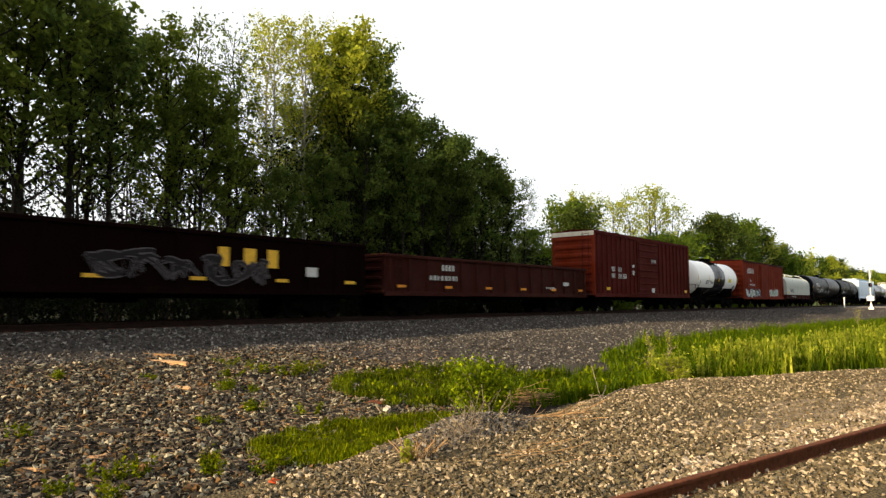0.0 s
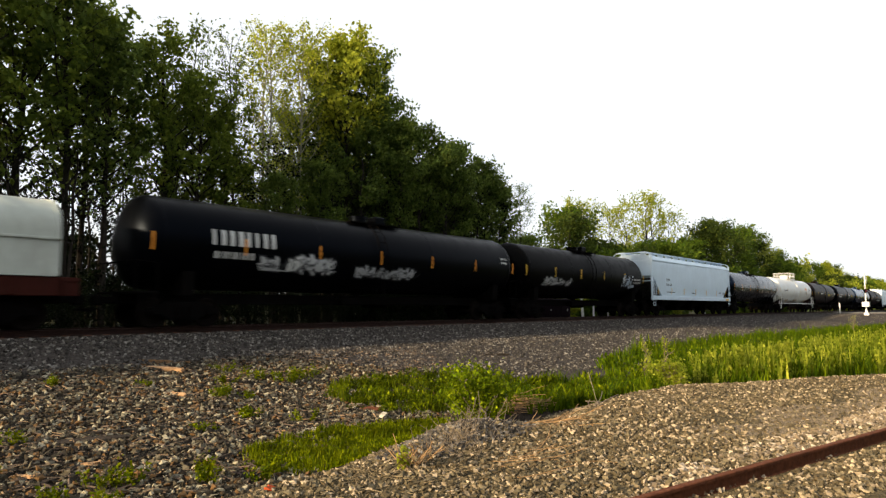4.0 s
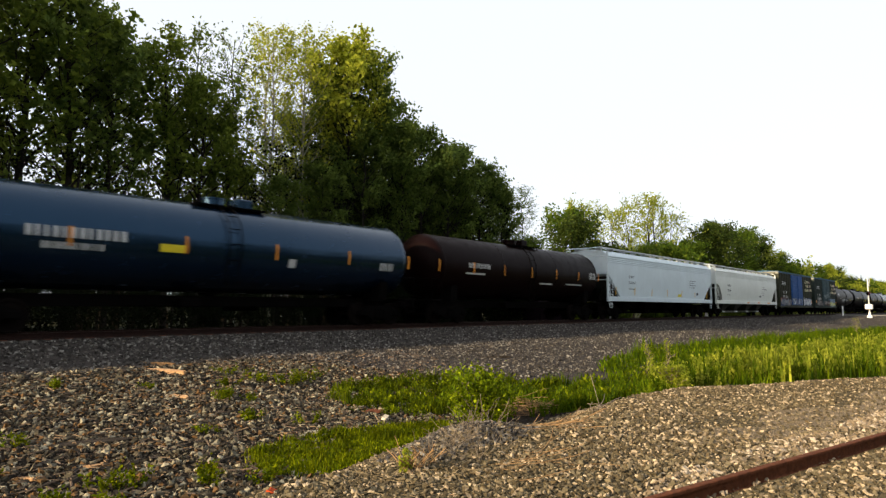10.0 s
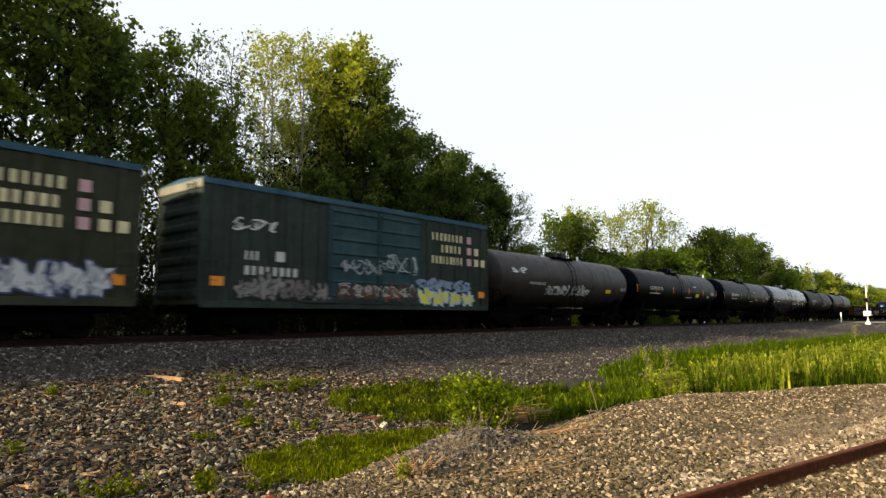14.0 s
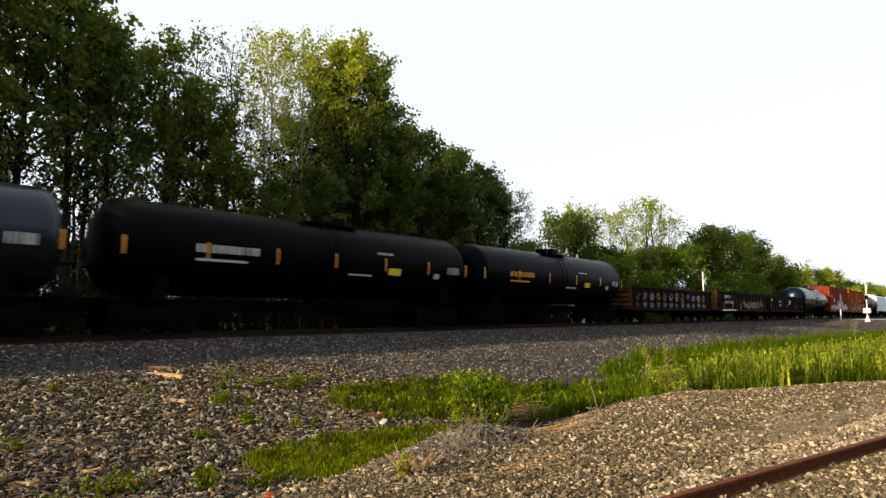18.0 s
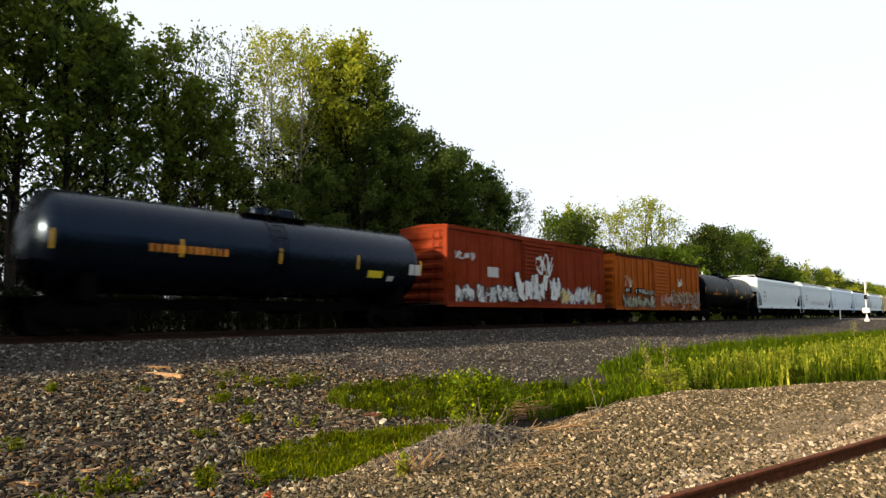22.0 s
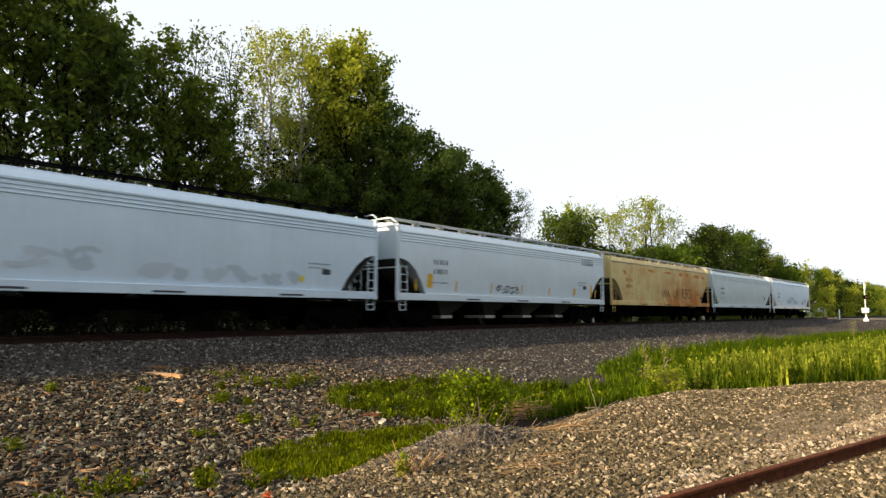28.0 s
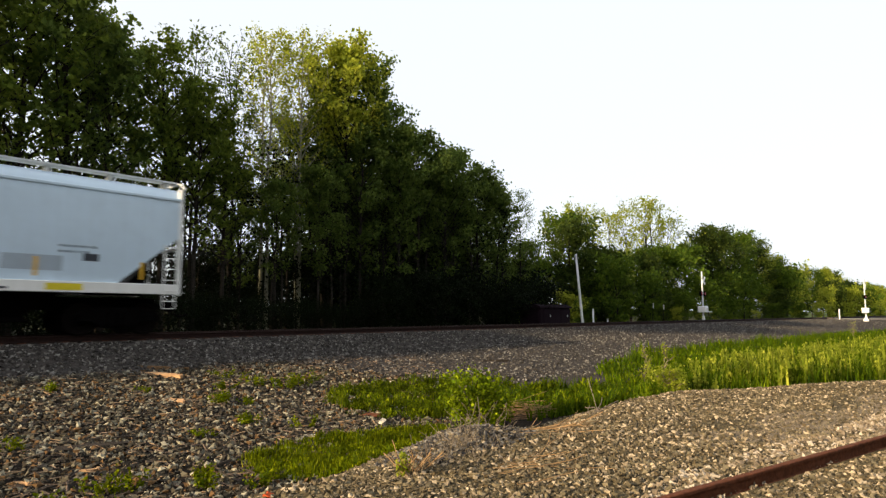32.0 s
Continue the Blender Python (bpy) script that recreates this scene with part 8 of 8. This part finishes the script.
dry_stalks(6.0, 5.0, 30, 0.36, 1.0, "dead grey-tan weed standing in the gravel", M["twig"], 0.24, None, 0.003, 1)
dry_stalks(7.0, 5.45, 26, 0.36, 1.3, "dead grey-tan weed on the crest of the gravel bank", M["twig"], 0.22, None, 0.003, 2)
dry_stalks(4.95, 4.7, 26, 0.35, 1.0, "dry straw tuft in the gravel", M["straw"], 0.12, None, 0.005, 3)
weed(4.9, 4.75, 0.22, 70, 0.12, "grass_tall")
for x, y, num, ln, rise, mat, rr, k in ((5.5, 5.0, 26, 0.30, 1.2, "twig", 0.16, 21), (6.4, 5.2, 24, 0.28, 1.3, "twig", 0.16, 22), (5.8, 4.6, 20, 0.26, 0.9, "twig", 0.18, 23), (4.6, 4.7, 30, 0.26, 0.10, "straw_pale", 0.28, 25), (4.2, 4.6, 26, 0.26, 0.10, "straw_pale", 0.28, 26), (5.2, 4.4, 26, 0.26, 0.12, "straw_pale", 0.28, 27)):
    dry_stalks(x, y, num, ln, rise, "dead pale weed standing in the gravel" if mat == "twig" else "bleached dry grass lying on the gravel", M[mat], rr, None, 0.0022, k, "dry_weed" if mat == "twig" else "dry_grass", 0.02)
dry_stalks(8.9, 6.0, 26, 1.0, 0.06, "fallen orange-brown stalks beside the bush", M["straw"], 0.3, -0.35, 0.006, 4, "fallen_stalks")
dry_stalks(11.0, 7.7, 44, 0.7, 0.0, "heap of orange-brown dead stalks beyond the bush", M["straw"], 0.28, -0.95, 0.006, 9, "fallen_stalks", 0.34)
dry_stalks(8.2, 5.1, 30, 0.9, 0.03, "fallen tan stalks on the gravel", M["straw"], 0.35, -0.5, 0.006, 5, "fallen_stalks")
dry_stalks(5.9, 4.1, 20, 0.9, 0.02, "flattened dry straw on the gravel", M["straw"], 0.4, -0.45, 0.004, 6, "fallen_stalks")
dry_stalks(10.0, 5.2, 7, 1.3, 0.28, "bare fallen branch lying across the ditch edge", M["twig"], 0.12, 0.3, 0.008, 7, "fallen_branch")
dry_stalks(17.2, 6.6, 4, 1.6, 0.03, "dark stick lying at the grass edge", M["timber_grey"], 0.1, -0.4, 0.03, 8, "fallen_branch")


def timber(x, y, ln, w, th, turn, mat, label, roll=0.0, lift=0.008, pitch=0.0, seed=0):
    """A broken board: split ends, uneven edges."""
    r = random.Random(seed + int(x * 100))
    g = Geo()
    n = 6
    v, f = [], []
    for i in range(n + 1):
        q = i / n
        cx = -ln / 2 + ln * q + (r.uniform(-0.03, 0.03) if i in (0, n) else 0)
        a = w / 2 * (r.uniform(0.75, 1.05) if 0 < i < n else r.uniform(0.35, 0.8))
        t = th / 2 * (r.uniform(0.85, 1.05) if 0 < i < n else 0.6)
        o = r.uniform(-0.012, 0.012)
        v += [(cx, -a + o, -t), (cx, a + o, -t), (cx, a * 0.92 + o, t), (cx, -a * 0.92 + o, t)]
    for i in range(n):
        for j in range(4):
            f.append((i * 4 + j, i * 4 + (j + 1) % 4, i * 4 + 4 + (j + 1) % 4, i * 4 + 4 + j))
    f += [(3, 2, 1, 0), (n * 4, n * 4 + 1, n * 4 + 2, n * 4 + 3)]
    thing("timber_scrap", g.add(v, f), mat, label, "scrap wood", "scrap wood in the rubble", m=pose(x, y, float(lie(x, y)) + lift, roll, pitch, turn))


M["splinter_brown"] = plain("brown_timber", (0.17, 0.10, 0.05), 0.85, 0, 0.3, 12, 0.4)
TG, TB = M["timber_grey"], M["timber"]
for x, y, ln, w, th, turn, mat, label, roll in (
        (6.94, 14.77, 1.25, 0.15, 0.12, -65, TB, "split pale timber lying on the rubble", 8), (7.25, 15.75, 1.1, 0.14, 0.10, -64, M["splinter_brown"], "weathered tan timber at the foot of the ballast", -6), (6.2, 15.2, 0.9, 0.12, 0.08, -100, TG, "grey broken timber on the rubble", 5),
        (6.19, 12.42, 0.55, 0.14, 0.09, -78, TB, "bright tan wood chunk on the rubble", 10), (3.75, 10.35, 1.3, 0.16, 0.06, -12, TG, "dark rotten plank in the rubble", 12), (4.0, 10.75, 1.2, 0.09, 0.05, -20, TG, "dark rotten plank in the rubble", 0),
        (5.1, 8.55, 0.75, 0.22, 0.04, 22, TG, "grey flat board by the grass", -14), (2.75, 8.8, 0.7, 0.10, 0.05, 25, TG, "dark stick of timber in the rubble", 0), (3.45, 9.3, 0.35, 0.07, 0.04, -25, TB, "pale wood chip in the rubble", 0),
        (2.7, 9.2, 0.4, 0.10, 0.05, -38, TB, "pale split wood in the rubble", 0), (6.5, 9.2, 0.4, 0.07, 0.03, -20, TB, "pale wood sliver by the grass", 0), (4.95, 9.5, 1.1, 0.07, 0.04, 15, TG, "dark thin timber in the rubble", 0),
        (3.5, 5.15, 0.15, 0.08, 0.03, 40, M["scrap_red"], "orange-red plate on the gravel", 20), (5.0, 7.2, 0.5, 0.06, 0.03, -15, TB, "tan stick at the edge of the grass", 0), (6.9, 9.1, 0.35, 0.05, 0.03, -30, M["chalk"], "bleached white stick by the grass", 0),
        (10.8, 13.6, 0.7, 0.10, 0.05, -25, TG, "dark timber below the ballast", 0), (17.8, 13.2, 1.3, 0.12, 0.08, -30, TG, "dark timber lying on the ballast slope", 0), (8.95, 9.65, 0.4, 0.18, 0.06, -40, M["rail_rust"], "rust-brown scrap beside the grass", 15)):
    timber(x, y, ln, w, th, turn, mat, label, roll)
g = Geo().prism([(-0.09, -0.03), (0.08, -0.04), (0.11, 0.05), (0.03, 0.10), (-0.04, 0.06), (-0.10, 0.03)], -0.05, 0.04)
thing("white_block", g, M["chalk"], "small white broken block beside the grass", "rubble block", m=pose(8.5, 8.9, float(lie(8.5, 8.9)) + 0.03, 18, 12, 30))


def motions():
    for car, u0, u1 in TRAIN:
        walk(car, ends_to_u(u0, u1))


motions()
